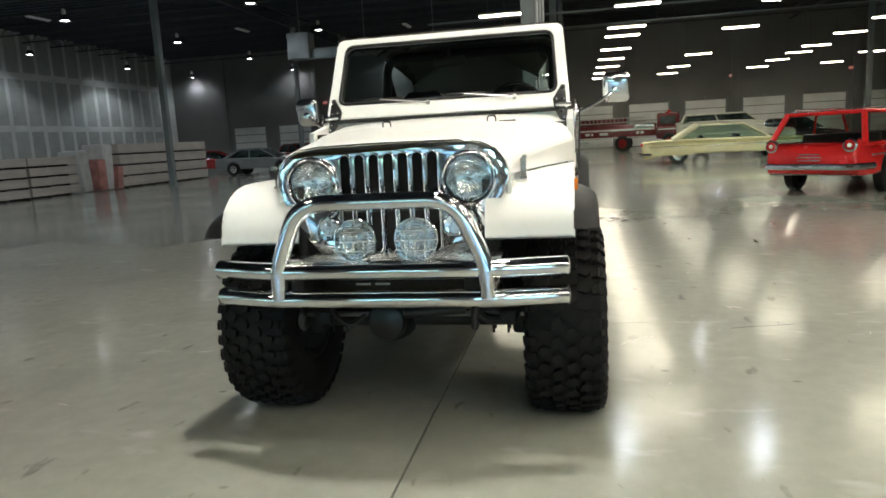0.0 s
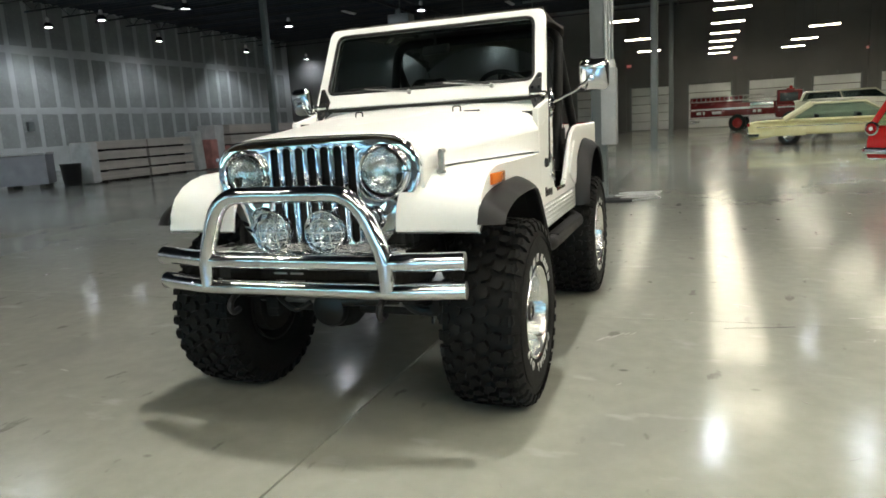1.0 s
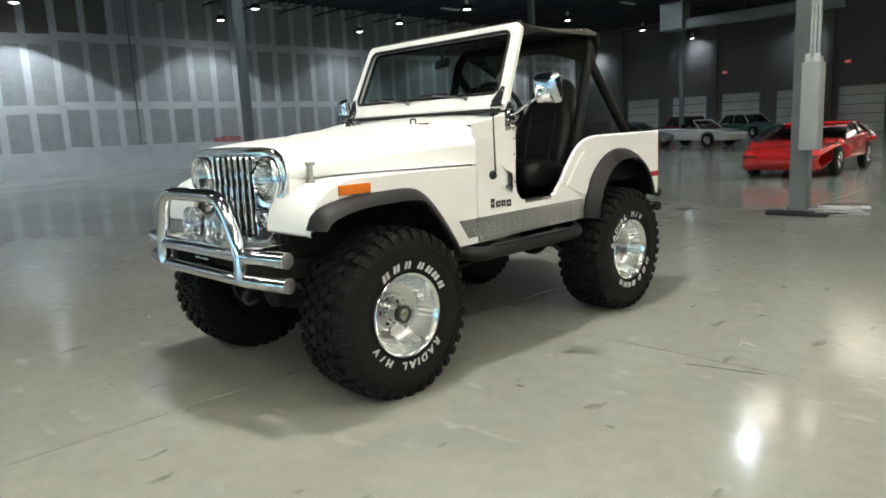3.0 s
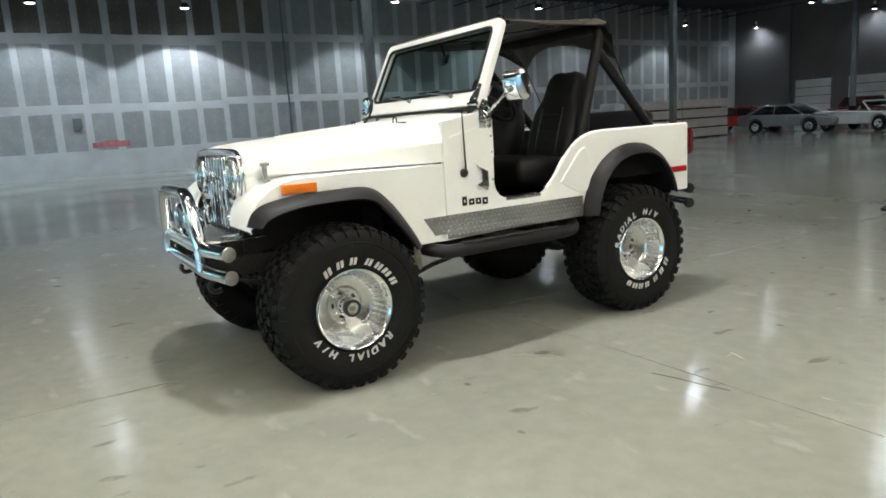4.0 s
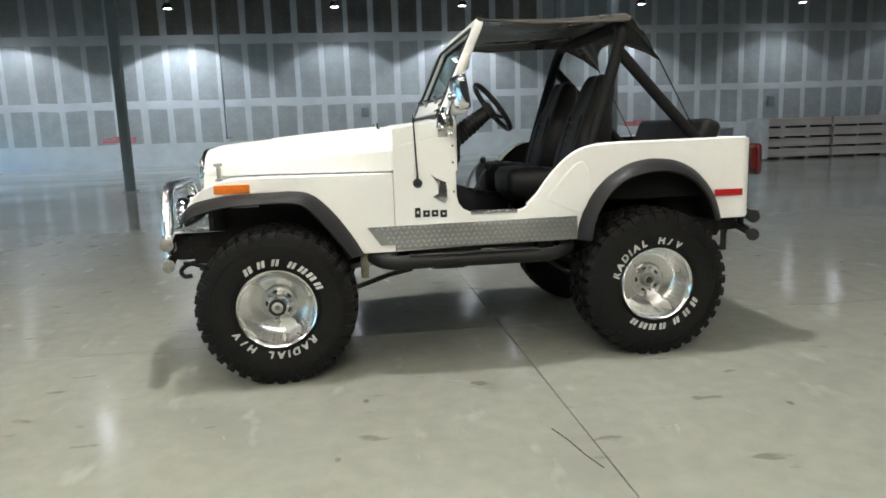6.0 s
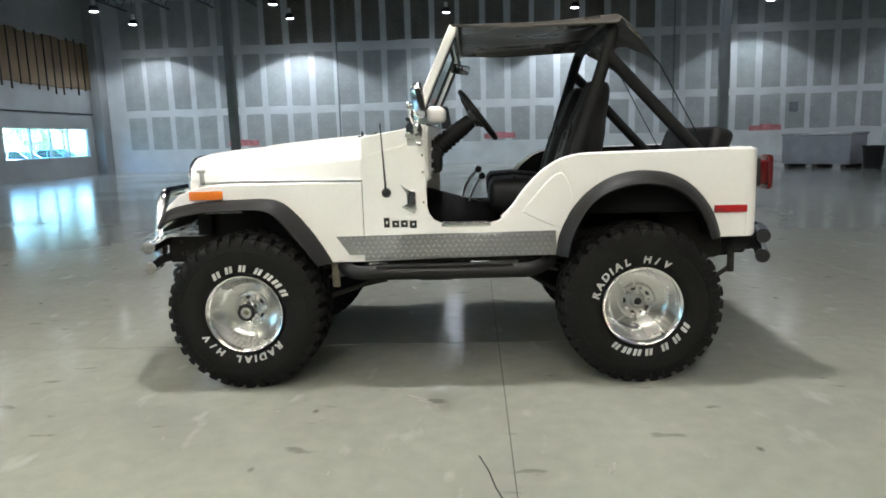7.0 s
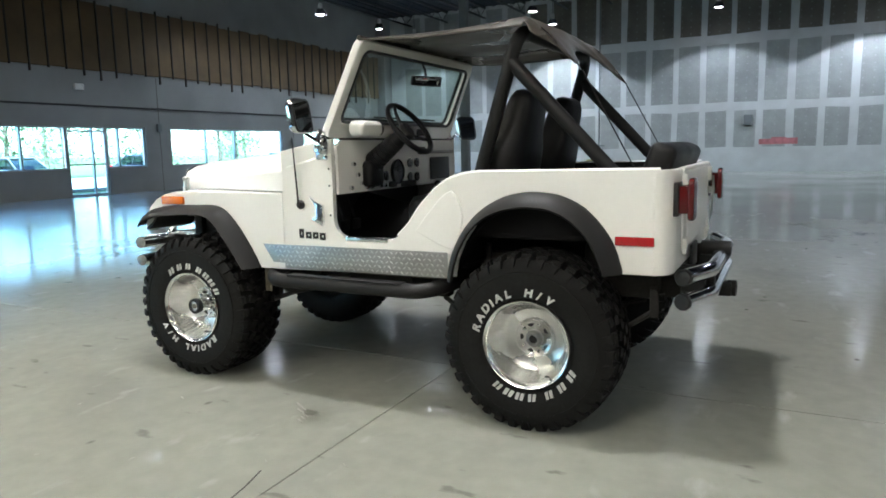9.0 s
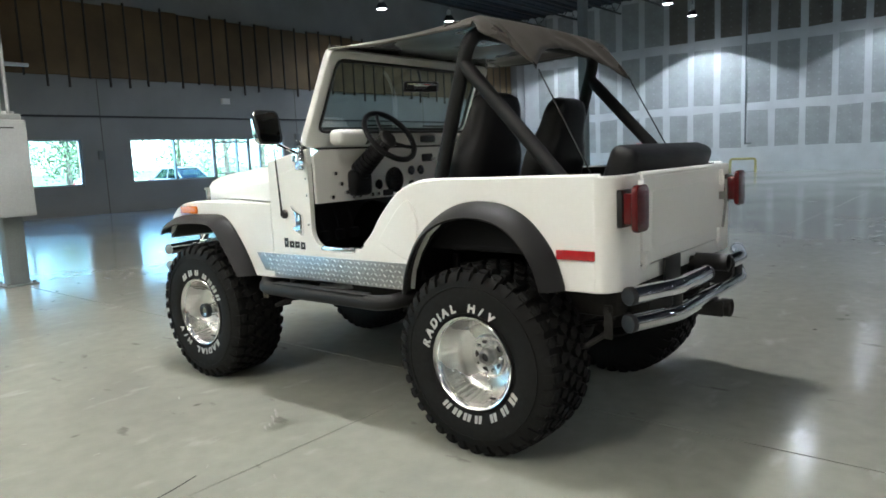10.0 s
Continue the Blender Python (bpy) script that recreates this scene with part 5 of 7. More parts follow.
def build_underbody():
    bm = bm_new()
    for s in (1, -1):
        box(bm, (s * 0.36 - 0.035, -0.50, 0.60), (s * 0.36 + 0.035, 2.75, 0.70), 0.008)
    for y in (-0.35, 0.62, 1.35, 2.65):
        box(bm, (-0.36, y - 0.04, 0.61), (0.36, y + 0.04, 0.69), 0.006)
    part("chassis_rail", bm, GRIME, CAR)
    for y, off in ((0.0, -0.125), (2.12, 0.0)):
        bm = bm_new()
        tube(bm, [(-0.58, y, HUB_Z), (0.58, y, HUB_Z)], 0.042, 14)
        lathe(bm, [(0.0, -0.16), (0.07, -0.14), (0.10, -0.07), (0.115, 0.0), (0.10, 0.07), (0.07, 0.13), (0.0, 0.15)], Matrix.Translation((off, y, HUB_Z)) @ Matrix.Rotation(radians(90), 4, "X"), 20)
        for s in (1, -1):
            lathe(bm, [(0.15, 0), (0.155, 0.02), (0.155, 0.05), (0.06, 0.06)], Matrix.Translation((s * 0.53, y, HUB_Z)) @ Matrix.Rotation(radians(90 * s), 4, "Y"), 24)
        part("axle", bm, GRIME, CAR)
        for s in (1, -1):
            bm = bm_new()
            for k in range(5):
                ln = 0.56 - 0.09 * k
                z0 = HUB_Z + 0.085 - 0.009 * k
                pts = [(-ln, 0.11 * (ln / 0.56) ** 2), (-ln / 2, 0.11 * (ln / 1.12) ** 2), (0, 0), (ln / 2, 0.11 * (ln / 1.12) ** 2), (ln, 0.11 * (ln / 0.56) ** 2)]
                loft(bm, [[(s * 0.40 - 0.028, y + a, z0 + b), (s * 0.40 + 0.028, y + a, z0 + b), (s * 0.40 + 0.028, y + a, z0 + b + 0.007), (s * 0.40 - 0.028, y + a, z0 + b + 0.007)] for a, b in pts])
            for dx in (-0.035, 0.035):
                for dy in (-0.035, 0.035):
                    tube(bm, [(s * 0.40 + dx, y + dy, HUB_Z - 0.07), (s * 0.40 + dx, y + dy, HUB_Z + 0.12)], 0.007, 6)
            part("leaf_spring", bm, GRIME, CAR)
            bm = bm_new()
            tube(bm, [(s * 0.47, y + (0.09 if y < 1 else -0.09), 0.40), (s * 0.42, y + 0.02, 0.60)], 0.020, 10)
            tube(bm, [(s * 0.42, y + 0.02, 0.60), (s * 0.40, y, 0.78)], 0.030, 12)
            part("shock_absorber", bm, BLACK, CAR)
    bm = bm_new()
    lathe(bm, [(0.0, 0.0), (0.05, 0.003), (0.082, 0.016), (0.092, 0.032), (0.094, 0.05)], Matrix.Translation((-0.125, -0.185, HUB_Z + 0.015)) @ Matrix.Rotation(radians(-90), 4, "X"), 28)
    part("differential_cover", bm, BLACK, CAR)
    bm = bm_new()
    tube(bm, [(-0.52, -0.14, 0.47), (0.52, -0.14, 0.47)], 0.014, 8)
    tube(bm, [(-0.30, -0.18, 0.53), (0.50, -0.12, 0.49)], 0.012, 8)
    each("steering_rod", bm, STEEL, CAR)
    bm = bm_new()
    for s in (1, -1):
        box(bm, (s * 0.50 - 0.04, -0.10, 0.36), (s * 0.50 + 0.04, 0.06, 0.52), 0.02)
        box(bm, (s * 0.44 - 0.03, -0.19, 0.43), (s * 0.44 + 0.05, -0.08, 0.50), 0.012)
    each("steering_knuckle", bm, GRIME, CAR)
    bm = bm_new()
    tube(bm, smooth_path([(0.30, -0.24, 0.56), (0.34, -0.20, 0.47), (0.44, -0.16, 0.45), (0.52, -0.12, 0.50)], 5), 0.024, 10)
    tube(bm, smooth_path([(-0.34, -0.30, 0.62), (-0.36, -0.22, 0.50), (-0.30, -0.18, 0.43), (-0.22, -0.17, 0.47)], 5), 0.012, 8)
    tube(bm, [(-0.02, -0.20, 0.49), (0.26, -0.19, 0.505)], 0.026, 12)
    each("steering_damper", bm, BLACK, CAR)
    for s in (1, -1):
        # dark sheet added to close the bright gap beside the front wheel
        bm = bm_new()
        box(bm, (min(s * 0.40, s * 0.60), 0.30, 0.41), (max(s * 0.40, s * 0.60), 0.33, 0.98), 0.01)
        part("gap_filler", bm, GRIME, CAR)
        bm = bm_new()
        add_mesh(bm, plate([[(1.50, 0.90), (1.50, 0.985), (1.56, 1.060), (1.62, 1.125), (1.69, 1.180), (1.76, 1.208), (1.87, 1.222), (2.665, 1.230), (2.665, 0.90)]], 0.008, 0.002, at_x(s * 0.7165)))
        part("side_liner", bm, CARPET, CAR, "black carpet side liner")
    bm = bm_new()
    box(bm, (-0.30, 0.86, 0.49), (0.30, 1.22, 0.62), 0.02)
    box(bm, (-0.12, 0.90, 0.465), (0.30, 1.12, 0.52), 0.015)
    box(bm, (-0.16, 0.70, 0.50), (0.22, 1.15, 0.60), 0.03)
    part("skid_plate", bm, GRIME, CAR)
    bm = bm_new()
    tube(bm, [(-0.02, 0.15, 0.44), (0.10, 0.95, 0.55)], 0.028, 10)
    tube(bm, [(0.0, 2.0, 0.44), (0.05, 1.35, 0.56)], 0.028, 10)
    each("propeller_shaft", bm, STEEL, CAR)
    bm = bm_new()
    tube(bm, smooth_path([(-0.30, 0.3, 0.58), (-0.32, 0.9, 0.56), (-0.45, 1.3, 0.56), (-0.48, 1.7, 0.60), (-0.30, 2.2, 0.72), (-0.09, 2.8, 0.782)], 5), 0.026, 10)
    lathe(bm, [(0.03, -0.24), (0.075, -0.20), (0.075, 0.20), (0.03, 0.24)], Matrix.Translation((-0.46, 1.35, 0.57)) @ Matrix.Rotation(radians(90), 4, "X"), 18)
    part("exhaust", bm, GRIME, CAR)
    bm = bm_new()
    box(bm, (-0.22, -0.30, 0.70), (0.22, 0.55, 1.05), 0.05)
    box(bm, (-0.16, -0.05, 0.50), (0.16, 0.45, 0.72), 0.04)
    part("engine", bm, GRIME, CAR)
    bm = bm_new()
    box(bm, (0.10, 1.80, 0.58), (0.52, 2.02, 0.80), 0.03)
    box(bm, (-0.5, 2.3, 0.60), (0.5, 2.66, 0.88), 0.04)
    part("fuel_tank", bm, GRIME, CAR)


build_tub()
build_cowl_and_hood()
build_fenders()
build_flares()
build_rocker()
build_grille()
build_front_bumper()
build_wheels()
build_windscreen()
build_mirrors()
build_cabin()
build_cage_and_top()
build_rear()
build_side_trim()
build_underbody()


# ---- the hall ----
X0, X1, Y0, Y1, H = -30.5, 24.0, -17.75, 47.5, 8.6


def floor_material():
    """Sealed concrete: cloudy blotches, stains, pale scuffs and dark specks."""
    mat = material("polished_concrete", (0.265, 0.272, 0.238), 0.15, spec=0.25, var=0.10, var_scale=0.35, grain=0.06, grain_scale=9, bump=0.010, bump_scale=5, rough_var=0.045, per_object=0.025)
    nt = mat.node_tree
    b = nt.nodes["Principled BSDF"]
    src = b.inputs["Base Color"].links[0].from_socket
    geo = nt.nodes.new("ShaderNodeTexCoord")

    def layer(src, scale, lo, hi, color, amount, stretch=(1, 1, 1), kind="noise"):
        mp = nt.nodes.new("ShaderNodeMapping")
        mp.inputs["Scale"].default_value = stretch
        nt.links.new(geo.outputs["Object"], mp.inputs["Vector"])
        if kind == "noise":
            tx = nt.nodes.new("ShaderNodeTexNoise")
            tx.inputs["Scale"].default_value, tx.inputs["Detail"].default_value = scale, 8
            out = tx.outputs["Fac"]
        else:
            tx = nt.nodes.new("ShaderNodeTexVoronoi")
            tx.inputs["Scale"].default_value = scale
            out = tx.outputs["Distance"]
        nt.links.new(mp.outputs["Vector"], tx.inputs["Vector"])
        mr = nt.nodes.new("ShaderNodeMapRange")
        mr.inputs["From Min"].default_value, mr.inputs["From Max"].default_value = lo, hi
        mr.inputs["To Min"].default_value, mr.inputs["To Max"].default_value = 0.0, amount
        nt.links.new(out, mr.inputs["Value"])
        mx = nt.nodes.new("ShaderNodeMix")
        mx.data_type = "RGBA"
        nt.links.new(mr.outputs[0], mx.inputs[0])
        nt.links.new(src, mx.inputs[6])
        mx.inputs[7].default_value = (*color, 1)
        return mx.outputs[2]
    src = layer(src, 1.1, 0.55, 0.75, (0.20, 0.205, 0.19), 0.55)
    src = layer(src, 2.2, 0.62, 0.72, (0.40, 0.41, 0.385), 0.5, (1, 2.2, 1))
    src = layer(src, 3.1, 0.66, 0.72, (0.13, 0.125, 0.11), 0.7, (2.5, 1, 1))
    src = layer(src, 1.6, 0.055, 0.02, (0.09, 0.085, 0.075), 0.8, (1, 1.6, 1), "cells")
    nt.links.new(src, b.inputs["Base Color"])
    return mat


CONCRETE = floor_material()
JOINT = material("joint_filler", (0.095, 0.092, 0.083), 0.8)
WALLCON = material("tilt_up_concrete", (0.26, 0.27, 0.27), 0.85, var=0.14, var_scale=0.6, grain=0.06, bump=0.1, bump_scale=30)
REARCON = material("grey_block_wall", (0.165, 0.163, 0.162), 0.85, var=0.12, var_scale=0.5, grain=0.06, bump=0.1)
COMPOUND = material("joint_compound", (0.52, 0.54, 0.54), 0.8, var=0.08, var_scale=1.5, grain=0.05, bump=0.1, bump_scale=12)
BOARD = material("gypsum_board", (0.315, 0.33, 0.325), 0.85, var=0.10, var_scale=2.0, grain=0.07, grain_scale=30, bump=0.05, per_object=0.10)


def screw_spots(mat, color):
    """Rows of small filled screw heads on the boards."""
    nt = mat.node_tree
    b = nt.nodes["Principled BSDF"]
    src = b.inputs["Base Color"].links[0].from_socket
    geo = nt.nodes.new("ShaderNodeTexCoord")
    xyz = nt.nodes.new("ShaderNodeSeparateXYZ")
    nt.links.new(geo.outputs["Object"], xyz.inputs[0])
    dist = []
    for axis, step in (("Y", 0.203), ("Z", 0.15)):
        pp = nt.nodes.new("ShaderNodeMath")
        pp.operation = "PINGPONG"
        pp.inputs[1].default_value = step
        nt.links.new(xyz.outputs[axis], pp.inputs[0])
        sq = nt.nodes.new("ShaderNodeMath")
        sq.operation = "POWER"
        sq.inputs[1].default_value = 2.0
        nt.links.new(pp.outputs[0], sq.inputs[0])
        dist.append(sq)
    add = nt.nodes.new("ShaderNodeMath")
    nt.links.new(dist[0].outputs[0], add.inputs[0])
    nt.links.new(dist[1].outputs[0], add.inputs[1])
    spot = nt.nodes.new("ShaderNodeMapRange")
    spot.inputs["From Min"].default_value, spot.inputs["From Max"].default_value = 0.0018, 0.0008
    spot.inputs["To Max"].default_value = 0.30
    nt.links.new(add.outputs[0], spot.inputs["Value"])
    mx = nt.nodes.new("ShaderNodeMix")
    mx.data_type = "RGBA"
    nt.links.new(spot.outputs[0], mx.inputs[0])
    nt.links.new(src, mx.inputs[6])
    mx.inputs[7].default_value = (*color, 1)
    nt.links.new(mx.outputs[2], b.inputs["Base Color"])


# brown boards, darkened in colour for the shade high on the wall
BROWNBOARD = material("shaded_brown_board", (0.15, 0.138, 0.12), 0.85, var=0.22, var_scale=0.9, grain=0.08, grain_scale=30, bump=0.05, per_object=0.14)
screw_spots(BROWNBOARD, (0.36, 0.36, 0.35))
screw_spots(BOARD, (0.50, 0.52, 0.52))
KRAFT = material("brown_insulation_paper", (0.125, 0.085, 0.043), 0.7, var=0.25, var_scale=1.2, grain=0.1, bump=0.4, bump_scale=5, per_object=0.12)
STRIP = material("dark_furring", (0.045, 0.04, 0.035), 0.8, var=0.2)
DECK = material("dark_roof_deck", (0.030, 0.036, 0.050), 0.85, var=0.2, var_scale=0.5)
STEELPAINT = material("grey_painted_steel", (0.17, 0.19, 0.195), 0.5, var=0.12, var_scale=2, grain=0.06)
JOISTM = material("dark_joist_steel", (0.045, 0.048, 0.052), 0.6, var=0.15)
DOORM = material("white_sectional_door", (0.74, 0.75, 0.75), 0.6, var=0.12, var_scale=0.8, grain=0.05)
ALUFRAME = material("pale_window_frame", (0.40, 0.46, 0.48), 0.4, 0.6)
CONDUIT = material("galvanised_conduit", (0.50, 0.51, 0.51), 0.35, 0.9, var=0.1)
PANELBOX = material("pale_grey_enclosure", (0.38, 0.40, 0.41), 0.45, var=0.06)
WOODWRAP = material("white_bundle_board", (0.56, 0.51, 0.47), 0.75, var=0.10, var_scale=2, grain=0.06, per_object=0.08)
PINKWRAP = material("printed_red_wrap", (0.48, 0.22, 0.20), 0.5, var=0.3, var_scale=3)
PALEWRAP = material("white_plastic_wrap", (0.66, 0.66, 0.66), 0.35, var=0.12, var_scale=4, bump=0.4, bump_scale=8)
YELLOW = material("yellow_enamel", (0.38, 0.35, 0.14), 0.5, var=0.15)
REDPAINTMARK = material("red_marker_paint", (0.46, 0.17, 0.18), 0.8, var=0.3, var_scale=4)
TUBE_GLOW = glow("warm_white_tube", (1.0, 0.93, 0.70), TUBE_POWER)
BAY_GLOW = glow("cool_white_bulb", (0.90, 0.96, 1.0), BAY_POWER)
WPANE = pane_material("window_glass", (0.48, 0.82, 0.99))


def structure(name, bm, mat, label="", smooth=30):
    return tagged(part(name, bm, mat, None, "", smooth), label, "", "", "structure")


# floor slabs on a dark bed, cut by saw joints
bm = bm_new()
box(bm, (X0 - 0.3, Y0 - 0.3, -0.30), (X1 + 0.3, Y1 + 0.3, -0.012))
FLOOR = tagged(part("floor", bm, JOINT), "polished grey concrete floor with saw-cut joints", "floor", "", "structure")
jx = [0.085 + 7.365 * k for k in range(-5, 5)]
jy = [1.39 + 6.62 * k for k in range(-4, 8)]
cuts_x = [X0 - 0.3] + [x for x in jx if X0 < x < X1] + [X1 + 0.3]
cuts_y = [Y0 - 0.3] + [y for y in jy if Y0 < y < Y1] + [Y1 + 0.3]
for a, b in zip(cuts_x, cuts_x[1:]):
    for c, d in zip(cuts_y, cuts_y[1:]):
        bm = bm_new()
        box(bm, (a + 0.0050, c + 0.0026, -0.10), (b - 0.0050, d - 0.0026, 0.0), 0.001, None, 1)
        part("slab", bm, CONCRETE, FLOOR)


def wall_with_holes(name, length, height, holes, thick, mat, m, label):
    outline = [(0, 0), (length, 0), (length, height), (0, height)]
    return structure(name, plate([outline, *holes], thick, 0, m), mat, label)


def rect(u0, v0, u1, v1):
    return [(u0, v0), (u1, v0), (u1, v1), (u0, v1)]


# window wall to the south (-y): u runs along +x from X0
SILL, HEAD = 0.90, 2.30
holes = [rect(a - X0, SILL, b - X0, HEAD) for a, b in ((-6.25, -3.0), (-21.4, -15.0), (-29.3, -22.95))]
# unseen openings to the east, added for blue daylight and reflections
holes += [rect(a - X0, SILL, b - X0, HEAD) for a, b in ((16.2, 22.5),)]
holes += [rect(a - X0, SILL, b - X0, 3.20) for a, b in ((-2.0, 1.5), (3.2, 6.6), (8.6, 14.9))]
holes.append(rect(-13.85 - X0, SILL, -7.75 - X0, HEAD))
holes[-1] = [(-13.85 - X0, SILL), (-12.25 - X0, SILL), (-12.25 - X0, 0.02), (-10.80 - X0, 0.02), (-10.80 - X0, SILL), (-7.75 - X0, SILL), (-7.75 - X0, HEAD), (-13.85 - X0, HEAD)]
m_south = Matrix(((1, 0, 0, X0), (0, 0, -1, Y0 - 0.11), (0, 1, 0, 0), (0, 0, 0, 1)))
wall_with_holes("wall_south", X1 - X0, H, holes, 0.22, WALLCON, m_south, "grey tilt-up concrete wall with low windows")


def glazing(name, x0, x1, z0, z1, posts, label, rails=()):
    win = tagged(new(name), label, "window", "", "structure")
    y = Y0 - 0.11
    bm = bm_new()
    for x in [x0 + 0.03, x1 - 0.03, *posts]:
        box(bm, (x - 0.03, y - 0.05, z0), (x + 0.03, y + 0.05, z1), 0.004)
    each("mullion", bm, ALUFRAME, win)
    bm = bm_new()
    for z in (z0 + 0.025, z1 - 0.025, *rails):
        box(bm, (x0 + 0.06, y - 0.045, z - 0.025), (x1 - 0.06, y + 0.045, z + 0.025), 0.004)
    each("window_rail", bm, ALUFRAME, win)
    edges = sorted([x0 + 0.06, x1 - 0.06, *posts])
    for a, b in zip(edges, edges[1:]):
        bm = bm_new()
        bm.faces.new([bm.verts.new(q) for q in ((b - 0.02, y, z0 + 0.05), (a + 0.02, y, z0 + 0.05), (a + 0.02, y, z1 - 0.05), (b - 0.02, y, z1 - 0.05))])
        p = part("pane", bm, WPANE, win)
        p.visible_shadow = False
    return win


glazing("window_1", -29.3, -22.95, SILL, HEAD, (-27.6, -26.2, -24.8), "wide aluminium window over a sunlit car park")
glazing("window_2", -21.4, -15.0, SILL, HEAD, (-18.4, -16.8), "wide aluminium window over a sunlit car park")
glazing("window_3", -13.85, -12.25, SILL, HEAD, (-12.75,), "aluminium side window beside the glass door")
glazing("window_4", -10.80, -7.75, SILL, HEAD, (-9.3,), "aluminium window beside the glass door")
glazing("window_5", -6.25, -3.0, SILL, HEAD, (-4.6,), "aluminium window over a sunlit car park")
# out-of-view window, added to let in blue daylight
glazing("unseen_window_6", -2.0, 1.5, SILL, 3.20, (-0.2,), "unseen tall aluminium window, added for blue daylight", (2.35,))
glazing("door_1", -12.25, -10.80, 0.02, HEAD, (-11.75,), "aluminium glass door with a side light", (1.05, 2.15))

# three more windows out of view, added for the same blue daylight
glazing("unseen_window_7", 3.2, 6.6, SILL, 3.20, (4.9,), "unseen tall aluminium window, added for blue daylight", (2.35,))
glazing("unseen_window_8", 8.6, 14.9, SILL, 3.20, (10.7, 12.8), "unseen tall aluminium window, added for blue daylight", (2.35,))
glazing("unseen_window_9", 16.2, 22.5, SILL, HEAD, (18.3, 20.4), "wide aluminium window over a sunlit car park")

# insulation batts above, held by dark strips of uneven length
INS = tagged(new("insulation_band"), "brown paper-faced insulation hung above the concrete wall", "insulation", "", "structure")
rng = random.Random(11)
x = X0 + 0.02
while x < -2.7:
    bm = bm_new()
    box(bm, (x + 0.01, Y0 + 0.004, 4.15 + rng.uniform(-0.03, 0.03)), (x + 0.60, Y0 + 0.075 + rng.uniform(0, 0.03), 6.36 + rng.uniform(-0.05, 0.05)), 0.02, None, 1)
    part("batt", bm, KRAFT, INS)
    bm = bm_new()
    box(bm, (x - 0.022, Y0 + 0.06, 4.15 - rng.choice((0.05, 0.12, 0.2, 0.28, 0.33))), (x + 0.022, Y0 + 0.13, 6.42 + rng.uniform(-0.10, 0.06)), 0.004, None, 1)
    part("strip", bm, STRIP, INS)
    x += 0.61

# pipe along the wall, panel joints, small boxes
bm = bm_new()
tube(bm, [(X0 + 0.6, Y0 + 0.03, 2.98), (-2.4, Y0 + 0.03, 2.98)], 0.03, 8)
tagged(part("wall_pipe", bm, JOISTM), "thin dark pipe along the concrete wall", "pipe")
for xj in (-30.0, -22.2, -14.5, -6.9, 2.4, 7.6, 15.9):
    bm = bm_new()
    box(bm, (xj - 0.012, Y0 - 0.001, 0.01), (xj + 0.012, Y0 + 0.004, 4.1), 0)
    structure("trim", bm, JOINT)
for xb, zb in ((-11.35, 3.58), (-22.0, 1.75), (-14.45, 2.3), (-6.8, 1.8)):
    bm = bm_new()
    w, h = (0.16, 0.10) if zb > 3 else (0.09, 0.14)
    box(bm, (xb - w, Y0, zb - h), (xb + w, Y0 + 0.10, zb + h), 0.01)
    tagged(part("wall_box", bm, PALEWRAP if zb > 3 else STEELPAINT), "small metal box fixed to the concrete wall", "box")

# gypsum wall to the west (-x)
bm = bm_new()
box(bm, (X0 - 0.20, Y0, 0.0), (X0, Y1, H))
WEST = tagged(part("wall_west", bm, COMPOUND), "gypsum board wall with taped pale joints", "wall", "", "structure")
rng = random.Random(5)
PERIOD, PHASE = 1.216, -0.62
k0 = int((Y0 - PHASE) / PERIOD) + 1
k1 = int((Y1 - PHASE) / PERIOD)
for k in range(k0, k1):
    yc = PHASE + PERIOD * (k + 0.5)
    step = 0.42 if yc > 8.2 else 0.0
    for z0, z1 in ((1.13 + 0.0, 2.76), (3.14, 5.72 - 0.0), (6.16, 8.40)):
        if z0 > 3 and step:
            z1 = z1 + 0.0
        z0j, z1j = z0 + (step * 0.35 if z0 > 2 else step * 0.35), z1 + step * 0.45
        z1j = min(z1j, H - 0.06)
        w = 0.465 + rng.uniform(-0.03, 0.03)
        bm = bm_new()
        a, b = yc - w + rng.uniform(-0.02, 0.02), yc + w
        out = []
        for u, v in ((a, z0j), (b, z0j), (b, z1j), (a, z1j)):
            out.append((u + rng.uniform(-0.02, 0.02), v + rng.uniform(-0.03, 0.03)))
        v4 = [bm.verts.new((X0 + 0.0035, u, v)) for u, v in out]
        bm.faces.new(v4)
        r = bmesh.ops.extrude_face_region(bm, geom=bm.faces[:])
        for g in r["geom"]:
            if isinstance(g, bmesh.types.BMVert):
                g.co.x -= 0.006
        part("board", bm, BROWNBOARD if z0 > 6 and -9.5 < yc < 10.4 else BOARD, WEST)
# red paint marks, and a pale band at the foot
for yc in (15.6, 2.6, -10.4):
    bm = bm_new()
    for dy, w, h in ((-0.52, 0.52, 0.24), (0.02, 0.60, 0.31), (0.53, 0.50, 0.27)):
        box(bm, (X0 + 0.004, yc + dy - w / 2, 1.22), (X0 + 0.010, yc + dy + w / 2, 1.22 + h))
    tagged(part("paint_mark", bm, REDPAINTMARK), "faded red paint mark on the gypsum wall", "paint mark")
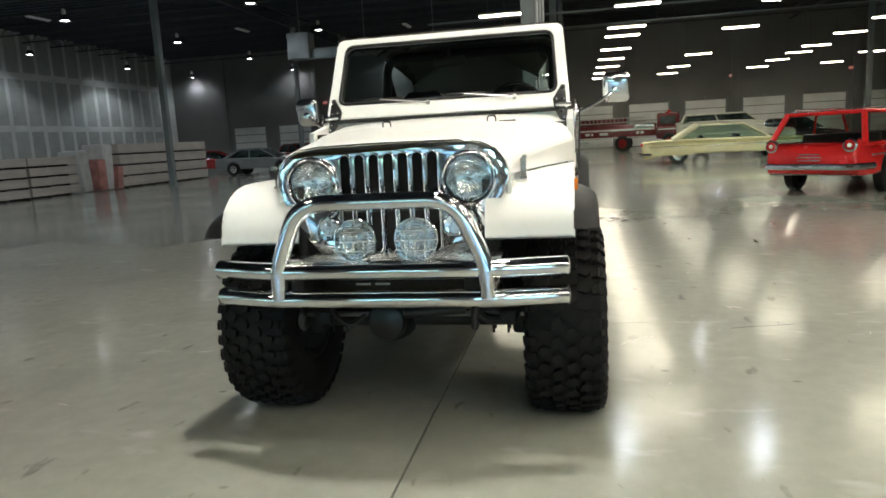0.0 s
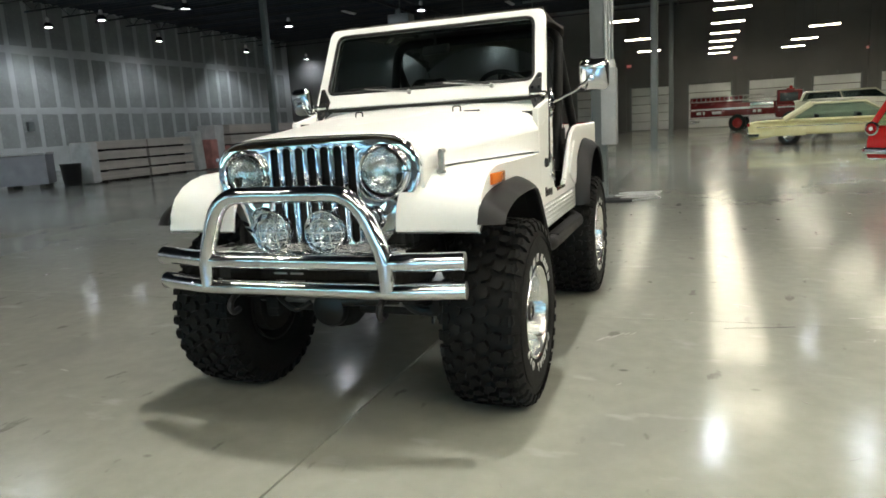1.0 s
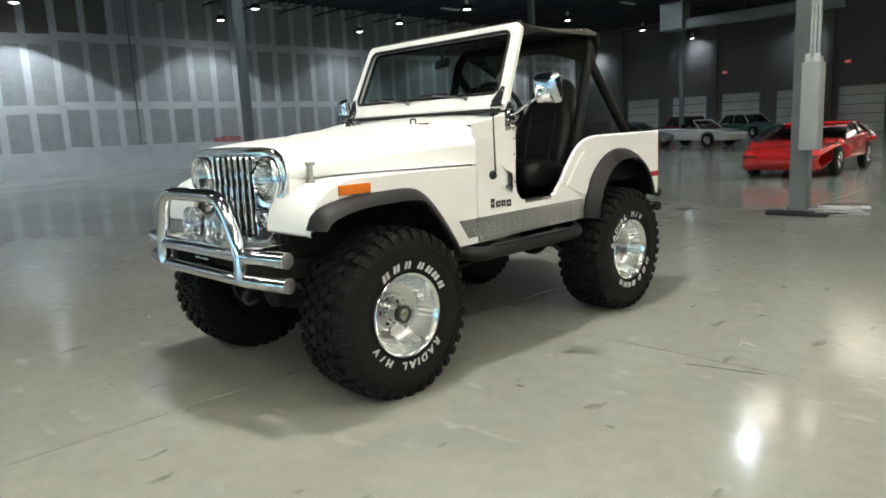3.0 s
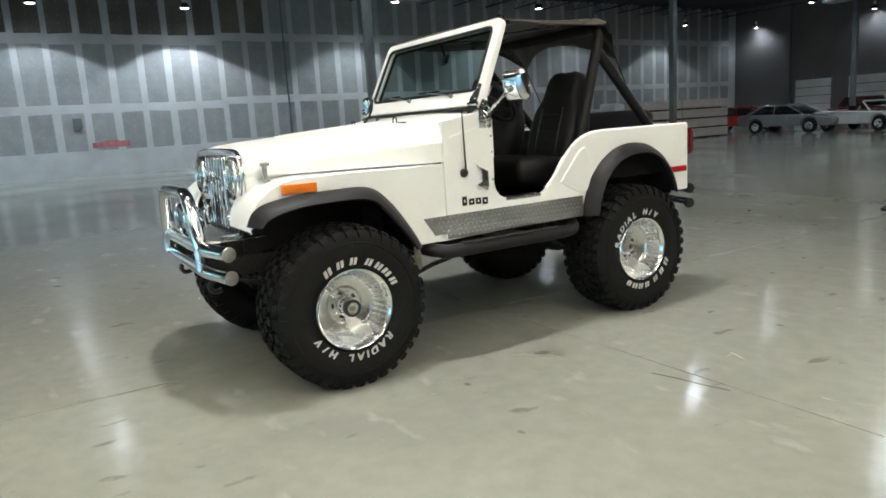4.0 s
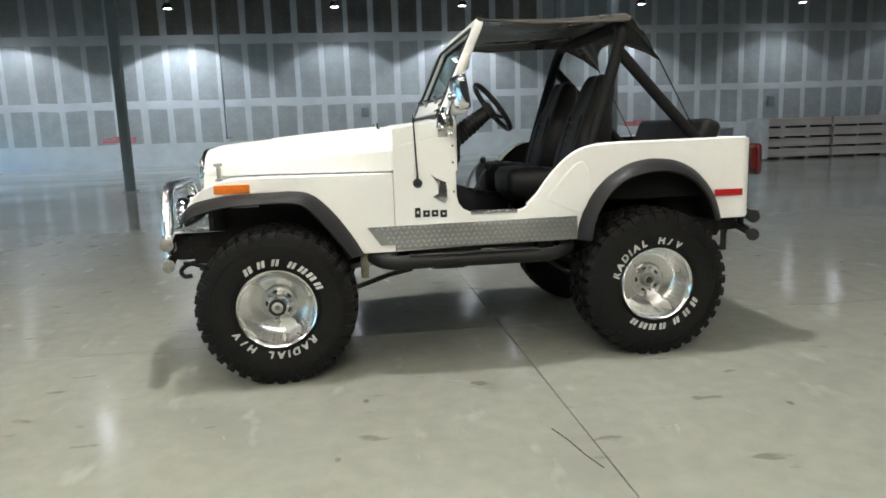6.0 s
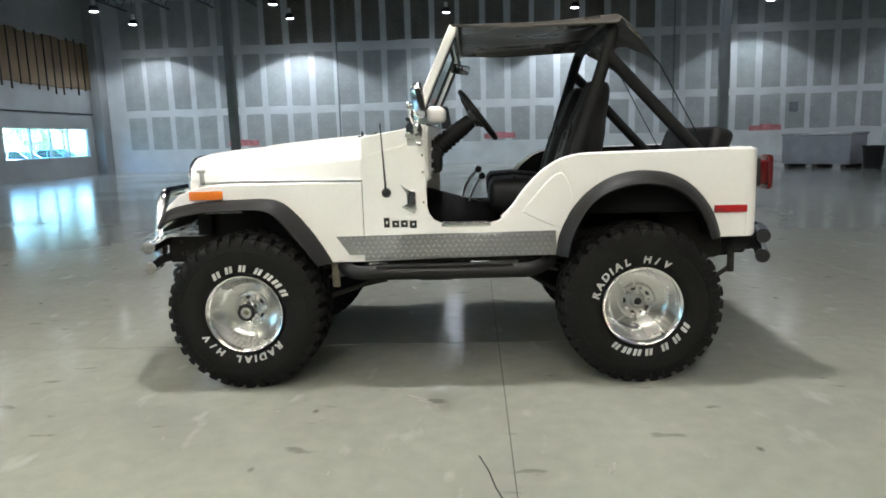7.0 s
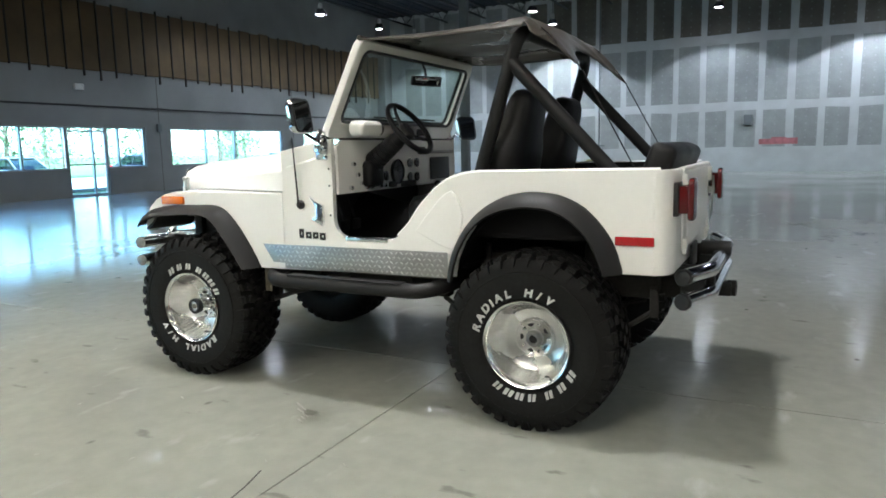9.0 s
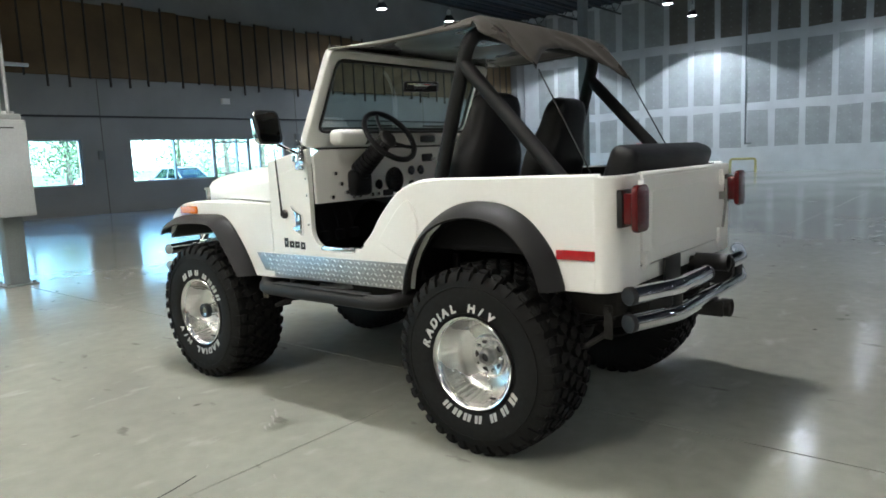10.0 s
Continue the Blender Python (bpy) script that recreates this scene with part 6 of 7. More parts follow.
# dropped pipes, boxes, yellow guard rail on the gypsum wall
for yp in (-5.4, 11.1):
    bm = bm_new()
    tube(bm, [(X0 + 0.05, yp, H), (X0 + 0.05, yp, 1.32)], 0.035, 8)
    lathe(bm, [(0.05, 0), (0.05, 0.10), (0.03, 0.12)], Matrix.Translation((X0 + 0.05, yp, 1.25)), 12)
    tube(bm, [(X0 + 0.05, yp, 1.30), (X0 + 0.05, yp + 0.28, 1.30)], 0.03, 8)
    tagged(part("drop_pipe", bm, STEELPAINT), "thin grey pipe dropping down the gypsum wall", "pipe")
for yb in (1.35, 16.9, 23.0):
    bm = bm_new()
    box(bm, (X0, yb - 0.18, 2.10), (X0 + 0.16, yb + 0.18, 2.55), 0.02)
    tagged(part("junction_box", bm, STEELPAINT), "grey junction box on the gypsum wall", "box")
bm = bm_new()
tube(bm, rounded_path([(X0 + 0.35, -5.95, 0.0), (X0 + 0.35, -5.95, 0.60), (X0 + 0.35, -4.85, 0.60), (X0 + 0.35, -4.85, 0.0)], 0.12, 5), 0.055, 12)
tagged(part("guard_rail", bm, YELLOW), "yellow steel guard hoop on the floor by the wall", "guard rail")

# rear wall to the north (+y) with a row of sectional doors
START, PITCH, DW, DH = 0.70, 3.756, 2.64, 2.93
m_north = Matrix(((1, 0, 0, X0), (0, 0, -1, Y1 + 0.12), (0, 1, 0, 0), (0, 0, 0, 1)))
doors = [START + PITCH * k for k in range(-8, 7)]
doors = [d for d in doors if X0 + 2.6 < d < X1 - 3]
wall_with_holes("wall_north", X1 - X0, H, [rect(d - X0, 0.03, d + DW - X0, DH) for d in doors], 0.24, REARCON, m_north, "dark grey concrete wall with a row of loading doors")
for i, d in enumerate(doors):
    dr = tagged(new("door_%d" % (i + 2)), "white ribbed sectional loading door, closed", "door", "loading doors", "structure")
    for j in range(5):
        z0, z1 = 0.03 + j * DH / 5, 0.03 + (j + 1) * (DH - 0.03) / 5
        bm = bm_new()
        box(bm, (d + 0.01, Y1 + 0.07, z0 + 0.012), (d + DW - 0.01, Y1 + 0.12, z1 - 0.006), 0.008, None, 1)
        for q in (0.33, 0.66):
            box(bm, (d + 0.03, Y1 + 0.055, z0 + (z1 - z0) * q - 0.02), (d + DW - 0.03, Y1 + 0.07, z0 + (z1 - z0) * q + 0.02), 0.004, None, 1)
        part("panel", bm, DOORM, dr)
    # added sheet that stops daylight showing through the gaps between panels
    bm = bm_new()
    box(bm, (d - 0.02, Y1 + 0.125, 0.0), (d + DW + 0.02, Y1 + 0.135, DH + 0.02))
    part("backing_sheet", bm, JOINT, dr)
    bm = bm_new()
    for xx in (d - 0.05, d + DW + 0.05):
        box(bm, (xx - 0.04, Y1 - 0.06, 0.0), (xx + 0.04, Y1 - 0.002, DH + 0.1), 0.005, None, 1)
    box(bm, (d + DW / 2 - 0.05, Y1 - 0.05, DH + 0.02), (d + DW / 2 + 0.05, Y1 - 0.002, DH + 0.25), 0.01)
    each("track", bm, STEELPAINT, dr)
# pilasters
for d in doors[::2]:
    bm = bm_new()
    xx = d - (PITCH - DW) / 2
    box(bm, (xx - 0.22, Y1 - 0.18, 0.0), (xx + 0.22, Y1 - 0.001, H - 0.1), 0.01)
    structure("pilaster", bm, REARCON, "grey concrete pilaster")
# red exit lamps
EXIT = glow("red_exit_glow", (1.0, 0.06, 0.05), 0.025)
for xx in (-17.9, -10.1, -3.2, 3.6, 11.2, 18.6):
    bm = bm_new()
    box(bm, (xx - 0.16, Y1 - 0.07, 4.36), (xx + 0.16, Y1 + 0.001, 4.54), 0.01)
    tagged(part("exit_lamp", bm, EXIT), "small red lit exit lamp on the wall", "exit sign")

bm = bm_new()
box(bm, (X0, Y0 + 0.001, 0.0), (X0 + 0.75, Y0 + 0.5, H - 0.1), 0.01)
structure("pilaster", bm, WALLCON, "grey concrete corner pier")

# east wall and ceiling
bm = bm_new()
box(bm, (X1, Y0, 0.0), (X1 + 0.2, Y1, H))
structure("wall_east", bm, REARCON, "plain grey concrete wall")
bm = bm_new()
box(bm, (X0 - 0.2, Y0 - 0.22, H), (X1 + 0.2, Y1 + 0.24, H + 0.2))
n = 120
for k in range(n):
    yy = Y0 + (Y1 - Y0) * (k + 0.5) / n
    box(bm, (X0, yy - 0.08, H - 0.045), (X1, yy + 0.08, H - 0.001))
structure("ceiling", bm, DECK, "dark ribbed steel roof deck")

# columns, girders, joists
COLS_X, COLS_Y = (-14.65, 0.085, 14.8), (-5.35, 7.95, 21.15, 34.4)
for cx in COLS_X:
    for cy in COLS_Y:
        bm = bm_new()
        box(bm, (cx - 0.11, cy - 0.11, 0.012), (cx + 0.11, cy + 0.11, H - 0.75), 0.012)
        col = tagged(part("column", bm, STEELPAINT), "grey square steel column standing on the floor", "column", "hall columns", "structure")
        bm = bm_new()
        box(bm, (cx - 0.18, cy - 0.18, 0.0), (cx + 0.18, cy + 0.18, 0.018), 0.003)
        for dx in (-0.14, 0.14):
            for dy in (-0.14, 0.14):
                lathe(bm, [(0.02, 0), (0.02, 0.03), (0.0, 0.032)], Matrix.Translation((cx + dx, cy + dy, 0.018)), 6)
        part("base_plate", bm, STEELPAINT, col)


def truss(name, a, b, depth, chord, web, bays, label):
    a, b = Vector(a), Vector(b)
    bm = bm_new()
    d = b - a
    side = d.normalized().cross(Vector((0, 0, 1)))
    for z in (0, -depth):
        p, q = a + Vector((0, 0, z)), b + Vector((0, 0, z))
        loft(bm, [[o + side * chord + Vector((0, 0, chord)), o - side * chord + Vector((0, 0, chord)), o - side * chord - Vector((0, 0, chord)), o + side * chord - Vector((0, 0, chord))] for o in (p, q)])
    for k in range(bays):
        p = a + d * (k / bays)
        q = a + d * ((k + 0.5) / bays) + Vector((0, 0, -depth))
        r = a + d * ((k + 1) / bays)
        tube(bm, [p, q], web, 4, False)
        tube(bm, [q, r], web, 4, False)
    return structure(name, bm, JOISTM, label)


for cx in COLS_X:
    truss("girder", (cx, Y0 + 0.1, H - 0.12), (cx, Y1 - 0.1, H - 0.12), 0.62, 0.06, 0.028, 40, "dark steel girder truss")
yj = Y0 + 1.9
while yj < Y1:
    truss("joist", (X0 + 0.02, yj, H - 0.09), (X1 - 0.02, yj, H - 0.09), 0.5, 0.035, 0.018, 44, "dark open-web roof joist")
    yj += 2.2

# power boxes with conduits on the columns
for cx, cy, bx0, bx1, by0, by1 in ((0.085, 7.95, 0.02, 0.42, -0.34, -0.11), (0.085, -5.35, -0.33, 0.17, 0.11, 0.33)):
    bm = bm_new()
    x0, x1 = (cx + 0.07, cx + 0.29) if cy > 0 else (cx - 0.19, cx + 0.26)
    y0, y1 = cy + by0, cy + by1
    box(bm, (x0, y0, 0.84), (x1, y1, 1.96), 0.008)
    bx = tagged(part("power_box", bm, PANELBOX), "pale grey electrical enclosure bolted to the column", "electrical box")
    bm = bm_new()
    yf = y0 - 0.006 if cy > 0 else y1 + 0.006
    box(bm, (x0 + 0.02, min(yf, yf + 0.006), 0.87), (x1 - 0.02, max(yf, yf + 0.006), 1.93), 0.003)
    part("lid", bm, PANELBOX, bx)
    bm = bm_new()
    for q in (0.12, 0.62):
        box(bm, (x0 + (x1 - x0) * q, y0 + 0.02, 1.955), (x0 + (x1 - x0) * (q + 0.3), y0 + 0.07, 2.07), 0.008)
    each("fitting", bm, PALEWRAP, bx, "white conduit fitting")
    bm = bm_new()
    box(bm, (x0 + 0.14, yf - 0.008, 1.86), (x1 - 0.08, yf + 0.008, 1.875), 0.001)
    each("latch", bm, BLACK, bx)
    bm = bm_new()
    for q in (0.3, 0.5, 0.72):
        xx = x0 + (x1 - x0) * q
        tube(bm, [(xx, (y0 + y1) / 2, 2.02), (xx, (y0 + y1) / 2, H - 0.5)], 0.022, 8)
    box(bm, (x0 + 0.03, y0 + 0.04, 1.955), (x1 - 0.02, y1 - 0.04, 2.03), 0.01)
    each("conduit", bm, CONDUIT, bx, "galvanised conduit")
bm = bm_new()
for z in (2.6, 3.6, 4.6):
    box(bm, (-0.28, -5.24, z), (0.24, -5.20, z + 0.04), 0.004)
tagged(part("conduit_strap", bm, CONDUIT), "galvanised strap across the column", "strap")

# cable tray beam hung under the roof
bm = bm_new()
box(bm, (-10.4, 25.9, 5.0), (-4.5, 26.15, 5.4), 0.02)
box(bm, (-11.4, 25.7, 5.0), (-10.4, 26.4, 6.1), 0.03)
for xx in (-10.9, -8, -5):
    tube(bm, [(xx, 26.0, 5.3), (xx, 26.0, H)], 0.02, 6)
tagged(part("hung_duct", bm, STEELPAINT), "long grey steel duct hung from the roof", "duct")
for zz, ya, yb in ((5.05, 20.2, 20.2), (5.4, 26.0, 26.0)):
    bm = bm_new()
    tube(bm, [(-4.0, ya, zz), (X1 - 0.1, yb, zz + 0.1)], 0.035, 8)
    for xx in (-2, 4, 10, 16, 22):
        tube(bm, [(xx, ya, zz + 0.05), (xx, yb, H)], 0.008, 5)
    tagged(part("ceiling_pipe", bm, STEELPAINT), "grey pipe hung below the roof", "pipe")

# ---- lamps ----
def tube_lamp(x, y, z, lit=True):
    ob = thing("tube_lamp", "lit warm fluorescent tube fitting hung on wires" if lit else "unlit pale fluorescent fitting hung under the roof", "ceiling lamp", pose(x, y, z), "lit tube lamps" if lit else "unlit tube lamps")
    bm = bm_new()
    box(bm, (-0.62, -0.125, 0.031), (0.62, 0.125, 0.075), 0.01)
    part("housing", bm, PALEWRAP, ob)
    rings = []
    for xx, k in ((-0.60, 0.8), (-0.585, 1.0), (0.585, 1.0), (0.60, 0.8)):
        rings.append([(xx, 0.095 * k * math.cos(a), 0.03 - 0.032 * k * max(0.0, math.sin(a)) ** 0.7) for a in [math.pi * i / 8 for i in range(9)]])
    bm = bm_new()
    loft(bm, rings)
    part("diffuser", bm, TUBE_GLOW if lit else PALEWRAP, ob)
    bm = bm_new()
    for dx in (-0.5, 0.5):
        tube(bm, [(dx, 0, 0.07), (dx, 0, H - z + 0.01)], 0.004, 4)
    each("wire", bm, JOISTM, ob)
    return ob


lit = tube_lamp(2.5, 11.0, 4.6)
LIT = [(2.5, 14.7), (2.5, 17.2), (2.5, 21.4), (2.5, 23.6), (2.5, 27.8), (2.5, 31.9), (2.5, 36.0), (-1.25, 11.6), (-1.25, 17.0), (-1.25, 24.2), (6.6, 11.0), (6.6, 18.3), (6.6, 23.8), (6.6, 32.6), (6.6, 39.0), (11.7, 11.0), (11.5, 17.3), (11.6, 24.1), (11.7, 28.1), (11.8, 32.5), (11.9, 35.4), (11.9, 39.2), (2.5, 40.1), (2.5, 44.2), (6.6, 44.0), (11.9, 43.6), (-1.25, 31.4), (-1.25, 38.4), (16.2, 43.8), (16.2, 24.0), (16.2, 31.0), (16.2, 38.0)]
# unseen tubes added round the vehicle to brighten its side and the floor
LIT += [(x, y) for x in (2.5, 6.6, 11.6) for y in (-10.0, -5.8, -1.6, 3.2)] + [(x, y) for x in (4.5, 9.0) for y in (-3.6, -1.4, 0.8)] + [(9.0, 2.0), (9.0, 5.2), (0.6, -3.8), (0.6, -6.4), (-3.6, -3.6)] + [(16.2, -6.0), (16.2, 2.0), (16.2, 10.0)]
for x, y in LIT:
    copy_thing(lit, pose(x, y, 4.6))
dark = tube_lamp(-26.0, 2.0, 7.3, False)
for x, y in ((-19.0, -11.0), (-15.5, -4.0), (-26.0, 16.0), (-19.0, 12.0), (-12.0, 19.0), (-22.0, 24.0), (-16.0, 31.0), (-8.0, 34.0), (-20.0, 2.0), (-8.0, -10.0)):
    copy_thing(dark, pose(x, y, 7.3, 0, 0, 90))

def bay_lamp(x, y, z):
    ob = thing("bay_lamp", "lit cool-white high-bay lamp with a metal shade", "ceiling lamp", pose(x, y, z), "high-bay lamps")
    part("shade", lathe(bm_new(), [(0.05, 0.30), (0.12, 0.26), (0.20, 0.16), (0.26, 0.03), (0.265, 0.0), (0.257, 0.0), (0.19, 0.15), (0.11, 0.25), (0.04, 0.28)], None, 24, False), ALLOY, ob, "bright spun metal shade")
    part("ballast", lathe(bm_new(), [(0.0, 0.29), (0.085, 0.30), (0.085, 0.46), (0.03, 0.50), (0.0, 0.50)], None, 14, False), PALEWRAP, ob)
    part("bulb", lathe(bm_new(), [(0.0, 0.012), (0.13, 0.020), (0.20, 0.05), (0.17, 0.12), (0.0, 0.16)], None, 18, False), BAY_GLOW, ob)
    part("stem", tube(bm_new(), [(0, 0, 0.48), (0, 0, H - z + 0.01)], 0.012, 6), JOISTM, ob)
    return ob


BAYS = [(-28.3, y) for y in (-14.5, -7.1, 0.15, 6.0, 14.7, 23.1, 30.5, 38.9, 46.8)] + [(-24.9, y) for y in (-14.5, -6.9, 0.2, 14.6, 23.1)] + [(-20.6, -14.7), (-16.6, -14.8), (-19.3, 6.3), (-20.1, 23.2), (-19.6, 30.8), (-19.6, 39.0), (-20.0, 46.8), (-16.3, 0.1), (-11.8, 23.4), (-11.8, 30.8), (-12.6, 46.8), (-12.0, 6.6), (-8.7, 14.9), (-8.8, -12.0), (-3.0, 14.5), (1.9, 14.3), (5.2, 14.4), (5.2, 23.0), (-15.5, -7.0)]
# out-of-view lamps: first set by the vehicle's shadow, others added to light it
UNSEEN_BAYS = [(0.40, 0.50), (5.2, -8.5), (8.8, 1.2)]
BAY_Z = 6.95
first = bay_lamp(*BAYS[0], BAY_Z)
for x, y in BAYS[1:] + UNSEEN_BAYS[1:]:
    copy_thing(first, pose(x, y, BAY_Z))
# hung higher to shorten the vehicle's shadow
bay_lamp(*UNSEEN_BAYS[0], BAY_Z + 0.9)
# the bulbs along the gypsum wall have aged unevenly
WALL_LEVEL = (1.1, 1.9, 0.75, 1.70, 0.75, 0.45, 0.25, 0.55, 0.12)
for i, (x, y) in enumerate(BAYS + UNSEEN_BAYS):
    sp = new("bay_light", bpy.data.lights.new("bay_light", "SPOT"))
    sp.data.energy = WALL_SPOT * WALL_LEVEL[i] if i < 9 else UNSEEN_SPOT * (2.5 if x < 2 else 1.6 if x > 8 else 0.7) if (x, y) in UNSEEN_BAYS else HALL_SPOT if y < 12 else REAR_SPOT * (0.08 if y > 44 else 1.0 if x > -10 else 0.6)
    # the unseen lamps are set warmer, to tint the floor
    sp.data.color = (1.0, 0.965, 0.86) if (x, y) in UNSEEN_BAYS else (0.84, 0.94, 1.0)
    sp.data.spot_size, sp.data.spot_blend, sp.data.shadow_soft_size = radians(119 if i < 9 else 142), 0.10 if i < 9 else 0.38, 0.30 if (x, y) in UNSEEN_BAYS else 0.12
    sp.matrix_world = Matrix.Translation((x, y, BAY_Z - 0.02 + (0.9 if (x, y) == UNSEEN_BAYS[0] else 0.0)))


# ---- other vehicles in the hall ----
CARGLASS = pane_material("car_window_glass", (0.30, 0.37, 0.36), 0.06, 0.06)
PALEGLASS = pane_material("pale_car_window_glass", (0.66, 0.78, 0.74), 0.06, 0.06)


def car_paint(name, color):
    return material(name, color, 0.22, coat=0.8, var=0.05, grain=0.02, bump=0.01)


def build_car(name, label, m, paint, lower, house, width, wheels, r, roof_paint=None, trim=True, round_lamps=False, open_top=False, arch=0.06, posts=True, glass=None, post_paint=None, taper=0.13):
    """lower: the body's side outline (along, up) without arches; house: (x0, x1, x2, x3, z belt, z roof), feet and roof ends of the glass; front towards +x."""
    car = thing(name, label, "car", m)
    # wheel arches cut out of the lower edge, the upper line rounded
    z_low = min(z for _, z in lower)
    arches = []
    for wx in sorted(wheels):
        arches += [(wx - (r + arch) * math.cos(radians(a)), max(z_low, r + (r + arch) * math.sin(radians(a)))) for a in range(0, 181, 15)]
    x_min, x_max = min(x for x, _ in lower), max(x for x, _ in lower)
    bottom = [(x_min + 0.15, z_low)] + arches + [(x_max - 0.15, z_low)]
    upper = [(p.x, p.y) for p in smooth_path([(x, z, 0) for x, z in lower], 5)]
    turn = Matrix(((1, 0, 0, 0), (0, 0, -1, 0), (0, 1, 0, 0), (0, 0, 0, 1)))
    shell = plate([bottom + upper], width, 0.06, turn, 3)
    z_top = max(z for _, z in lower)
    mid, reach = (x_min + x_max) / 2, (x_max - x_min) / 2
    for v in shell.vertices:
        along = abs(v.co.x - mid) / reach
        lean = max(0.0, (v.co.z - 0.55 * z_top) / (0.45 * z_top))
        v.co.y *= 1 - taper * along ** 4 - 0.05 * lean
    part("body", shell, paint, car)
    x0, x1, x2, x3, zb, zr = house
    wb, wr = width / 2 - 0.09, width / 2 - 0.24
    if not open_top:
        bm = bm_new()
        loft(bm, [[(x0, -wb, zb - 0.03), (x3, -wb, zb - 0.03), (x3, wb, zb - 0.03), (x0, wb, zb - 0.03)], [(x1, -wr, zr - 0.02), (x2, -wr, zr - 0.02), (x2, wr, zr - 0.02), (x1, wr, zr - 0.02)]])
        part("glasshouse", bm, glass or CARGLASS, car, "tinted windows")
        for fx in (0.30, 0.68):
            bm = bm_new()
            xs = x0 + (x3 - x0) * fx
            box(bm, (xs - 0.07, -wb + 0.12, zb - 0.06), (xs + 0.07, wb - 0.12, zb + 0.13), 0.05)
            part("bench_seat", bm, VINYL, car)
        bm = bm_new()
        loft(bm, [[(x1 - 0.05 + e, -wr - 0.025 + e, z), (x2 + 0.05 - e, -wr - 0.025 + e, z), (x2 + 0.05 - e, wr + 0.025 - e, z), (x1 - 0.05 + e, wr + 0.025 - e, z)] for e, z in ((0.02, zr - 0.055), (0.0, zr - 0.03), (0.015, zr), (0.09, zr + 0.022), (0.25, zr + 0.030))])
        part("roof", bm, roof_paint or paint, car)
        bm = bm_new()
        mid = (x1 + x2) / 2
        for s in (1, -1):
            for (fx, tx, pr) in ((x0, x1, 0.050 if posts else 0.10), (x3, x2, 0.026)) + ((((x0 + x3) / 2, mid, 0.022),) if posts else ()):
                tube(bm, [(fx, s * (wb + 0.002), zb - 0.02), (tx, s * (wr + 0.002), zr - 0.02)], pr, 8)
        each("pillar", bm, post_paint or roof_paint or paint, car)
    else:
        bm = bm_new()
        box(bm, (x0, -wb + 0.1, zb - 0.05), (x3 - 0.3, wb - 0.1, zb + 0.03), 0.03)
        for yy in (-0.35, 0.35):
            box(bm, ((x0 + x3) / 2 - 0.2, yy - 0.22, zb), ((x0 + x3) / 2 - 0.08, yy + 0.22, zb + 0.22), 0.05)
        part("cockpit", bm, VINYL, car)
        bm = bm_new()
        tube(bm, rounded_path([(x3, -wb, zb - 0.02), (x2, -wr, zr - 0.04), (x2, wr, zr - 0.04), (x3, wb, zb - 0.02)], 0.1, 4), 0.03, 8)
        part("screen_frame", bm, paint, car)
    for wx in wheels:
        for s in (1, -1):
            w = thing("wheel", "", "")
            for k in [k for k in w.keys()]:
                del w[k]
            w.parent = car
            turn2 = Matrix.Translation((wx, s * (width / 2 - 0.11 - (0.14 if arch < 0 else 0.0)), r)) @ Matrix.Rotation(radians(-90 * s), 4, "X")
            part("tyre", lathe(bm_new(), [(r * 0.58, -0.09), (r * 0.8, -0.1), (r, -0.07), (r, 0.07), (r * 0.8, 0.1), (r * 0.58, 0.09)], turn2, 28, False), RUBBER, w)
            part("rim", lathe(bm_new(), [(r * 0.60, 0.085), (r * 0.55, 0.06), (r * 0.3, 0.04), (0.05, 0.08), (0.0, 0.08)], turn2, 24, False), ALLOY, w)
    # bumpers, lamps, side trim
    zf = sorted(z for x, z in lower if x > x_max - 0.15)
    for sx, xe, nm in ((1, x_max, "front_bumper"), (-1, x_min, "rear_bumper")):
        if trim:
            part(nm, tube(bm_new(), rounded_path([(xe - sx * 0.35, -width / 2 + 0.015, z_low + 0.16), (xe + sx * 0.02, -width / 2 + 0.10, z_low + 0.16), (xe + sx * 0.06, 0, z_low + 0.16), (xe + sx * 0.02, width / 2 - 0.10, z_low + 0.16), (xe - sx * 0.35, width / 2 - 0.015, z_low + 0.16)], 0.14, 5), 0.055, 10), CHROME, car)
        z_lamp = z_low + 0.50
        for s in (1, -1):
            yy = s * (width / 2 - 0.22)
            mm = Matrix.Translation((xe - sx * 0.01, yy, z_lamp)) @ Matrix.Rotation(radians(90 * sx), 4, "Y")
            if round_lamps:
                ring = part("lamp_ring", lathe(bm_new(), [(0.105, 0.0), (0.11, 0.03), (0.085, 0.04), (0.08, 0.02)], mm, 20, False), CHROME, car)
                part("lamp_lens", lathe(bm_new(), [(0.085, 0.02), (0.04, 0.05), (0.0, 0.055)], mm, 20, False), REDLENS if sx < 0 else PALEWRAP, ring)
                part("lamp_core", lathe(bm_new(), [(0.035, 0.05), (0.0, 0.062)], mm, 14, False), PALEWRAP, ring)
            else:
                bm = bm_new()
                box(bm, (xe - sx * 0.02 - 0.04, yy - 0.15, z_lamp - 0.05), (xe - sx * 0.02 + 0.04, yy + 0.15, z_lamp + 0.05), 0.015)
                part("lamp", bm, REDLENS if sx < 0 else LENS, car)
    if trim:
        bm = bm_new()
        for s in (1, -1):
            box(bm, (x_min + 0.25, s * width / 2 - 0.008, zb - 0.22), (x_max - 0.25, s * width / 2 + 0.012, zb - 0.195), 0.004)
        each("side_trim", bm, CHROME, car)
    return car


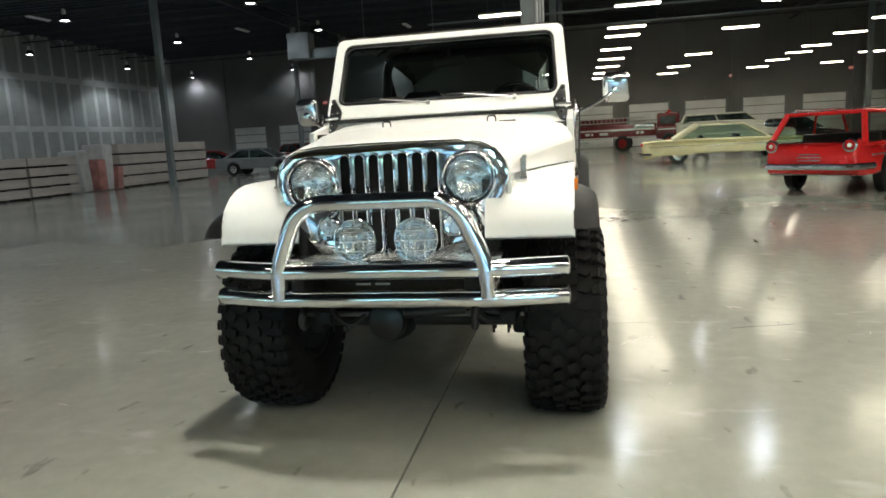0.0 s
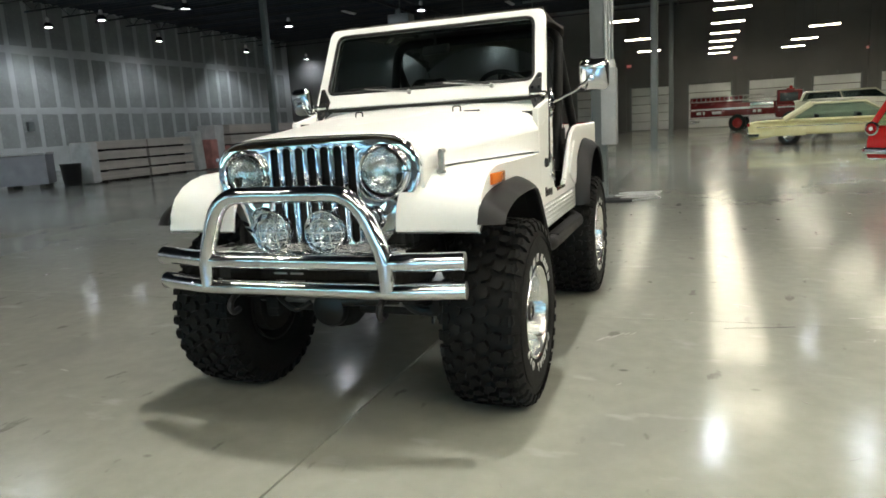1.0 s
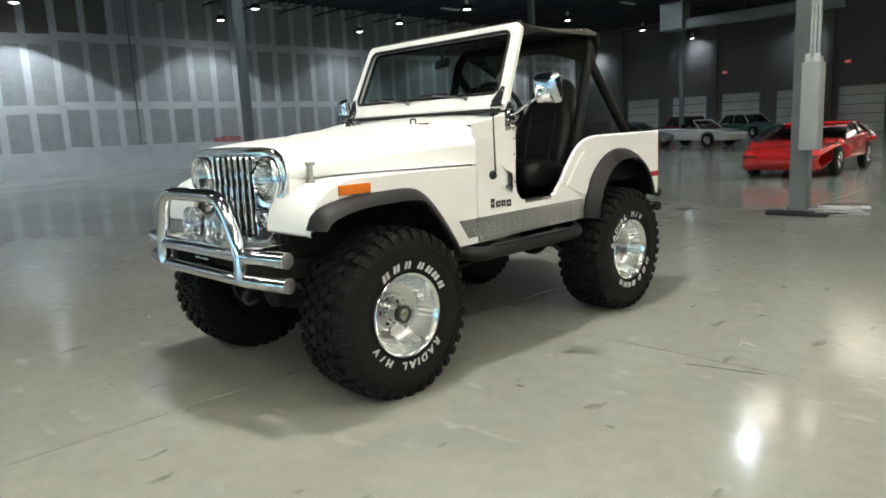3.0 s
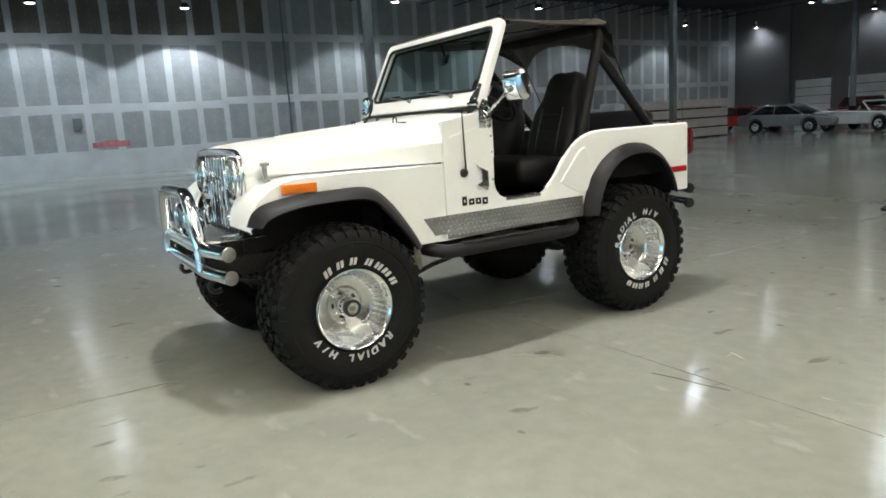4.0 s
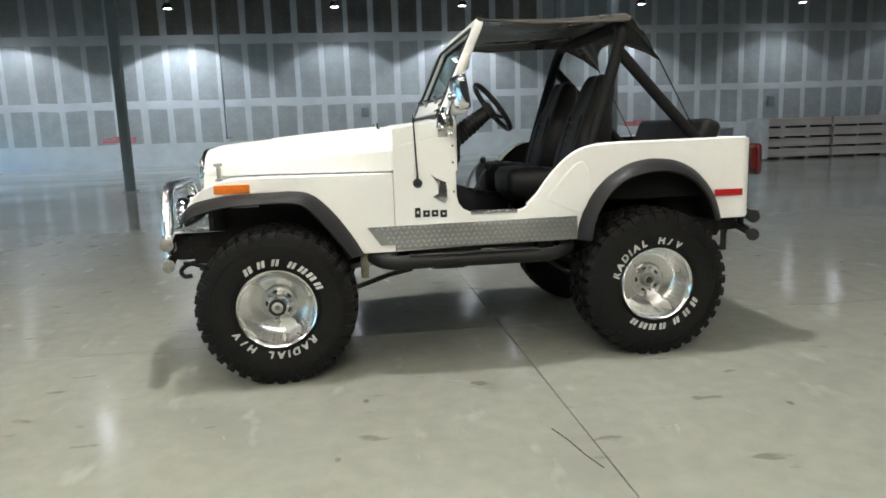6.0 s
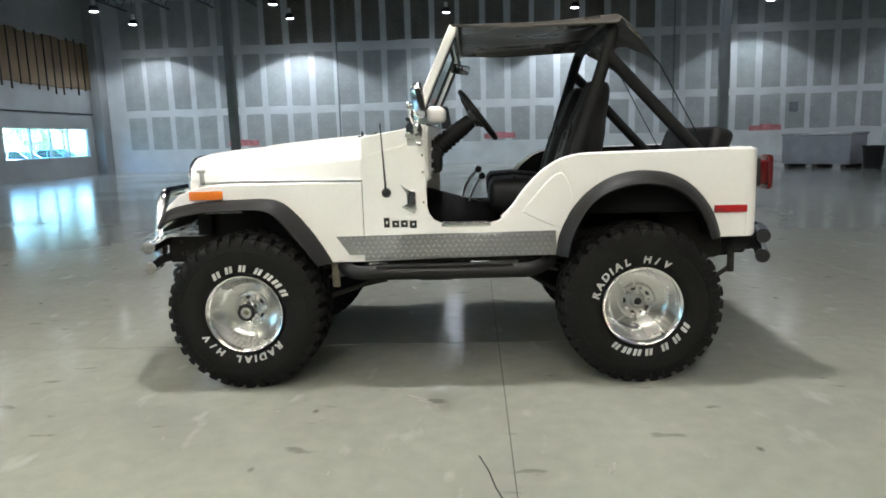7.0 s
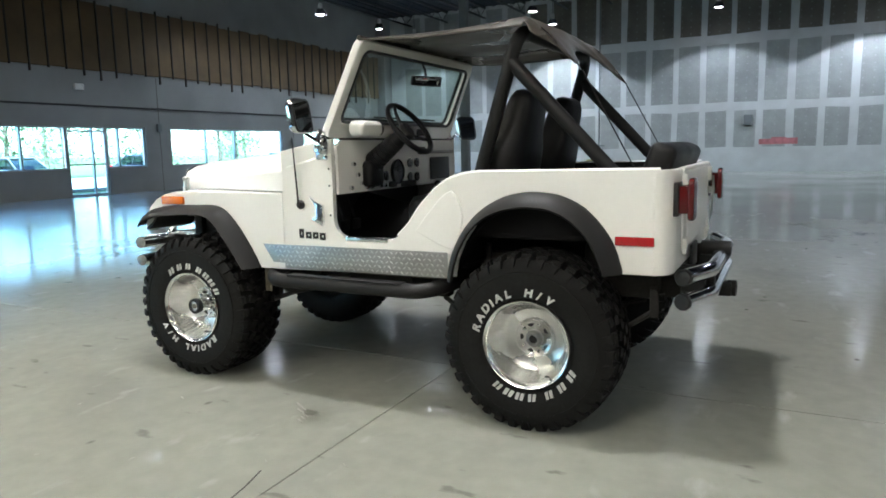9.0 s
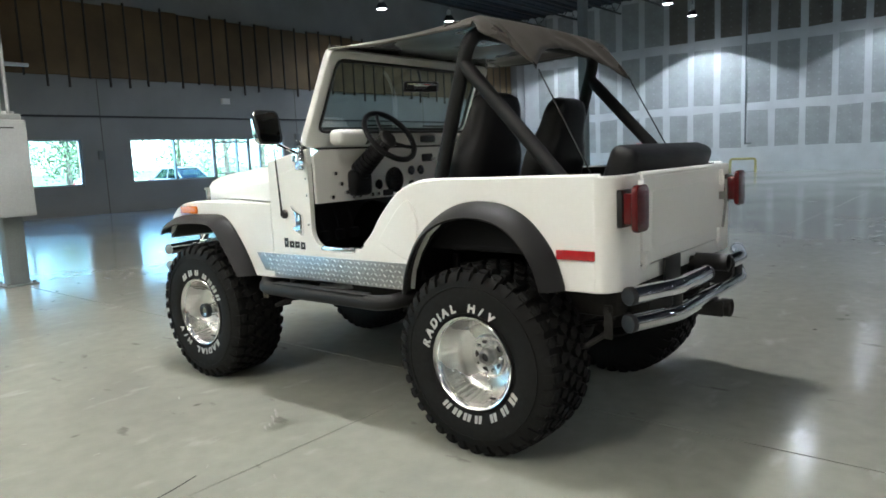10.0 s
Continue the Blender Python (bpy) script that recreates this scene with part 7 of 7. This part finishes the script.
CREAMY = car_paint("pale_yellow_car_paint", (0.66, 0.62, 0.34))
REDCAR = car_paint("bright_red_car_paint", (0.52, 0.018, 0.018))
DEEPRED = car_paint("deep_red_car_paint", (0.25, 0.015, 0.015))
DARKRED = car_paint("dark_red_engine_paint", (0.13, 0.012, 0.014))
SILVER = car_paint("silver_grey_car_paint", (0.21, 0.22, 0.23))
WHITECAR = car_paint("white_car_paint", (0.70, 0.70, 0.70))
TEAL = car_paint("teal_car_paint", (0.06, 0.17, 0.155))
PALECREAM = car_paint("pale_cream_roof_paint", (0.70, 0.67, 0.44))
IVORY = car_paint("ivory_car_paint", (0.62, 0.60, 0.48))
DARKCAR = car_paint("dark_car_paint", (0.03, 0.03, 0.035))

sedan_low = [(2.62, 0.28), (2.70, 0.48), (2.64, 0.78), (1.15, 0.87), (-1.35, 0.88), (-2.62, 0.84), (-2.82, 0.70), (-2.72, 0.34)]
hardtop_low = [(2.60, 0.18), (2.68, 0.38), (2.62, 0.70), (1.15, 0.80), (-1.35, 0.82), (-2.62, 0.79), (-2.82, 0.66), (-2.74, 0.22)]
sed = build_car("classic_sedan", "pale yellow classic hardtop sedan with chrome trim", pose(5.85, 22.0, 0, 0, 0, -7), CREAMY, hardtop_low, (-1.78, -1.02, 0.40, 1.22, 0.80, 1.28), 1.98, (1.45, -1.62), 0.33, PALECREAM, True, False, False, -0.10, False, PALEGLASS)
bm = bm_new()
for s in (1, -1):
    box(bm, (-2.08, s * 0.955 - 0.03, 0.30), (-1.16, s * 0.955 + 0.03, 0.62), 0.02, None, 2)
each("wheel_skirt", bm, CREAMY, sed)
wagon_low = [(2.22, 0.33), (2.30, 0.52), (2.24, 0.78), (1.0, 0.84), (-2.0, 0.87), (-2.22, 0.84), (-2.34, 0.66), (-2.28, 0.38)]
wag = build_car("station_wagon", "bright red classic station wagon with round lamps", pose(6.1, 10.92, 0, 0, 0, 48), REDCAR, wagon_low, (-2.14, -1.84, 0.25, 0.95, 0.87, 1.37), 1.70, (1.35, -1.25), 0.31, None, True, True, glass=PALEGLASS)
bm = bm_new()
for yy in (-0.55, 0.55):
    tube(bm, [(-1.7, yy, 1.43), (0.1, yy, 1.43)], 0.012, 6)
    for xx in (-1.7, -0.8, 0.1):
        tube(bm, [(xx, yy, 1.37), (xx, yy, 1.43)], 0.010, 6)
part("roof_rack", bm, CHROME, wag)
bm = bm_new()
for k, w in enumerate((0.16, 0.20, 0.18)):
    box(bm, (-2.36, -w, 0.68 - 0.05 * k), (-2.325, w, 0.695 - 0.05 * k), 0.002)
each("tailgate_trim", bm, CHROME, wag)
sports_low = [(2.10, 0.18), (2.24, 0.30), (2.25, 0.42), (2.12, 0.54), (1.6, 0.66), (0.9, 0.74), (0.2, 0.79), (-1.2, 0.85), (-2.10, 0.84), (-2.22, 0.70), (-2.14, 0.26)]
spc = build_car("sports_coupe", "bright red low sports coupe on silver wheels", pose(-1.95, 14.95, 0, 0, 0, -88), REDCAR, sports_low, (-1.75, -0.95, -0.30, 0.72, 0.78, 1.10), 1.84, (1.25, -1.20), 0.325, None, False, post_paint=DARKCAR, taper=0.22)
bm = bm_new()
for s in (1, -1):
    box(bm, (2.16, s * 0.58 - 0.14, 0.44), (2.245, s * 0.58 + 0.14, 0.48), 0.010)
each("turn_lamp", bm, DARKCAR, spc)
coupe_low = [(2.15, 0.30), (2.24, 0.46), (2.12, 0.66), (0.95, 0.82), (-1.5, 0.88), (-2.18, 0.84), (-2.25, 0.60), (-2.15, 0.34)]
build_car("silver_coupe", "silver-grey sports coupe parked by the stacks", pose(-14.7, 29.3, 0, 0, 0, 1), SILVER, coupe_low, (-1.75, -0.95, 0.15, 1.0, 0.86, 1.28), 1.76, (1.30, -1.25), 0.32, None, False)
build_car("white_convertible", "white open convertible parked near the doors", pose(-11.7, 29.9, 0, 0, 0, -14), WHITECAR, coupe_low, (-1.3, -0.7, 0.35, 0.85, 0.86, 1.28), 1.78, (1.30, -1.25), 0.32, None, False, False, True)
build_car("red_coupe", "deep red coupe parked behind the stacks", pose(-19.0, 32.3, 0, 0, 0, 20), DEEPRED, coupe_low, (-1.7, -0.95, 0.15, 1.0, 0.86, 1.28), 1.76, (1.30, -1.25), 0.32, None, False)
build_car("teal_classic", "teal and white classic car by the rear wall", pose(-14.9, 43.8, 0, 0, 0, -24), TEAL, sedan_low, (-1.45, -0.95, 0.60, 1.15, 0.95, 1.48), 1.90, (1.55, -1.50), 0.34, IVORY)
build_car("red_classic", "deep red classic car by the rear wall", pose(-18.6, 43.4, 0, 0, 0, -35), DEEPRED, sedan_low, (-1.45, -0.95, 0.60, 1.15, 0.95, 1.48), 1.90, (1.55, -1.50), 0.34)
build_car("ivory_wagon", "ivory panel wagon parked behind the sedan", pose(7.6, 29.4, 0, 0, 0, -12), IVORY, [(2.3, 0.36), (2.36, 0.6), (2.28, 0.95), (1.25, 1.05), (0.95, 1.36), (-2.1, 1.42), (-2.35, 1.2), (-2.3, 0.4)], (-2.15, -2.0, 0.45, 0.90, 1.38, 1.72), 1.85, (1.4, -1.35), 0.34, IVORY)
build_car("dark_sedan", "dark sedan parked far back in the hall", pose(11.2, 33.5, 0, 0, 0, 15), DARKCAR, coupe_low, (-1.6, -0.9, 0.25, 1.0, 0.88, 1.36), 1.76, (1.30, -1.25), 0.32)


def build_fire_engine(m):
    e = thing("fire_engine", "old red fire engine with white lower panels and ladder", "fire engine", m)
    bm = bm_new()
    box(bm, (-2.9, -1.0, 0.75), (1.6, 1.0, 1.50), 0.05)
    box(bm, (-2.9, -1.0, 1.50), (-0.1, -0.92, 1.85), 0.02)
    part("body", bm, DARKRED, e)
    bm = bm_new()
    box(bm, (1.6, -0.97, 0.62), (3.0, 0.97, 1.30), 0.08)
    box(bm, (1.62, -0.93, 1.26), (2.92, 0.93, 2.02), 0.10)
    part("cab", bm, DARKRED, e)
    bm = bm_new()
    box(bm, (1.80, -0.945, 1.42), (2.70, 0.945, 1.85), 0.02)
    box(bm, (2.86, -0.8, 1.42), (2.94, 0.8, 1.85), 0.02)
    each("cab_window", bm, DARKCAR, e)
    bm = bm_new()
    for s in (1, -1):
        for x0, x1, z0 in ((-2.85, -0.86, 1.16), (-0.86, 0.16, 1.16), (0.16, 1.5, 1.16)):
            box(bm, (x0, s * 1.0 - 0.012, z0), (x1, s * 1.0 + 0.012, 1.26), 0.008)
    each("side_panel", bm, WHITECAR, e)
    bm = bm_new()
    for s in (1, -1):
        for x0, x1, z0 in ((-2.62, -2.05, 0.90), (-1.85, -1.0, 0.90), (0.35, 0.95, 0.92)):
            box(bm, (x0, s * 1.0 - 0.020, z0), (x1, s * 1.0 + 0.020, 1.18), 0.008)
    each("locker_door", bm, DARKRED, e)
    bm = bm_new()
    for s in (1, -1):
        box(bm, (-2.88, s * 1.0 - 0.016, 0.77), (1.58, s * 1.0 + 0.016, 0.83), 0.006)
        for x0, x1 in ((-2.55, -2.30), (-2.20, -2.10), (-1.70, -1.20), (0.45, 0.62), (0.70, 0.88)):
            box(bm, (x0, s * 1.02 - 0.006, 0.96), (x1, s * 1.02 + 0.006, 1.10), 0.002)
        box(bm, (1.70, s * 0.975 - 0.006, 1.12), (2.90, s * 0.975 + 0.006, 1.17), 0.002)
    each("trim_bar", bm, WHITECAR, e)
    for s in (1, -1):
        bm = bm_new()
        box(bm, (0.30, s * 1.0 - 0.022, 1.28), (1.50, s * 1.0 + 0.022, 1.48), 0.01)
        for k in range(4):
            lathe(bm, [(0.07, 0.0), (0.07, 0.02), (0.0, 0.025)], Matrix.Translation((0.5 + 0.27 * k, s * 1.022, 1.38)) @ Matrix.Rotation(radians(-90 * s), 4, "X"), 12)
        part("pump_panel", bm, ALLOY, e, "bright metal pump panel with gauges")
    bm = bm_new()
    for s in (1, -1):
        for z in (1.62, 1.86):
            tube(bm, [(-2.85, s * 1.02, z), (0.9, s * 1.02, z)], 0.025, 6)
        for k in range(15):
            x = -2.8 + 0.25 * k
            tube(bm, [(x, s * 1.02, 1.62), (x, s * 1.02, 1.86)], 0.016, 6)
    part("ladder", bm, CONDUIT, e)
    bm = bm_new()
    box(bm, (2.1, -0.5, 2.01), (2.5, 0.5, 2.08), 0.02)
    lathe(bm, [(0.09, 0), (0.09, 0.1), (0.0, 0.16)], Matrix.Translation((2.3, 0, 2.08)), 14)
    part("beacon", bm, REDLENS, e)
    bm = bm_new()
    box(bm, (-2.95, -1.02, 0.52), (-2.6, 1.02, 0.62), 0.01)
    box(bm, (2.9, -0.95, 0.48), (3.1, 0.95, 0.66), 0.02)
    each("bumper", bm, CHROME, e)
    for wx in (-0.35, 2.35):
        for s in (1, -1):
            turn2 = Matrix.Translation((wx, s * 0.90, 0.46)) @ Matrix.Rotation(radians(-90 * s), 4, "X")
            w = part("tyre", lathe(bm_new(), [(0.26, -0.12), (0.42, -0.13), (0.46, -0.09), (0.46, 0.09), (0.42, 0.13), (0.26, 0.12)], turn2, 28, False), RUBBER, e)
            part("rim", lathe(bm_new(), [(0.27, 0.11), (0.22, 0.07), (0.10, 0.09), (0.0, 0.12)], turn2, 20, False), DEEPRED, w)


build_fire_engine(pose(3.75, 37.6, 0, 0, 0, -8) @ Matrix.Diagonal((0.92, 1, 1.0, 1)))


# ---- stacks of boards ----
def board_stack(name, label, m, length, depth, layers, lh, slats, mat):
    st = thing(name, label, "lumber stack", m, "stacks of boards")
    z = 0.0
    rng = random.Random(int(length * 100))
    for k in range(layers):
        for q in range(slats):
            bm = bm_new()
            xx = -length / 2 + length * (q + 0.5) / slats
            box(bm, (xx - 0.05, -depth / 2 + 0.05, z), (xx + 0.05, depth / 2 - 0.05, z + 0.07), 0.006, None, 1)
            part("spacer", bm, STRIP, st)
        z += 0.07
        n = 1 if length < 4 else 2
        for q in range(n):
            bm = bm_new()
            a = -length / 2 + length * q / n + rng.uniform(0.01, 0.08)
            b = -length / 2 + length * (q + 1) / n - rng.uniform(0.01, 0.08)
            t = lh / 6
            for j in range(6):
                d = rng.uniform(-0.012, 0.012)
                box(bm, (a + d, -depth / 2 + d, z + j * t + 0.002), (b + d, depth / 2 + d, z + (j + 1) * t - 0.002), 0.004, None, 1)
            each("board", bm, mat, st)
        z += lh
    return st


board_stack("board_stack", "pale bundled boards on dark spacers, four layers high", pose(-17.55, 16.6, 0, 0, 0, 90), 4.7, 1.1, 4, 0.27, 5, WOODWRAP)
board_stack("board_stack", "tall pale bundled boards on dark spacers", pose(-17.65, 24.6, 0, 0, 0, 90), 6.6, 1.3, 4, 0.37, 7, WOODWRAP)
for i, (y, w, h, mat_, lab) in enumerate(((14.02, 0.34, 1.34, PALEWRAP, "white plastic wrap over the ends of the boards"), (19.35, 0.5, 1.55, PALEWRAP, "white plastic-wrapped bundle leaning by the boards"), (19.95, 0.45, 1.2, PINKWRAP, "red printed wrapped bundle between the stacks"), (20.5, 0.6, 1.75, PALEWRAP, "white plastic-wrapped bundle between the stacks"), (20.9, 0.35, 0.9, PINKWRAP, "red printed wrapped bundle by the tall stack"))):
    bm = bm_new()
    mm = Matrix.Translation((-17.2 - 0.2 * (i % 2), y, 0)) @ Matrix.Rotation(radians(8 - 4 * i if i else 0), 4, "X")
    box(bm, (-0.45, -w / 2, 0.03), (0.45, w / 2, h), 0.06, mm, 2)
    tagged(part("wrapped_parcel", bm, mat_), lab, "parcel")


CRATE = material("pale_grey_plastic", (0.33, 0.33, 0.37), 0.6, var=0.12, var_scale=3)


def build_crate(m):
    c = thing("pallet_box", "pale grey pallet box with a lid by the boards", "crate", m)
    bm = bm_new()
    box(bm, (-1.1, -0.55, 0.12), (1.1, 0.55, 1.05), 0.03)
    part("bin", bm, CRATE, c)
    bm = bm_new()
    box(bm, (-1.14, -0.59, 1.05), (1.14, 0.59, 1.12), 0.02)
    part("lid", bm, PALEWRAP, c)
    bm = bm_new()
    for x in (-0.9, 0, 0.9):
        box(bm, (x - 0.08, -0.55, 0.0), (x + 0.08, 0.55, 0.12), 0.01)
    each("skid", bm, STRIP, c)


build_crate(pose(-18.9, 12.75, 0, 0, 0, 38))
bm = bm_new()
lathe(bm, [(0.0, 0.0), (0.24, 0.0), (0.25, 0.02), (0.30, 0.66), (0.315, 0.68), (0.315, 0.71), (0.29, 0.71), (0.235, 0.04), (0.0, 0.03)], None, 24, False)
tagged(part("waste_bin", bm, BLACK), "open black plastic bin beside the boards", "bin").matrix_basis = pose(-17.1, 13.35, 0)

# things lying by the column's foot
bm = bm_new()
box(bm, (-0.37, -0.12, 0.0), (0.37, 0.12, 0.045), 0.012)
box(bm, (-0.35, -0.10, 0.045), (0.20, 0.05, 0.065), 0.006)
tagged(part("floor_mat_roll", bm, BLACK), "flat black rubber mat lying by the column", "mat").matrix_basis = pose(0.24, 7.42, 0, 0, 0, 4)
bm = bm_new()
rng = random.Random(2)
for k in range(9):
    a = rng.uniform(-0.5, 0.5)
    x, y = rng.uniform(-0.10, 0.10), rng.uniform(-0.12, 0.12)
    d = Vector((math.cos(a), math.sin(a), 0)) * 0.28
    tube(bm, [Vector((x, y, 0.012 + 0.012 * k)) - d, Vector((x, y, 0.02 + 0.012 * k)) + d], 0.011, 6)
rods = thing("rod_pile", "loose pile of white plastic rods on the floor", "rod pile", pose(0.66, 7.66, 0, 0, 0, 8))
each("rod", bm, PALEWRAP, rods)

# dark crack lines in the floor
CRACK = material("dark_crack", (0.035, 0.033, 0.03), 0.9)
for pts in ([(1.70, 1.250), (1.83, 1.287), (1.97, 1.312), (2.09, 1.346)],):
    bm = bm_new()
    w = 0.0035 if pts[0][1] > 1 else 0.0015
    rings = []
    for p, q in zip(pts, pts[1:] + [(2 * pts[-1][0] - pts[-2][0], 2 * pts[-1][1] - pts[-2][1])]):
        d = Vector((q[0] - p[0], q[1] - p[1], 0)).normalized()
        n_ = Vector((-d.y, d.x, 0)) * w
        o = Vector((p[0], p[1], 0.0005))
        rings.append([o + n_, o - n_, o - n_ + Vector((0, 0, 0.001)), o + n_ + Vector((0, 0, 0.001))])
    loft(bm, rings)
    structure("floor_crack", bm, CRACK, "thin dark crack in the concrete floor")

# scuffs and flecks on the concrete
SCUFF = material("rubber_scuff", (0.21, 0.205, 0.18), 0.4, var=0.35, var_scale=20)
rng = random.Random(21)
marks = [(1.85, 0.64, 0.03, 10), (2.45, 1.32, 0.02, 30), (2.45, 1.15, 0.03, 70), (1.82, 1.78, 0.07, 160), (2.44, 1.58, 0.05, 12), (2.56, 1.63, 0.05, 14), (1.62, 1.21, 0.02, 50), (1.79, 1.75, 0.04, 100), (1.42, 0.98, 0.02, 0), (1.51, 1.55, 0.03, 60), (0.70, -0.95, 0.03, 20), (0.9, -0.8, 0.02, 120), (-1.6, 0.7, 0.06, 20), (-1.9, -0.2, 0.05, 170), (2.1, -0.3, 0.03, 40), (1.5, -0.2, 0.025, 15), (1.2, 0.25, 0.03, 65), (2.0, 0.2, 0.02, 140), (2.3, 2.6, 0.03, 20), (1.7, 3.0, 0.04, 80)]
marks += [(1.02 + 0.035 * k, 0.93 + 0.03 * k + rng.uniform(-0.02, 0.02), rng.uniform(0.03, 0.06), 62) for k in range(6)]
for x, y, w, turned in marks:
    bm = bm_new()
    ring = []
    for k in range(10):
        a = 2 * math.pi * k / 10
        ring.append((w * math.cos(a) * rng.uniform(0.7, 1.1), w * 0.16 * math.sin(a) * rng.uniform(0.6, 1.3)))
    loft(bm, [[(u, v, 0.0004) for u, v in ring], [(u * 0.9, v * 0.9, 0.0012) for u, v in ring]])
    structure("floor_scuff", bm, SCUFF, "short dark rubber scuff on the concrete").matrix_basis = pose(x, y, 0, 0, 0, turned)

# ---- outside ----
ASPHALT = material("sunlit_concrete_lot", (0.42, 0.42, 0.41), 0.9, var=0.15, var_scale=0.8, grain=0.2)
GRASS = material("lawn", (0.11, 0.16, 0.05), 0.9, var=0.25, var_scale=1.5, grain=0.3)
LEAF = material("leaves", (0.12, 0.17, 0.075), 0.6, var=0.4, var_scale=1.2, grain=0.2)
BARK = material("bark", (0.11, 0.085, 0.06), 0.9, var=0.3, var_scale=6)
bm = bm_new()
box(bm, (-400, -600, -0.35), (400, Y0 - 0.35, -0.12))
structure("ground", bm, GRASS, "green lawn outside the windows")
bm = bm_new()
box(bm, (-90, -38, -0.12), (70, -22.5, -0.10))
structure("pavement", bm, ASPHALT, "pale concrete car park outside the windows")
bm = bm_new()
box(bm, (-90, -22.5, -0.12), (70, -22.3, 0.03), 0.02)
structure("kerb", bm, WALLCON, "pale concrete kerb")


def build_tree(x, y, h, seed):
    rng = random.Random(seed)
    tr = thing("tree", "leafy green tree beside the car park", "tree", pose(x, y, -0.12), "trees outside")
    bm = bm_new()
    tube(bm, [(0, 0, 0), (0.05, 0.03, h * 0.25), (0.0, 0.08, h * 0.45), (0.1, 0, h * 0.7)], 0.20, 9, True, 0.06)
    for k in range(6):
        a = rng.uniform(0, 6.28)
        z = h * rng.uniform(0.3, 0.55)
        d = Vector((math.cos(a), math.sin(a), 0.8)) * h * 0.28
        tube(bm, [(0, 0, z), Vector((0, 0, z)) + d * 0.6, Vector((0, 0, z)) + d], 0.07, 6, True, 0.02)
    part("trunk", bm, BARK, tr)
    vs, fs = [], []
    clumps = []
    for k in range(26):
        a, rr = rng.uniform(0, 6.28), h * 0.36 * math.sqrt(rng.random())
        clumps.append(Vector((rr * math.cos(a), rr * math.sin(a), h * rng.uniform(0.26, 1.0) - rr * 0.30)))
    for c in clumps:
        s0 = h * rng.uniform(0.06, 0.12)
        for k in range(105):
            p = c + Vector((rng.gauss(0, s0), rng.gauss(0, s0), rng.gauss(0, s0 * 0.7)))
            u = Vector((rng.gauss(0, 1), rng.gauss(0, 1), rng.gauss(0, 1))).normalized()
            v = u.orthogonal().normalized()
            q = rng.uniform(0.07, 0.14)
            i = len(vs)
            vs += [p - u * q, p + v * q * 0.5, p + u * q, p - v * q * 0.5]
            fs.append((i, i + 1, i + 2, i + 3))
    me = bpy.data.meshes.new("crown")
    me.from_pydata(vs, [], fs)
    part("crown", me, LEAF, tr)
    return tr


first_tree = build_tree(-30, -41, 7.5, 1)
second_tree = build_tree(-18, -42, 6.5, 2)
rng = random.Random(8)
for k, (x, y) in enumerate(((-44, -42), (-36, -44), (-24, -43), (-12, -41), (-6, -43), (-60, -44), (-20, -50), (-70, -46), (-52, -41), (-64, -40), (-40, -40), (-26, -40), (-15, -40), (-9, -44), (-76, -42), (-84, -44), (-92, -42), (-80, -52), (-56, -52), (-34, -54))):
    copy_thing(first_tree if k % 2 else second_tree, pose(x, y, -0.12, 0, 0, rng.uniform(0, 360)))
for k, (x, y, yaw, pm, lab) in enumerate(((-42, -30, 92, WHITECAR, "white car parked outside in the sun"), (-36.5, -30, 88, SILVER, "silver car parked outside in the sun"), (-25, -31, 90, DARKCAR, "dark car parked outside in the sun"), (-17, -30.5, 91, SILVER, "grey car parked outside in the sun"), (-13.2, -31, 90, WHITECAR, "white car parked outside beside a grey one"), (-5, -30.5, 88, DARKCAR, "dark car parked outside near the door"), (-48, -31, 90, TEAL, "teal car parked outside in the sun"))):
    build_car("parked_car", lab, pose(x, y, -0.10, 0, 0, yaw), pm, coupe_low, (-1.75, -1.0, 0.25, 1.05, 0.88, 1.42), 1.78, (1.30, -1.30), 0.32, None, False)
